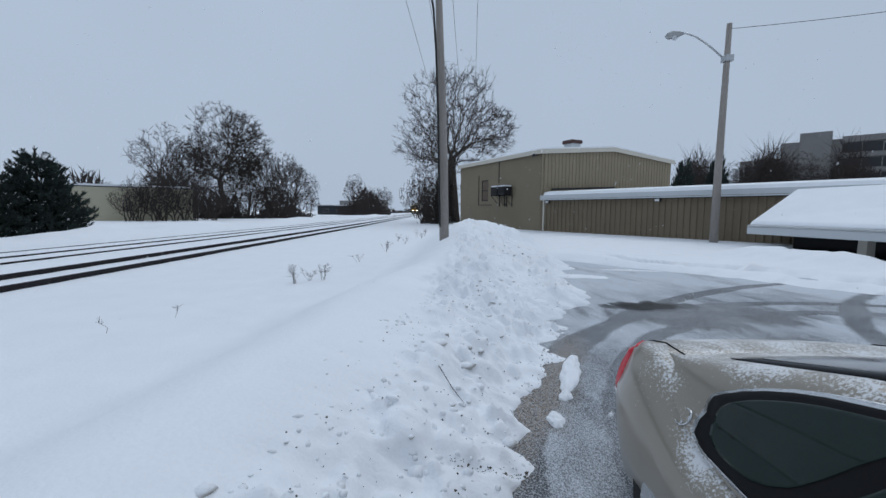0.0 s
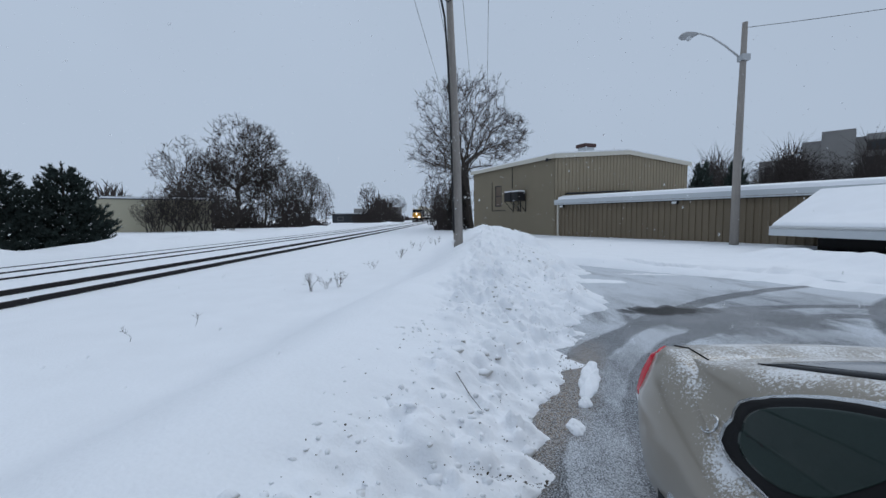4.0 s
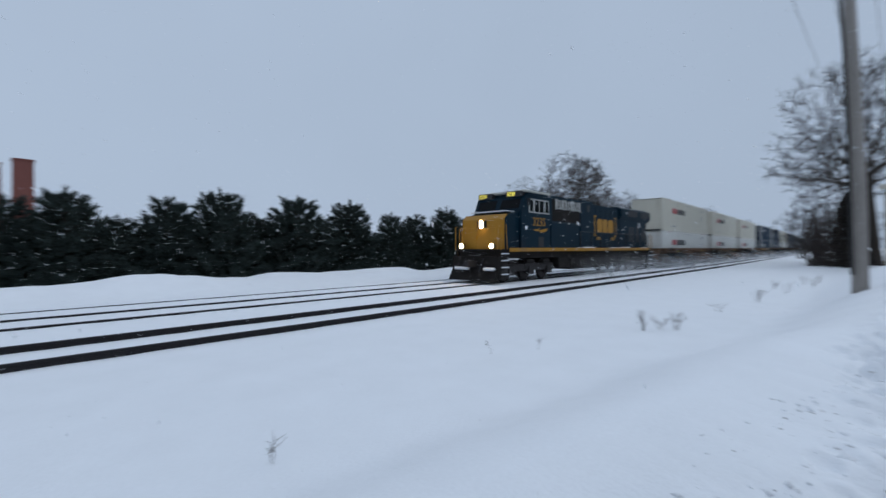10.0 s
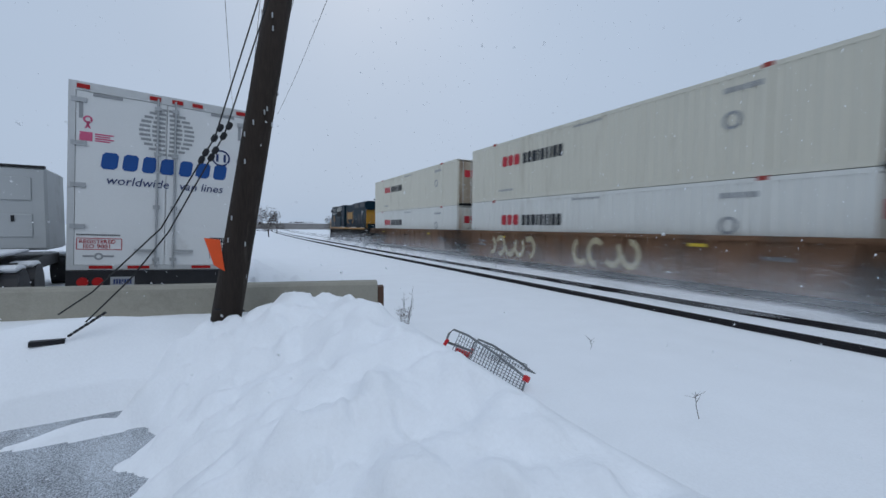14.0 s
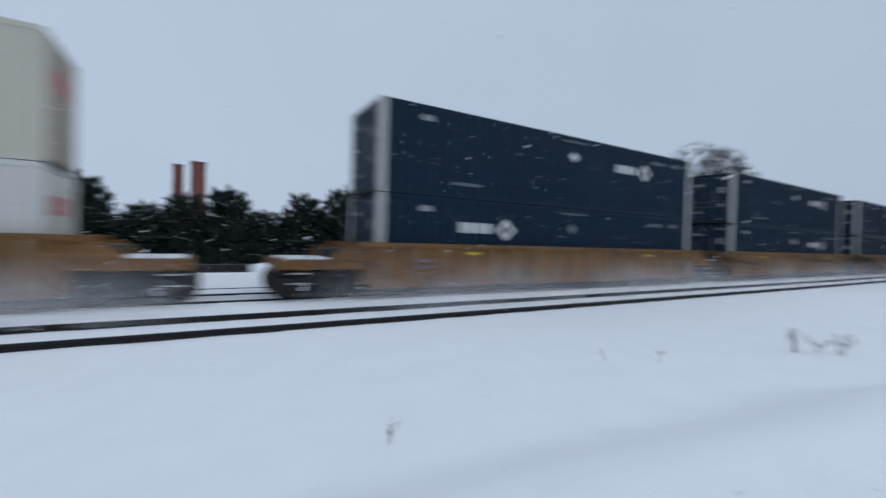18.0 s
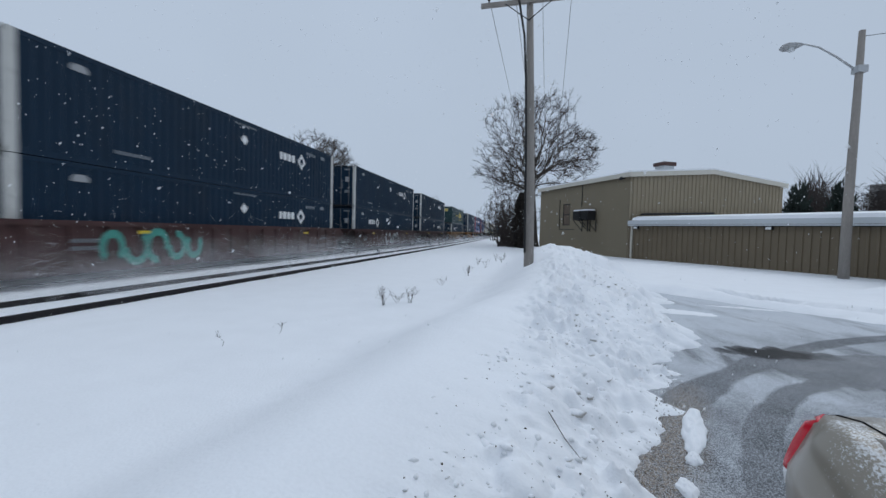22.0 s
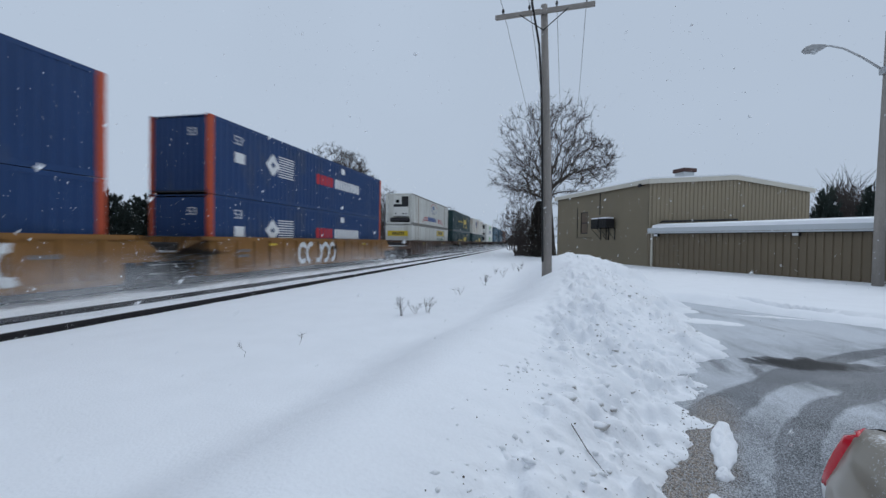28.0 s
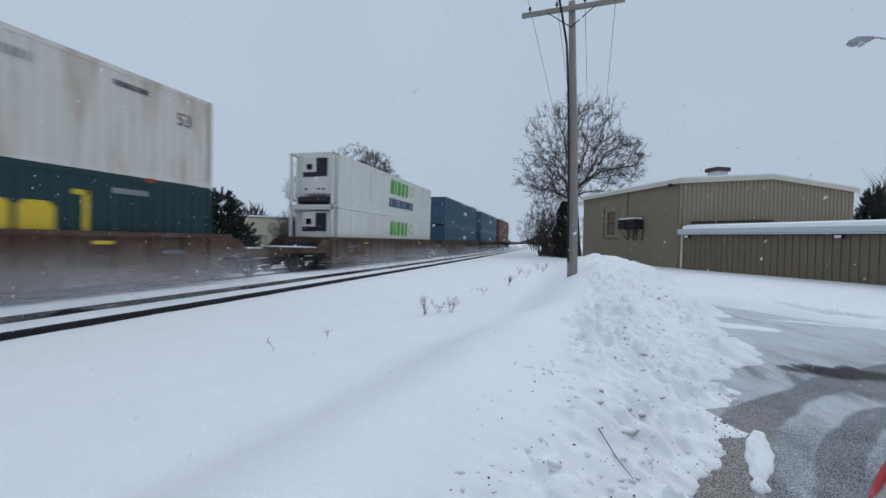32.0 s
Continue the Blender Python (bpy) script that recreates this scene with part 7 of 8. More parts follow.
for az, d, w, h, lab in ((-166.0, 270, 60, 3.4, "long low shed under snow"), (-153.0, 280, 70, 3.2, "long low dark shed under snow"), (-139.0, 300, 80, 3.0, "far low depot under snow"), (-126.0, 330, 90, 3.4, "far low depot under snow"), (-112.0, 340, 80, 3.0, "far pale depot under snow")):
    house("depot_shed", facing(az, d, 180 - az - 180 + 180) @ Matrix.Translation((-w / 2, 0, 0)), w, 12, h, FAR_GREY, lab)


def far_woods(name, az0, az1, dist, h, seed, label, count=16, width=0.0016):
    """A far treeline as many thin upright twigs and clumps."""
    rng = random.Random(seed)
    v, f = [], []
    n = int(abs(az1 - az0) * 14)
    for i in range(n):
        a = radians(az0 + (az1 - az0) * (i + rng.random()) / n)
        d = dist * rng.uniform(0.95, 1.08)
        c = Vector((math.sin(a) * d, math.cos(a) * d, -1.5))
        t = Vector((math.cos(a), -math.sin(a), 0))
        hh = h * rng.uniform(0.55, 1.1) * (0.75 + 0.35 * math.sin(i * 0.07 + seed))
        for _ in range(count):
            p = c + t * rng.gauss(0, dist * 0.006) + Vector((0, 0, hh * rng.uniform(0.0, 0.85)))
            q = p + Vector((0, 0, hh * rng.uniform(0.12, 0.3))) + t * rng.gauss(0, hh * 0.12)
            w = t * dist * width
            k = len(v)
            v.extend([p - w, p + w, q])
            f.append((k, k + 1, k + 2))
    return tagged(from_lists(name, v, f, TWIG), label, "treeline", kind="stuff")


far_woods("far_woods", -38, -27, 150, 13.0, 1, "hazy treeline behind the warehouse")
far_woods("far_woods", -12, 2, 320, 7.5, 2, "low hazy trees up the line")
far_woods("far_woods", -172, -100, 420, 7.0, 3, "low hazy treeline on the horizon")
far_woods("far_woods", -100, -40, 300, 6.0, 5, "hazy trees behind the pines")
far_woods("far_woods", 30, 60, 95, 13.5, 4, "brown scrub behind the low wing", 70, 0.0005)
far_woods("undergrowth", -31, -14.5, 90, 6.0, 8, "dense brown undergrowth beneath the bare trees")
far_woods("undergrowth", 0.3, 3.6, 55, 6.4, 9, "dark brush at the foot of the tall tree")
far_woods("far_woods", -10.6, -4.4, 150, 10.5, 11, "dark clump of bare trees beside the line")

# ---------------------------------------------------------------- near things: south side
def gz(x, y):
    return float(ground_height(np.array([x]), np.array([y]))[0])


wall = thing("concrete_wall", Matrix(), "low weathered concrete wall with a painted scrawl, snow at its foot", "wall", kind="structure")
wa, wb = Vector((-2.55, -6.65, 0.07)), Vector((5.8, -9.45, 0.07))
wd = (wb - wa).normalized()
wm = frame_of(wa, wd)
bm = bmesh.new()
prism(bm, [(-0.11, -0.2), (0.26, -0.2), (0.24, 0.82), (0.2, 0.86), (-0.05, 0.86), (-0.09, 0.82)], "x", 0, 9.0)
ob = part("wall_body", bm, CONCRETE, wall)
wall.matrix_basis = wm
part("end_block", boxes((-0.10, -0.004, -0.02, 0.2, 0.3, 0.78)), mat("rusty_end_plate", (0.09, 0.05, 0.035), 0.8), wall)
bm = bmesh.new()
for i, (cx, cz, r) in enumerate(((0.42, 0.69, 0.045), (0.52, 0.70, 0.05), (0.63, 0.70, 0.045), (0.72, 0.71, 0.05))):
    for q in ring(cx, cz, r * 0.45, r, 10):
        prism(bm, list(q), "y", -0.116, -0.113)
part("scrawl", bm, INK["white"], wall, "looping white scrawl")

TRAILER_WHITE = mat("white_trailer_door", (0.66, 0.67, 0.67), 0.45, vary=0.04, scale=1.2, bump=0.04, dirt=(0.42, 0.41, 0.39), dirt_amount=0.1)
RED_LENS = mat("red_reflector", (0.36, 0.012, 0.012), 0.35, vary=0.05)
trailer = thing("box_trailer", Matrix.Translation((1.74, -9.06, -0.08)) @ Matrix(((-1, 0.027, 0, 0), (-0.027, -1, 0, 0), (0, 0, 1, 0), (0, 0, 0, 1))) @ pose(0, 0, 0, 0, 2.28, 0), "white removal trailer seen from its rear doors", "trailer")
TW, TF, TT = 2.58, 1.20, 4.12
part("body", boxes((0.03, TW - 0.03, 0.06, 13.6, TF, TT)), TRAILER_WHITE, trailer)
part("rear_frame", boxes((0, 0.09, 0, 0.06, TF - 0.05, TT + 0.02), (TW - 0.09, TW, 0, 0.06, TF - 0.05, TT + 0.02), (0.09, TW - 0.09, 0, 0.06, TT - 0.12, TT + 0.02), (0.09, TW - 0.09, 0, 0.06, TF - 0.05, TF + 0.03)), mat("brushed_frame", (0.55, 0.56, 0.56), 0.4, metal=0.4, vary=0.06), trailer)
for x0, x1, tag in ((0.095, TW / 2 - 0.006, "a"), (TW / 2 + 0.006, TW - 0.095, "b")):
    door = part("door", boxes((x0, x1, 0.01, 0.05, TF + 0.035, TT - 0.125)), TRAILER_WHITE, trailer)
    rx = x1 - 0.12 if tag == "a" else x0 + 0.12
    rod = part("lock_rod", tube(bmesh.new(), [(rx, -0.02, TF + 0.0), (rx, -0.02, TT - 0.05)], 0.017, 7), GALV, door)
    for z in (TF + 0.1, TF + 1.0, TF + 1.9, TT - 0.25):
        part("rod_keeper", boxes((rx - 0.05, rx + 0.05, -0.035, 0.009, z, z + 0.06)), GALV, rod)
    part("door_handle", boxes((rx - (0.3 if tag == "a" else 0.0), rx + (0.0 if tag == "a" else 0.3), -0.045, -0.02, TF + 0.26, TF + 0.30)), GALV, rod)
    hx = x0 - 0.06 if tag == "a" else x1 - 0.10
    for z in (TF + 0.62, TF + 1.28, TF + 1.94, TF + 2.62):
        part("hinge", boxes((hx, hx + 0.19, -0.012, 0.009, z, z + 0.07)), GALV, door)
part("bumper", boxes((0.0, TW, -0.04, 0.10, 0.74, TF - 0.06)), DARK_METAL, trailer, "black rear bumper")
part("underframe", boxes((0.1, TW - 0.1, 0.10, 13.0, 0.75, TF - 0.01)), DARK_METAL, trailer)
for x in (0.21, 0.40):
    part("tail_lamp", tube(bmesh.new(), [(x, -0.042, 0.96), (x, -0.06, 0.96)], 0.075, 14), RED_LENS, trailer)
part("licence_plate", boxes((0.56, 0.88, -0.05, -0.042, 0.89, 1.04)), INK["grey"], trailer, "plain pale plate")
for i in range(7):
    glyphs("plate_mark", "navy", -0.054, [(0.60 + 0.036 * i, 0.625 + 0.036 * i, 0.92, 1.0)], trailer, "plain dark bar")
for x in (0.10, 1.04, 1.36, 1.66, 2.36):
    part("marker_lamp", boxes((x, x + 0.16, -0.015, -0.002, TT - 0.085, TT - 0.02)), RED_LENS, trailer)
for x in (0.28, 0.78, 1.70, 2.20):
    part("reflector_strip", boxes((x, x + 0.3, -0.01, -0.002, TF - 0.03, TF + 0.02)), RED_LENS, trailer)
for x0, x1, z0, z1 in ((0.30, 0.68, TT - 0.18, TT - 0.13), (0.13, 0.18, TT - 0.55, TT - 0.25), (1.95, 2.33, TT - 0.18, TT - 0.13), (2.40, 2.45, TT - 0.55, TT - 0.25)):
    part("reflector_strip", boxes((x0, x1, 0.004, 0.009, z0, z1)), INK["grey"], trailer)
FY = 0.005
glyphs("name_mark", "blue", FY, word(0.40, 2.80, 0.27, (0.85, 0.8, 0.75, 0.85, 0.75, 0.85, 0.8), gap=0.18, lean=0.12), trailer, "slanted blue name blocks")
lettering("line_mark", "worldwide", 0.20, pose(0.47, FY, 2.56, 90), INK["navy"], trailer, shear=0.2)
lettering("line_mark", "van lines", 0.20, pose(1.48, FY, 2.56, 90), INK["navy"], trailer, shear=0.2)
globe = []
for i in range(11):
    z = -0.38 + 0.076 * i
    hw = math.sqrt(max(0.40 ** 2 - z ** 2, 0.004))
    for a, b in ((-1, -0.62), (-0.55, -0.08), (0.08, 0.55), (0.62, 1)):
        globe.append((1.30 + hw * a, 1.30 + hw * b, 3.52 + z - 0.021, 3.52 + z + 0.021))
tagged(glyphs("globe_mark", "grey", FY, globe, trailer, "striped globe emblem"), kind="stuff")
glyphs("round_mark", "navy", FY, ring(2.13, 3.2, 0.12, 0.15, 20) + [(2.05, 2.09, 3.13, 3.27), (2.17, 2.21, 3.13, 3.27)], trailer, "round dark emblem")
glyphs("ribbon_mark", "pink", FY, ring(0.24, 3.56, 0.035, 0.06, 12) + [((0.20, 3.42), (0.225, 3.42), (0.27, 3.52), (0.25, 3.54)), ((0.255, 3.42), (0.28, 3.42), (0.23, 3.54), (0.21, 3.52))] + [(0.14, 0.30, 3.22, 3.36)] + [(0.33, 0.52 + 0.05 * (i % 2), 3.225 + 0.036 * i, 3.245 + 0.036 * i) for i in range(4)], trailer, "pink ribbon emblem")
glyphs("web_mark", "black", FY, [(0.12 + 0.028 * i, 0.138 + 0.028 * i, 1.71, 1.735) for i in range(20)], trailer, "row of tiny dark marks")
glyphs("notice_frame", "red", FY, [(0.12, 0.70, 1.48, 1.49), (0.12, 0.70, 1.66, 1.67), (0.12, 0.13, 1.49, 1.66), (0.69, 0.70, 1.49, 1.66)], trailer, "red outlined notice")
lettering("notice", "REGISTERED", 0.085, pose(0.15, FY, 1.585, 90), INK["red"], trailer)
lettering("notice", "ISO 9001", 0.095, pose(0.20, FY, 1.505, 90), INK["red"], trailer)
glyphs("badge", "grey", FY, ring(0.40, 1.37, 0.03, 0.06, 14) + [(0.2, 0.34, 1.36, 1.39), (0.46, 0.6, 1.36, 1.39)], trailer, "small winged badge")
glyphs("caution_frame", "black", FY, [(1.98, 2.36, 1.64, 1.73), (1.98, 1.985, 1.36, 1.64), (2.355, 2.36, 1.36, 1.64), (1.98, 2.36, 1.355, 1.362)], trailer, "black bordered caution notice")
lettering("caution", "CAUTION", 0.085, pose(1.99, FY - 0.004, 1.655, 90), INK["white"], trailer)
for i, tx in enumerate(("VEHICLE", "MAKES", "WIDE", "TURNS")):
    lettering("caution", tx, 0.08, pose(2.17, FY, 1.565 - 0.066 * i, 90), INK["black"], trailer, align="CENTER")
for x in (0.5, 2.08):
    for y in (2.0, 3.3):
        part("wheel", tube(bmesh.new(), [(x - 0.15, y, 0.5), (x + 0.15, y, 0.5)], 0.5, 18), DARK_METAL, trailer)

# a parked tractor beside it, seen from behind its sleeper
truck = thing("truck_tractor", Matrix.Translation((5.6, -15.2, -0.15)) @ Matrix(((-1, 0.03, 0, 0), (-0.03, -1, 0, 0), (0, 0, 1, 0), (0, 0, 0, 1))), "white truck tractor seen behind its sleeper, snow on the frame", "truck")
# White cab toned to a cool grey: its shade is put into the colour.
CAB_SHADED = mat("shaded_white_cab_paint", (0.40, 0.415, 0.42), 0.45, vary=0.06, scale=1.5, bump=0.05, dirt=(0.24, 0.24, 0.23), dirt_amount=0.2)
part("sleeper", boxes((0, 2.45, 0, 2.2, 1.25, 3.42), bevel=0.06), CAB_SHADED, truck)
part("roof_edge", boxes((0.02, 2.43, -0.03, 0.1, 3.40, 3.46)), DARK_METAL, truck)
for x0, z0 in ((0.25, 2.55), (1.3, 2.55), (0.25, 1.6), (1.3, 1.6)):
    part("pressed_panel", boxes((x0, x0 + 0.85, -0.03, -0.002, z0, z0 + 0.6), bevel=0.012), CAB_SHADED, truck)
for x in (0.75, 1.3, 1.75):
    part("vent", boxes((x, x + 0.07, -0.045, -0.032, 2.0, 2.16)), DARK_METAL, truck)
part("chassis", boxes((0.2, 2.2, -3.2, 3.5, 0.75, 1.05)), DARK_METAL, truck)
part("fifth_wheel", boxes((0.75, 1.75, -2.6, -1.6, 1.05, 1.22), bevel=0.03), DARK_METAL, truck)
part("tank", boxes((-0.1, 0.4, -0.6, 1.4, 0.55, 1.1), bevel=0.08), GALV, truck)
for x in (0.15, 2.25):
    for y in (-2.7, -1.4, 3.0):
        w_ = part("wheel", tube(bmesh.new(), [(x - 0.25, y, 0.5), (x + 0.25, y, 0.5)], 0.5, 18), DARK_METAL, truck)
        part("wheel_snow", boxes((x - 0.24, x + 0.24, y - 0.3, y + 0.3, 0.93, 1.06), bevel=0.05), SILL_SNOW, w_)
part("frame_snow", boxes((0.3, 2.1, -3.0, -0.1, 1.225, 1.30), bevel=0.03), SILL_SNOW, truck)

# the leaning timber pole and its guy wires
LP = Vector((-0.32, -6.5, 0.32))
lean_top = LP + Vector((-1.02, 0.62, 6.6))
lpole = thing("leaning_pole", Matrix.Translation(LP), "dark creosoted timber pole leaning over the snow", "utility pole")
bm = bmesh.new()
tube(bm, [LP * 0, (lean_top - LP) * 0.5, lean_top - LP], [0.185, 0.165, 0.15], 16)
part("shaft", bm, DARK_POLE, lpole, smooth=True)
bm = bmesh.new()
rng = random.Random(4)
for i in range(26):
    t = rng.uniform(0.08, 0.75)
    a = rng.uniform(0, math.tau)
    c = (lean_top - LP) * t + Vector((math.cos(a), math.sin(a), 0)) * 0.175
    box(bm, c.x - 0.008, c.x + 0.008, c.y - 0.008, c.y + 0.008, c.z - 0.03, c.z + 0.03)
tagged(part("staple", bm, GALV, lpole, "rusty staples and nails"), kind="stuff")
part("ground_rod", tube(bmesh.new(), [(-0.25, 0.1, 0.35), (0.1, 0.2, 0.42)], 0.012, 5), DARK_METAL, lpole)
flag = thing("orange_flag", Matrix.Translation(LP), "small bright orange plastic flag on the pole", "flag")
bm = bmesh.new()
vs = [bm.verts.new(p) for p in ((0.10, 0.22, 0.98), (0.20, 0.22, 1.32), (0.17, 0.20, 0.95), (0.03, 0.24, 1.30), (-0.02, 0.22, 0.90), (0.16, 0.235, 1.15))]
bm.faces.new((vs[1], vs[3], vs[4], vs[0]))
ext = bmesh.ops.extrude_face_region(bm, geom=bm.faces[:])
for e in ext["geom"]:
    if isinstance(e, bmesh.types.BMVert):
        e.co += Vector((0.004, 0.012, 0))
bmesh.ops.delete(bm, geom=[v for v in bm.verts if not v.link_faces], context="VERTS")
part("flag_sheet", bm, mat("fluorescent_orange", (0.75, 0.09, 0.02), 0.6, vary=0.08), flag)
GUYS = [[(-1.1, -5.6, 6.2), (-0.73, -5.85, 4.52), (-0.25, -6.1, 2.86), (0.32, -6.3, 1.76), (0.99, -6.42, 1.03), (1.29, -6.45, 0.80)],
        [(-1.2, -5.65, 6.2), (-0.85, -5.9, 4.57), (-0.35, -6.12, 2.90), (0.25, -6.3, 1.71), (0.63, -6.36, 1.17), (1.05, -6.4, 0.70)]]
for pts in GUYS:
    g_ = thing("guy_wire", Matrix(), "thin black guy wire with insulators, slack to the ground", "wire", "guy wires")
    part("wire", tube(bmesh.new(), pts, 0.009, 5), BLACK_CABLE, g_)
    a, b = Vector(pts[2]), Vector(pts[3])
    d = (b - a).normalized()
    for t in (-0.12, 0.02, 0.22, 0.32):
        c = a + d * t
        part("insulator", tube(bmesh.new(), [c - d * 0.05, c - d * 0.03, c + d * 0.03, c + d * 0.05], [0.015, 0.034, 0.034, 0.015], 8), DARK_METAL, g_)
anchor = thing("anchor_rod", Matrix.Translation((1.3, -6.5, gz(1.3, -6.5))), "rusty chain and anchor lying in the snow", "anchor")
part("plate", boxes((-0.05, 0.25, -0.08, 0.02, -0.02, 0.035)), DARK_METAL, anchor)
for i in range(7):
    part("link", tube(bmesh.new(), [(-0.08 - 0.05 * i, 0.02, 0.06 + 0.035 * i), (-0.12 - 0.05 * i, 0.03, 0.09 + 0.035 * i)], 0.016, 6), DARK_METAL, anchor)

# ---------------------------------------------------------------- the shopping trolley
CHROME = mat("dull_chromed_wire", (0.22, 0.23, 0.24), 0.35, metal=0.8, vary=0.15)
PLASTIC_RED = mat("red_plastic", (0.5, 0.02, 0.025), 0.4, vary=0.06)
A, B = Vector((-3.32, -5.32, 0.16)), Vector((-3.48, -3.85, -0.05))
ax = (B - A).normalized()
up = Vector((-0.45, -0.05, 1)).normalized()
yy = up.cross(ax).normalized()
zz = ax.cross(yy)
cart = thing("shopping_trolley", Matrix(((ax.x, yy.x, zz.x, A.x), (ax.y, yy.y, zz.y, A.y), (ax.z, yy.z, zz.z, A.z), (0, 0, 0, 1))), "tipped-over wire shopping trolley half sunk in the snow", "shopping trolley")
for y in (-0.28, 0.28):
    part("frame_tube", tube(bmesh.new(), [(0.02, y, -0.12), (0.0, y, 0.02), (0.06, y, 0.10), (0.35, y, 0.12), (0.9, y, 0.08), (1.45, y, 0.0), (1.47, y, -0.2)], 0.016, 7), CHROME, cart, smooth=True)
part("handle", tube(bmesh.new(), [(0.03, -0.28, -0.10), (0.03, 0.28, -0.10)], 0.018, 8), CHROME, cart)
for y in (-0.28, 0.28):
    part("grip_end", tube(bmesh.new(), [(0.03, y, -0.06), (0.01, y, -0.16)], 0.026, 8), PLASTIC_RED, cart, "red plastic grip end")
part("child_seat", boxes((0.18, 0.34, -0.24, -0.05, -0.18, -0.10), bevel=0.015), PLASTIC_RED, cart, "red plastic seat flap")
for y in (-0.28, 0.28):
    part("corner_bumper", boxes((1.42, 1.49, y - 0.03, y + 0.03, -0.04, 0.03), bevel=0.01), PLASTIC_RED, cart, "red plastic corner")
for y in (-0.285, 0.285):
    bm = bmesh.new()
    for i in range(24):
        x = 0.2 + i * 0.053
        box(bm, x - 0.0035, x + 0.0035, y - 0.0035, y + 0.0035, -0.36 + 0.13 * (x / 1.45), 0.10 - 0.09 * max(0, x - 0.4))
    tagged(part("basket_side", bm, CHROME, cart), kind="stuff")
    bm = bmesh.new()
    for i in range(9):
        z0, z1 = -0.36 + 0.052 * i, -0.23 + 0.03 * i
        tube(bm, [(0.2, y, z0), (1.44, y, z1)], 0.0035, 4, False)
    tagged(part("basket_side", bm, CHROME, cart), kind="stuff")
bm = bmesh.new()
for i in range(11):
    y = -0.28 + 0.056 * i
    tube(bm, [(0.2, y, -0.36), (1.44, y, -0.23)], 0.0035, 4, False)
for i in range(12):
    x = 0.2 + 0.11 * i
    tube(bm, [(x, -0.28, -0.36 + 0.13 * (x / 1.45)), (x, 0.28, -0.36 + 0.13 * (x / 1.45))], 0.0035, 4, False)
tagged(part("basket_floor", bm, CHROME, cart), kind="stuff")
for x in (0.55, 1.0):
    part("basket_hoop", tube(bmesh.new(), [(x, -0.285, -0.3), (x, -0.285, 0.1), (x, 0.285, 0.1), (x, 0.285, -0.3)], 0.008, 5), CHROME, cart)

# ---------------------------------------------------------------- the parked car
def car_paint():
    m = bpy.data.materials.new("beige_metallic_paint_with_sleet")
    m.use_nodes = True
    n, l = m.node_tree.nodes, m.node_tree.links
    b = n["Principled BSDF"]
    tc = n.new("ShaderNodeTexCoord")
    geo = n.new("ShaderNodeNewGeometry")

    def tex(scale, detail, rough=0.5):
        t = n.new("ShaderNodeTexNoise")
        t.inputs["Scale"].default_value, t.inputs["Detail"].default_value, t.inputs["Roughness"].default_value = scale, detail, rough
        l.new(tc.outputs["Object"], t.inputs["Vector"])
        return t.outputs[0]

    def math_node(op, a, c):
        q = n.new("ShaderNodeMath")
        q.operation = op
        for i, v in enumerate((a, c)):
            if isinstance(v, float):
                q.inputs[i].default_value = v
            else:
                l.new(v, q.inputs[i])
        return q.outputs[0]

    sep = n.new("ShaderNodeSeparateXYZ")
    l.new(geo.outputs["Normal"], sep.inputs[0])
    flecks = math_node("ADD", math_node("MULTIPLY", tex(75, 3, 0.7), 0.6), math_node("MULTIPLY", tex(3.2, 4), 0.5))
    lying = math_node("ADD", flecks, math_node("MULTIPLY", sep.outputs["Z"], 0.30))
    r = n.new("ShaderNodeMapRange")
    r.inputs["From Min"].default_value, r.inputs["From Max"].default_value = 0.79, 0.87
    l.new(lying, r.inputs[0])
    mx = n.new("ShaderNodeMix")
    mx.data_type = "RGBA"
    l.new(r.outputs[0], mx.inputs[0])
    mx.inputs[6].default_value = (0.265, 0.235, 0.19, 1)
    mx.inputs[7].default_value = (0.72, 0.73, 0.74, 1)
    l.new(mx.outputs[2], b.inputs["Base Color"])
    rr = n.new("ShaderNodeMapRange")
    rr.inputs["To Min"].default_value, rr.inputs["To Max"].default_value = 0.30, 0.8
    l.new(r.outputs[0], rr.inputs[0])
    l.new(rr.outputs[0], b.inputs["Roughness"])
    b.inputs["Metallic"].default_value = 0.25
    b.inputs["Coat Weight"].default_value = 0.35
    bp = n.new("ShaderNodeBump")
    bp.inputs["Strength"].default_value, bp.inputs["Distance"].default_value = 0.4, 0.004
    l.new(r.outputs[0], bp.inputs["Height"])
    l.new(bp.outputs[0], b.inputs["Normal"])
    return m


PAINT = car_paint()
CHROME_TRIM = mat("chrome_trim", (0.6, 0.61, 0.62), 0.2, metal=0.9, vary=0.08)
TAIL_RED = mat("red_tail_lens", (0.55, 0.015, 0.03), 0.15, vary=0.08, bump=0.0)
TYRE = mat("black_tyre", (0.02, 0.02, 0.02), 0.85, vary=0.2)
# stations from the tail forward: x, half width, deck or hood height, shoulder height
BODY_ST = [(0.0, 0.56, 0.82, 0.63), (0.03, 0.69, 0.915, 0.69), (0.10, 0.785, 0.995, 0.745), (0.22, 0.86, 1.058, 0.795), (0.40, 0.91, 1.10, 0.84), (0.62, 0.925, 1.10, 0.85), (0.85, 0.92, 0.97, 0.79), (1.1, 0.925, 0.85, 0.71), (1.6, 0.93, 0.82, 0.70), (2.4, 0.93, 0.82, 0.70), (3.2, 0.93, 0.88, 0.75), (3.8, 0.92, 0.95, 0.80), (4.4, 0.88, 0.88, 0.76), (4.8, 0.78, 0.74, 0.66), (4.98, 0.55, 0.62, 0.56)]
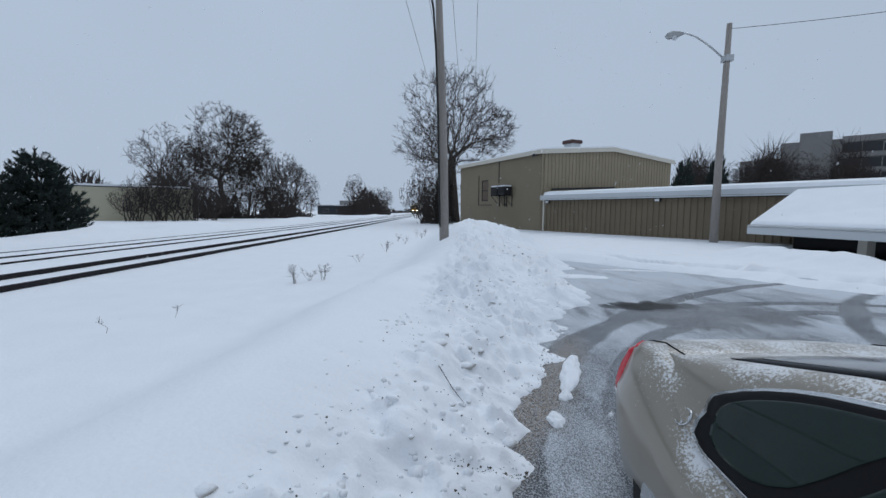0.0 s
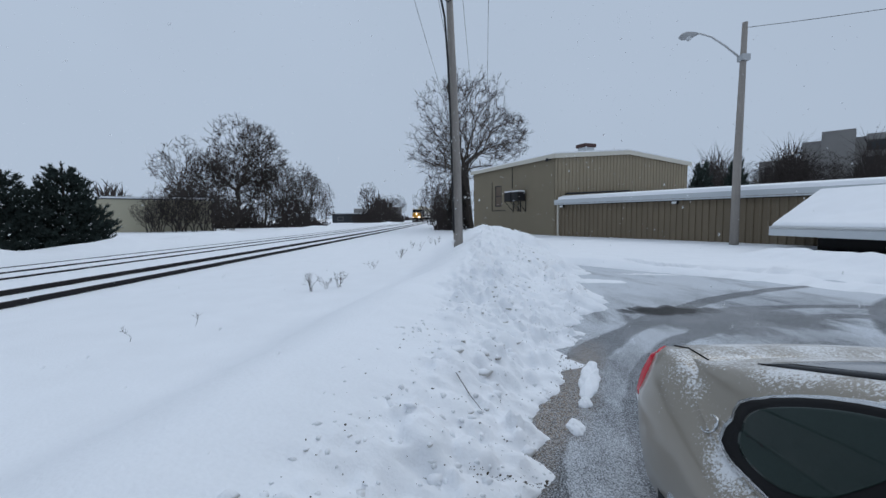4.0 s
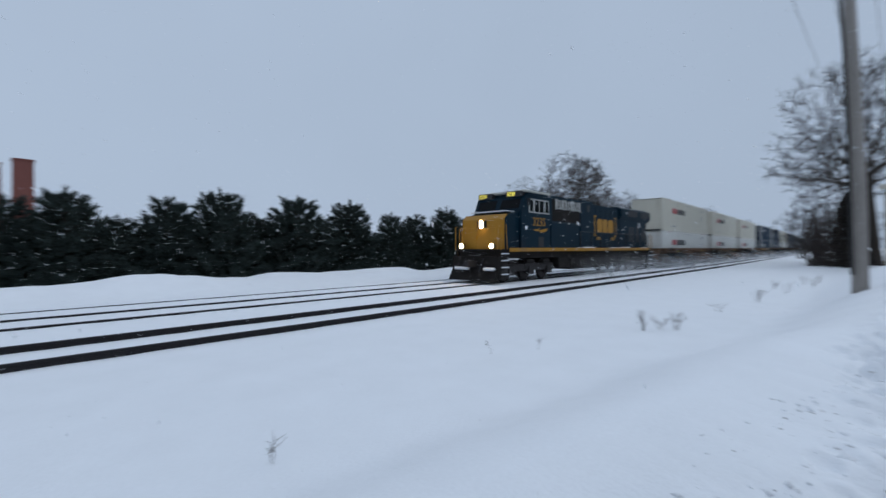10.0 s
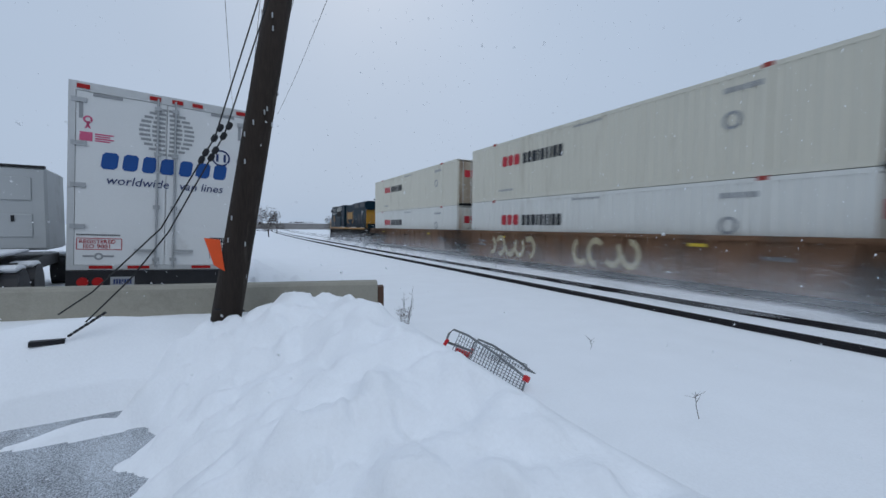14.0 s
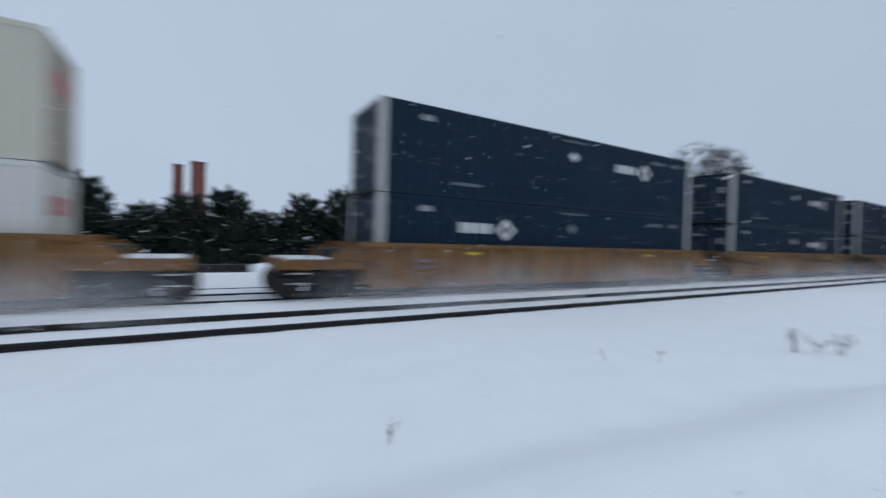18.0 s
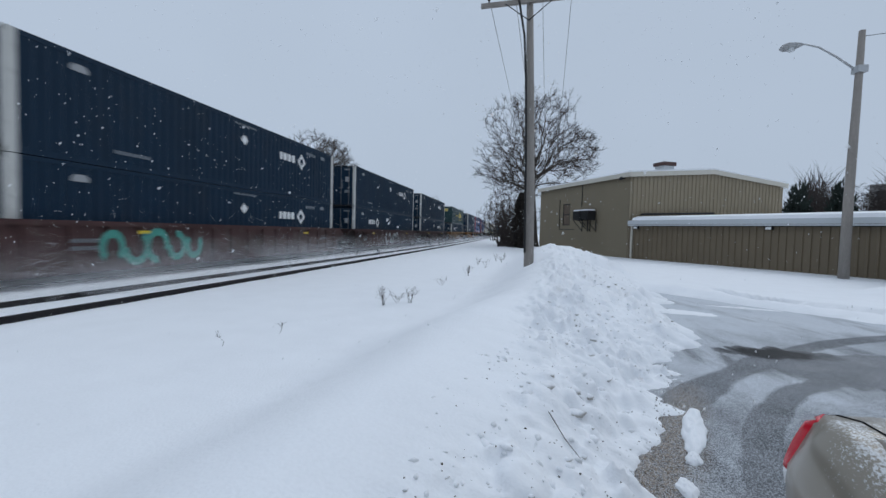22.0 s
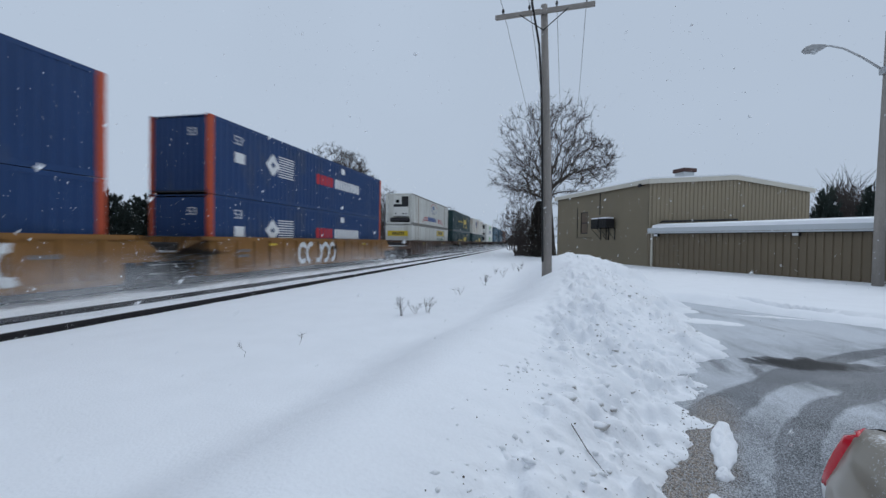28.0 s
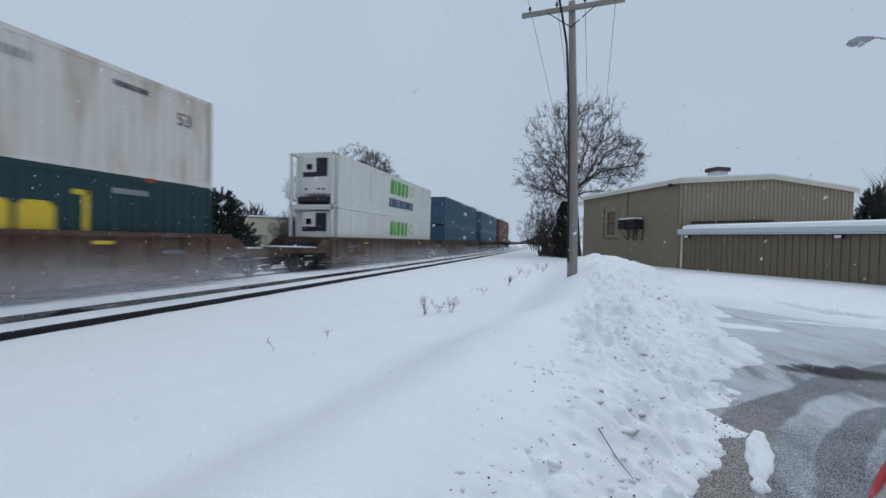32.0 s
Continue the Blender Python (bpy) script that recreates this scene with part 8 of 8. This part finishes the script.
ROOF_ST = [(0.50, 0.70, 1.085), (0.8, 0.68, 1.16), (1.1, 0.65, 1.25), (1.5, 0.62, 1.37), (1.9, 0.60, 1.46), (2.4, 0.60, 1.50), (2.8, 0.60, 1.50), (3.2, 0.60, 1.43), (3.6, 0.62, 1.20), (4.0, 0.66, 1.0)]
car_fwd = Vector((-0.10, -0.995, 0)).normalized()
car = thing("parked_car", frame_of(Vector((2.18, 3.04, LOT)), car_fwd) @ Matrix.Diagonal((1, 1, 0.925, 1)), "beige saloon car speckled with sleet, parked in the yard", "car")


def loft(rows, material, name, parent, smooth=True, label=""):
    k = len(rows[0])
    verts = [p for r in rows for p in r]
    faces = [(i * k + j, i * k + j + 1, (i + 1) * k + j + 1, (i + 1) * k + j) for i in range(len(rows) - 1) for j in range(k - 1)]
    faces += [tuple(range(k))[::-1], tuple((len(rows) - 1) * k + j for j in range(k))]
    ob = from_lists(name, verts, faces, material, parent, label, smooth)
    bm = bmesh.new()
    bm.from_mesh(ob.data)
    bmesh.ops.recalc_face_normals(bm, faces=bm.faces[:])
    bm.to_mesh(ob.data)
    bm.free()
    return ob


def resample(st, n):
    st = np.array(st)
    t = np.concatenate([[0], np.cumsum(np.hypot(np.diff(st[:, 0]), np.diff(st[:, 2])))])
    tt = np.linspace(0, t[-1], n)
    return [[float(np.interp(v, t, st[:, c])) for c in range(st.shape[1])] for v in tt]


rows = []
TAIL_X = [0.0, 0.012, 0.03, 0.05, 0.075, 0.10, 0.14, 0.18, 0.22, 0.27, 0.33, 0.40, 0.5] + [0.62 + 0.115 * i for i in range(38)] + [4.95, 4.98]
for x, w, zt, zs in [[xx] + [float(np.interp(xx, [q[0] for q in BODY_ST], [q[i] for q in BODY_ST])) for i in (1, 2, 3)] for xx in TAIL_X]:
    half = [(0.80 * w, 0.20), (0.95 * w, 0.27), (0.985 * w, 0.45), (w, zs - 0.14), (0.995 * w, zs - 0.05), (0.965 * w, zs + 0.03), (0.90 * w, zt - 0.045), (0.82 * w, zt - 0.008), (0.6 * w, zt + 0.006), (0.3 * w, zt + 0.016)]
    rows.append([(x, -y, z) for y, z in half] + [(x, 0, zt + 0.02)] + [(x, y, z) for y, z in half[::-1]])
loft(rows, PAINT, "body", car)
rows = []
for x, w, z in resample(ROOF_ST, 30):
    zb = float(np.interp(x, [b[0] for b in BODY_ST], [b[2] for b in BODY_ST])) - 0.03
    wb = float(np.interp(x, (0.4, 0.9, 3.6, 4.1), (0.72, 0.835, 0.835, 0.74)))
    h = max(z - zb, 0.01)
    half = [(wb, zb), (wb - 0.10 * (wb - w) / 0.2, zb + 0.30 * h), (wb - 0.55 * (wb - w), zb + 0.62 * h), (w + 0.02, zb + 0.86 * h), (w - 0.06, z - 0.012), (w * 0.6, z + 0.004), (w * 0.3, z + 0.014)]
    rows.append([(x, -a, b) for a, b in half] + [(x, 0, z + 0.018)] + [(x, a, b) for a, b in half[::-1]])
loft(rows, PAINT, "cabin", car)


def on_side(x, f):
    """A point on the cabin's right flank, f up from the belt to the roof, pushed out a little."""
    st = resample(ROOF_ST, 30)
    w, z = (float(np.interp(x, [r[0] for r in st], [r[i] for r in st])) for i in (1, 2))
    zb = float(np.interp(x, [b[0] for b in BODY_ST], [b[2] for b in BODY_ST])) - 0.03
    wb = float(np.interp(x, (0.4, 0.9, 3.6, 4.1), (0.72, 0.835, 0.835, 0.74)))
    fs = (0, 0.30, 0.62, 0.86)
    y = float(np.interp(f, fs, (wb, wb - 0.10 * (wb - w) / 0.2, wb - 0.55 * (wb - w), w + 0.02)))
    return x, y, zb + f * (z - zb)


def flank_panel(name, outline, out, material, parent, side, label="", rings=14):
    """A pane or frame that follows the curve of the cabin side, within an outline of (x, height share)."""
    edge = []
    for (xa, fa), (xb, fb) in zip(outline, outline[1:] + outline[:1]):
        k = max(2, int(math.hypot(xb - xa, (fb - fa) * 0.5) / 0.04))
        edge += [(xa + (xb - xa) * i / k, fa + (fb - fa) * i / k) for i in range(k)]
    x0, x1 = min(p[0] for p in edge), max(p[0] for p in edge)
    cf = (min(p[1] for p in edge) + max(p[1] for p in edge)) / 2
    n, verts, faces = len(edge), [], []
    for r in range(rings + 1):
        q = r / rings
        for x, f in edge:
            # shrink each point towards the middle line of the pane
            cx = min(max(x, x0 + 0.3 * (x1 - x0)), x1 - 0.3 * (x1 - x0))
            p = on_side(cx + (x - cx) * q, cf + (f - cf) * q)
            verts.append((p[0], side * (p[1] + out), p[2]))
    for x, f in edge:
        p = on_side(x, f)
        verts.append((p[0], side * (p[1] - 0.03), p[2]))
    for r in range(rings + 1):
        for i in range(n):
            j = (i + 1) % n
            faces.append((r * n + i, r * n + j, (r + 1) * n + j, (r + 1) * n + i))
    return from_lists(name, verts, faces, material, parent, label, True)


QUARTER = [(1.07, 0.14), (1.06, 0.45), (1.15, 0.64), (1.32, 0.76), (1.52, 0.81), (1.80, 0.84), (1.60, 0.48), (1.40, 0.12)]
DOOR_R = [(1.50, 0.12), (1.70, 0.48), (1.90, 0.84), (2.3, 0.85), (2.62, 0.85), (2.62, 0.10)]
DOOR_F = [(2.74, 0.10), (2.74, 0.85), (2.98, 0.84), (3.25, 0.70), (3.55, 0.35), (3.66, 0.10)]
SURROUND = [(0.99, 0.07), (0.985, 0.50), (1.09, 0.72), (1.28, 0.84), (1.50, 0.88), (1.9, 0.91), (2.3, 0.92), (2.95, 0.92), (3.3, 0.76), (3.62, 0.36), (3.76, 0.04), (2.7, 0.04), (1.6, 0.04), (1.3, 0.03), (1.08, 0.03)]


def rounded(outline, times):
    for _ in range(times):
        outline = [q for a, b in zip(outline, outline[1:] + outline[:1]) for q in ((a[0] * 0.75 + b[0] * 0.25, a[1] * 0.75 + b[1] * 0.25), (a[0] * 0.25 + b[0] * 0.75, a[1] * 0.25 + b[1] * 0.75))]
    return outline


QUARTER, DOOR_R, DOOR_F, SURROUND = rounded(QUARTER, 2), rounded(DOOR_R, 1), rounded(DOOR_F, 1), rounded(SURROUND, 1)
TINTED = mat("green_tinted_glass", (0.018, 0.030, 0.027), 0.05, vary=0.1, bump=0.0, spec=0.13)
BLACK_TRIM = mat("black_rubber_trim", (0.010, 0.010, 0.011), 0.55, vary=0.1, bump=0.0, spec=0.1)
for side in (-1, 1):
    flank_panel("window_trim", SURROUND, 0.010, CHROME_TRIM, car, side, "chrome window surround")
    inner = [(2.37 + (x - 2.37) * 0.986, 0.475 + (f - 0.475) * 0.945) for x, f in SURROUND]
    flank_panel("window_gasket", inner, 0.014, BLACK_TRIM, car, side, "black window frames")
    for q, nm in ((QUARTER, "quarter_window"), (DOOR_R, "rear_door_window"), (DOOR_F, "front_door_window")):
        flank_panel(nm, q, 0.018, TINTED, car, side, "dark tinted glass")
def flank(x, z):
    """Half width of the body at a station and a height."""
    w, zt, zs = (float(np.interp(x, [q[0] for q in BODY_ST], [q[i] for q in BODY_ST])) for i in (1, 2, 3))
    hs = [0.45, zs - 0.14, zs - 0.05, zs + 0.03, zt - 0.045, zt - 0.008, zt + 0.006]
    return float(np.interp(z, hs, [0.985 * w, w, 0.995 * w, 0.965 * w, 0.90 * w, 0.82 * w, 0.6 * w]))


def deck(x, y):
    """Height of the body's skin at a station and a distance from its middle."""
    w, zt, zs = (float(np.interp(x, [q[0] for q in BODY_ST], [q[i] for q in BODY_ST])) for i in (1, 2, 3))
    return float(np.interp(y, [0.6 * w, 0.82 * w, 0.90 * w, 0.965 * w, 0.995 * w, w], [zt + 0.006, zt - 0.008, zt - 0.045, zs + 0.03, zs - 0.05, zs - 0.14]))


# rear screen, lamps, emblem, seams, bumper, wheels
rows = []
for i in range(13):
    x = 0.80 + 0.80 * i / 12
    w, z = (float(np.interp(x, [r[0] for r in resample(ROOF_ST, 30)], [r[c] for r in resample(ROOF_ST, 30)])) for c in (1, 2))
    prof_y, prof_z = (0, w * 0.3, w * 0.6, w - 0.06), (z + 0.018, z + 0.014, z + 0.004, z - 0.012)
    half = [(0.54 * k / 5, float(np.interp(0.54 * k / 5, prof_y, prof_z)) + 0.007) for k in range(6)]
    rows.append([(x, -0.545, half[-1][1] - 0.02)] + [(x, -p, q) for p, q in half[::-1]] + [(x, p, q) for p, q in half[1:]] + [(x, 0.545, half[-1][1] - 0.02)])
loft(rows, GLASS_DARK, "rear_screen", car)
for side in (-1, 1):
    lens = []
    for i in range(13):
        z = 0.60 + 0.44 * i / 12
        k = i / 12
        xf = 0.19 + 0.12 * k
        xr = max(xf - 0.20, float(np.interp(z + 0.03, [q[2] for q in BODY_ST[:6]], [q[0] for q in BODY_ST[:6]])), 0.002)
        xr = min(xr, xf - 0.012)
        row = [(xf - (xf - xr) * j / 4, z) for j in range(5)]
        lens.append([(x, side * (flank(x, zz_) + (0.012 + 0.020 * math.sin(math.pi * k) if 0 < j < 4 else -0.004)), zz_) for j, (x, zz_) in enumerate(row)])
    # the lens wraps over the corner onto the deck
    y0, xf, xr = abs(lens[-1][2][1]), lens[-1][0][0], lens[-1][4][0]
    for k in (0.3, 0.6, 0.85, 1.0):
        y = y0 + (0.665 - y0) * k
        row = [xf + (0.17 - xf) * k - (xf - xr + 0.05 * (1 - k)) * (1 - 0.6 * k) * j / 4 for j in range(5)]
        lens.append([(x, side * y, deck(x, y) + (0.010 if 0 < j < 4 else -0.004)) for j, x in enumerate(row)])
    tail = loft(lens[3:], TAIL_RED, "tail_lamp", car)
    loft(lens[:4], WHITE_PAINT, "reversing_lens", tail, True, "clear white lower lens")
    for cx in (0.93, 3.95):
        wh = part("wheel", tube(bmesh.new(), [(cx, side * 0.68, 0.33), (cx, side * 0.89, 0.33)], 0.33, 24), TYRE, car)
        part("rim", tube(bmesh.new(), [(cx, side * 0.88, 0.33), (cx, side * 0.905, 0.33)], [0.22, 0.20], 16), CHROME_TRIM, wh)
    for z0, z1, x in ((0.30, 0.84, 2.70), (0.30, 0.84, 1.62)):
        part("door_seam", boxes((x - 0.004, x + 0.004, min(side * 0.925, side * 0.936), max(side * 0.925, side * 0.936), z0, z1)), BLACK_TRIM, car)
    part("door_handle", boxes((2.35, 2.55, min(side * 0.93, side * 0.955), max(side * 0.93, side * 0.955), 0.72, 0.75), bevel=0.006), CHROME_TRIM, car)
    part("boot_seam", tube(bmesh.new(), [(x, side * 0.655, deck(x, 0.655) + 0.003) for x in (0.13, 0.18, 0.24, 0.32, 0.40, 0.50, 0.60)], 0.005, 5), BLACK_TRIM, car)
part("rear_bumper", boxes((-0.05, 0.12, -0.62, 0.62, 0.34, 0.60), bevel=0.04), PAINT, car)
em_m = Matrix.Translation((0.93, -flank(0.93, 0.90) - 0.004, 0.90)) @ pose(0, 0, 0, 58, 0, 0)
ring_pts = [em_m @ Vector((0.044 * math.cos(i * math.tau / 20), 0.044 * math.sin(i * math.tau / 20), 0.012)) for i in range(21)]
em = part("emblem", tube(bmesh.new(), ring_pts, 0.0055, 6), CHROME_TRIM, car, "round chrome emblem")
bm = bmesh.new()
for i in range(3):
    box(bm, -0.030 + 0.022 * i, -0.018 + 0.022 * i, -0.028, 0.028, 0.006, 0.012, em_m @ pose(0, 0, 0, 0, 0, -25))
part("emblem_bar", bm, CHROME_TRIM, em)
part("side_marker", boxes((0.24, 0.32, -0.836, -0.80, 0.50, 0.53)), TAIL_RED, car)

# ---------------------------------------------------------------- snow lumps, grit and weeds
def clods(name, count, seed, spread, sizes, material, label, category, sunk=0.15):
    """Broken lumps scattered by a rule, joined as stuff."""
    rng = random.Random(seed)
    base = bmesh.new()
    bmesh.ops.create_icosphere(base, subdivisions=1, radius=1.0)
    bv = [v.co.copy() for v in base.verts]
    bf = [tuple(v.index for v in f.verts) for f in base.faces]
    base.free()
    spots = []
    while len(spots) < count:
        p = spread(rng)
        if p:
            spots.append(p)
    zs = ground_height(np.array([p[0] for p in spots]), np.array([p[1] for p in spots]))
    verts, faces = [], []
    for (x, y), z in zip(spots, zs):
        r = sizes[0] + (sizes[1] - sizes[0]) * rng.random() ** 3
        k = len(verts)
        sq = Vector((rng.uniform(0.7, 1.4), rng.uniform(0.7, 1.4), rng.uniform(0.5, 0.95)))
        for v in bv:
            j = 1 + rng.uniform(-0.42, 0.30)
            verts.append((x + v.x * r * sq.x * j, y + v.y * r * sq.y * j, z + (v.z * sq.z * j - sunk) * r))
        faces += [(a + k, b + k, c + k) for a, b, c in bf]
    return tagged(from_lists(name, verts, faces, material, smooth=True), label, category, kind="stuff")


def snow_capped(m):
    """Fresh snow lies on what faces up; the broken sides stay bare."""
    n, l = m.node_tree.nodes, m.node_tree.links
    b = n["Principled BSDF"]
    bare = b.inputs["Base Color"].links[0].from_socket
    geo, xyz, r, mx = n.new("ShaderNodeNewGeometry"), n.new("ShaderNodeSeparateXYZ"), n.new("ShaderNodeMapRange"), n.new("ShaderNodeMix")
    mx.data_type = "RGBA"
    l.new(geo.outputs["Normal"], xyz.inputs[0])
    l.new(xyz.outputs["Z"], r.inputs[0])
    r.inputs["From Min"].default_value, r.inputs["From Max"].default_value = 0.25, 0.6
    l.new(r.outputs[0], mx.inputs[0])
    l.new(bare, mx.inputs[6])
    mx.inputs[7].default_value = (0.84, 0.86, 0.89, 1)
    l.new(mx.outputs[2], b.inputs["Base Color"])


def on_bank(lo, hi, y0=1.6, y1=32.0):
    def pick(rng):
        y = y0 + (y1 - y0) * rng.random() ** 1.6
        xc, h, ww, we = (float(np.interp(y, BANK[:, 0], BANK[:, i])) for i in (1, 2, 3, 4))
        return xc + we * rng.uniform(lo, hi), y
    return pick


clods("snow_clods", 420, 1, on_bank(0.28, 0.97), (0.012, 0.05), SNOW, "broken lumps of ploughed snow on the bank", "snow lumps")
clods("snow_clods", 800, 2, on_bank(0.25, 1.03, 1.6, 20.0), (0.008, 0.035), SNOW_CLOD, "dirty crumbs of ploughed snow", "snow lumps")
CLOD_GREY = mat("grey_ice_clod", (0.52, 0.51, 0.49), 0.75, vary=0.25, scale=9.0, bump=0.6, fine=60.0, dirt=(0.16, 0.13, 0.10), dirt_amount=0.4)
snow_capped(CLOD_GREY)
clods("ice_clods", 210, 8, on_bank(0.20, 0.97, 1.7, 15.0), (0.022, 0.085), CLOD_GREY, "grey clods of ice half sunk in the ploughed snow", "snow lumps", sunk=0.45)
DIRT = mat("wet_brown_grit", (0.085, 0.07, 0.055), 0.8, vary=0.4, scale=20.0)
clods("roadside_grit", 2200, 3, on_bank(0.98, 1.30, 1.5, 7.0), (0.004, 0.014), DIRT, "brown grit and leaf litter along the snow edge", "grit")


def scrape(rng):
    t = rng.uniform(-1, 1)
    return 0.52 + 0.27 * t, 2.98 + 0.2 * 0.27 * t + rng.gauss(0, 0.022)


clods("scraped_earth", 110, 12, scrape, (0.004, 0.013), DIRT, "streak of brown earth scraped up in the snow", "grit")
clods("snow_bank_grit", 900, 6, on_bank(0.3, 1.0, 1.6, 16.0), (0.003, 0.012), DIRT, "dark crumbs of earth and leaf in the ploughed snow", "grit")


def drift(x, y, rx, ry, turn, h, label):
    bm = bmesh.new()
    bmesh.ops.create_uvsphere(bm, u_segments=44, v_segments=20, radius=1.0)
    for v in bm.verts:
        n_ = 0.85 + 0.45 * float(fbm(np.array([v.co.x * 1.2 + x]), np.array([v.co.y * 1.6 + y]), 4, 77)[0])
        k_ = 0.9 + 0.6 * float(fbm(np.array([v.co.x * 3.0 + x]), np.array([v.co.y * 5.0 + y]), 3, 79)[0])
        v.co = Vector((v.co.x * rx * n_, v.co.y * ry * n_, v.co.z * h * k_))
    ob = part("snow_patch", bm, SNOW, smooth=True)
    ob.matrix_basis = pose(x, y, LOT + 0.0, 0, 0, turn)
    return tagged(ob, label, "snow patch", "snow patches")


drift(1.72, 4.80, 0.115, 0.60, -26, 0.07, "long lump of snow lying on the asphalt")
drift(1.46, 4.22, 0.07, 0.12, -30, 0.05, "small lump of snow on the asphalt")
drift(1.21, 3.76, 0.08, 0.15, -15, 0.05, "small lump of snow on the asphalt")


def weed(x, y, seed, h, n, label):
    rng = random.Random(seed)
    ob = thing("dead_weed", Matrix.Translation((x, y, gz(x, y) - 0.02)), label, "weed", "dead weeds")
    bm = bmesh.new()
    for i in range(n):
        a, r = rng.uniform(0, 6.3), rng.uniform(0, 0.05)
        p = Vector((math.cos(a) * r, math.sin(a) * r, 0))
        q = p + Vector((rng.gauss(0, 0.10), rng.gauss(0, 0.10), h * rng.uniform(0.6, 1.05)))
        mid = p.lerp(q, 0.5) + Vector((rng.gauss(0, 0.02), rng.gauss(0, 0.02), 0))
        tube(bm, [p, mid, q], [0.0035, 0.003, 0.0015], 4, False)
        for _ in range(6):
            c = mid.lerp(q, rng.random())
            tube(bm, [c, c + Vector((rng.gauss(0, 0.06), rng.gauss(0, 0.06), rng.uniform(0.02, 0.08)))], [0.003, 0.0012], 3, False)
    tagged(part("stalk", bm, WEED, ob), kind="stuff")
    return ob


for i, (x, y, h, n) in enumerate(((-2.68, 9.6, 0.44, 9), (-2.2, 10.1, 0.40, 8), (-2.45, 9.9, 0.3, 5), (-1.9, 13.5, 0.30, 4), (-1.3, 16.9, 0.42, 5), (-1.35, 18.1, 0.35, 7), (-0.7, 20.9, 0.5, 4), (-1.15, 22.4, 0.38, 6), (-0.2, 26, 0.5, 5), (0.1, 24.6, 0.35, 6), (0.3, 27.5, 0.45, 7), (-3.42, 1.95, 0.24, 2), (-4.2, -2.45, 0.24, 1), (-5.3, -4.6, 0.2, 1), (-4.0, 5.9, 0.2, 1), (-3.6, 6.7, 0.2, 1), (-3.4, -7.3, 0.75, 5), (-3.25, -7.0, 0.5, 5), (-3.05, -6.75, 0.5, 4))):
    weed(x, y, 100 + i, h, n, "dry brown weed standing in the snow")
stick = part("stick", tube(bmesh.new(), [(0.22, 3.97, gz(0.22, 3.97) + 0.02), (0.33, 3.80, gz(0.33, 3.80) + 0.03), (0.42, 3.60, gz(0.42, 3.60) + 0.015)], [0.004, 0.0035, 0.002], 5), WEED)
tagged(stick, "thin broken twig lying on the snowbank", "twig")


# ---------------------------------------------------------------- falling snow
def falling(seed, count, drift_, radius):
    """A field of flakes that drifts down past the camera as one."""
    rs = np.random.RandomState(seed)
    when = rs.uniform(-1, 33, count)
    pos = np.stack([rs.uniform(-13.5, 7, count), rs.uniform(-13, 17, count), rs.uniform(-0.5, 9, count)], 1)
    start = pos - np.array(drift_) * when[:, None]
    # keep a clear tube round the lens
    rel = np.array((0.0, 0.0, 1.7)) - start
    d = np.array(drift_) / np.linalg.norm(drift_)
    miss = np.linalg.norm(rel - (rel @ d)[:, None] * d, axis=1)
    start = start[miss > 1.7]
    me = flakes("falling_snow", start, rs.uniform(*radius, len(start)), SPRAY_FLAKE)
    ob = tagged(new("falling_snow", me), "loose snowflakes drifting down in the wind", "snowflakes", "falling snow", "stuff")
    FALLING.append((ob, drift_))


FALLING = []
SPRAY_FLAKE = mat("falling_snowflake", (0.88, 0.9, 0.92), 0.8, vary=0.0, bump=0.0)
falling(1, 30000, (-0.7, -1.1, -1.35), (0.004, 0.011))
falling(2, 24000, (-1.0, -0.6, -1.1), (0.004, 0.010))

motions()
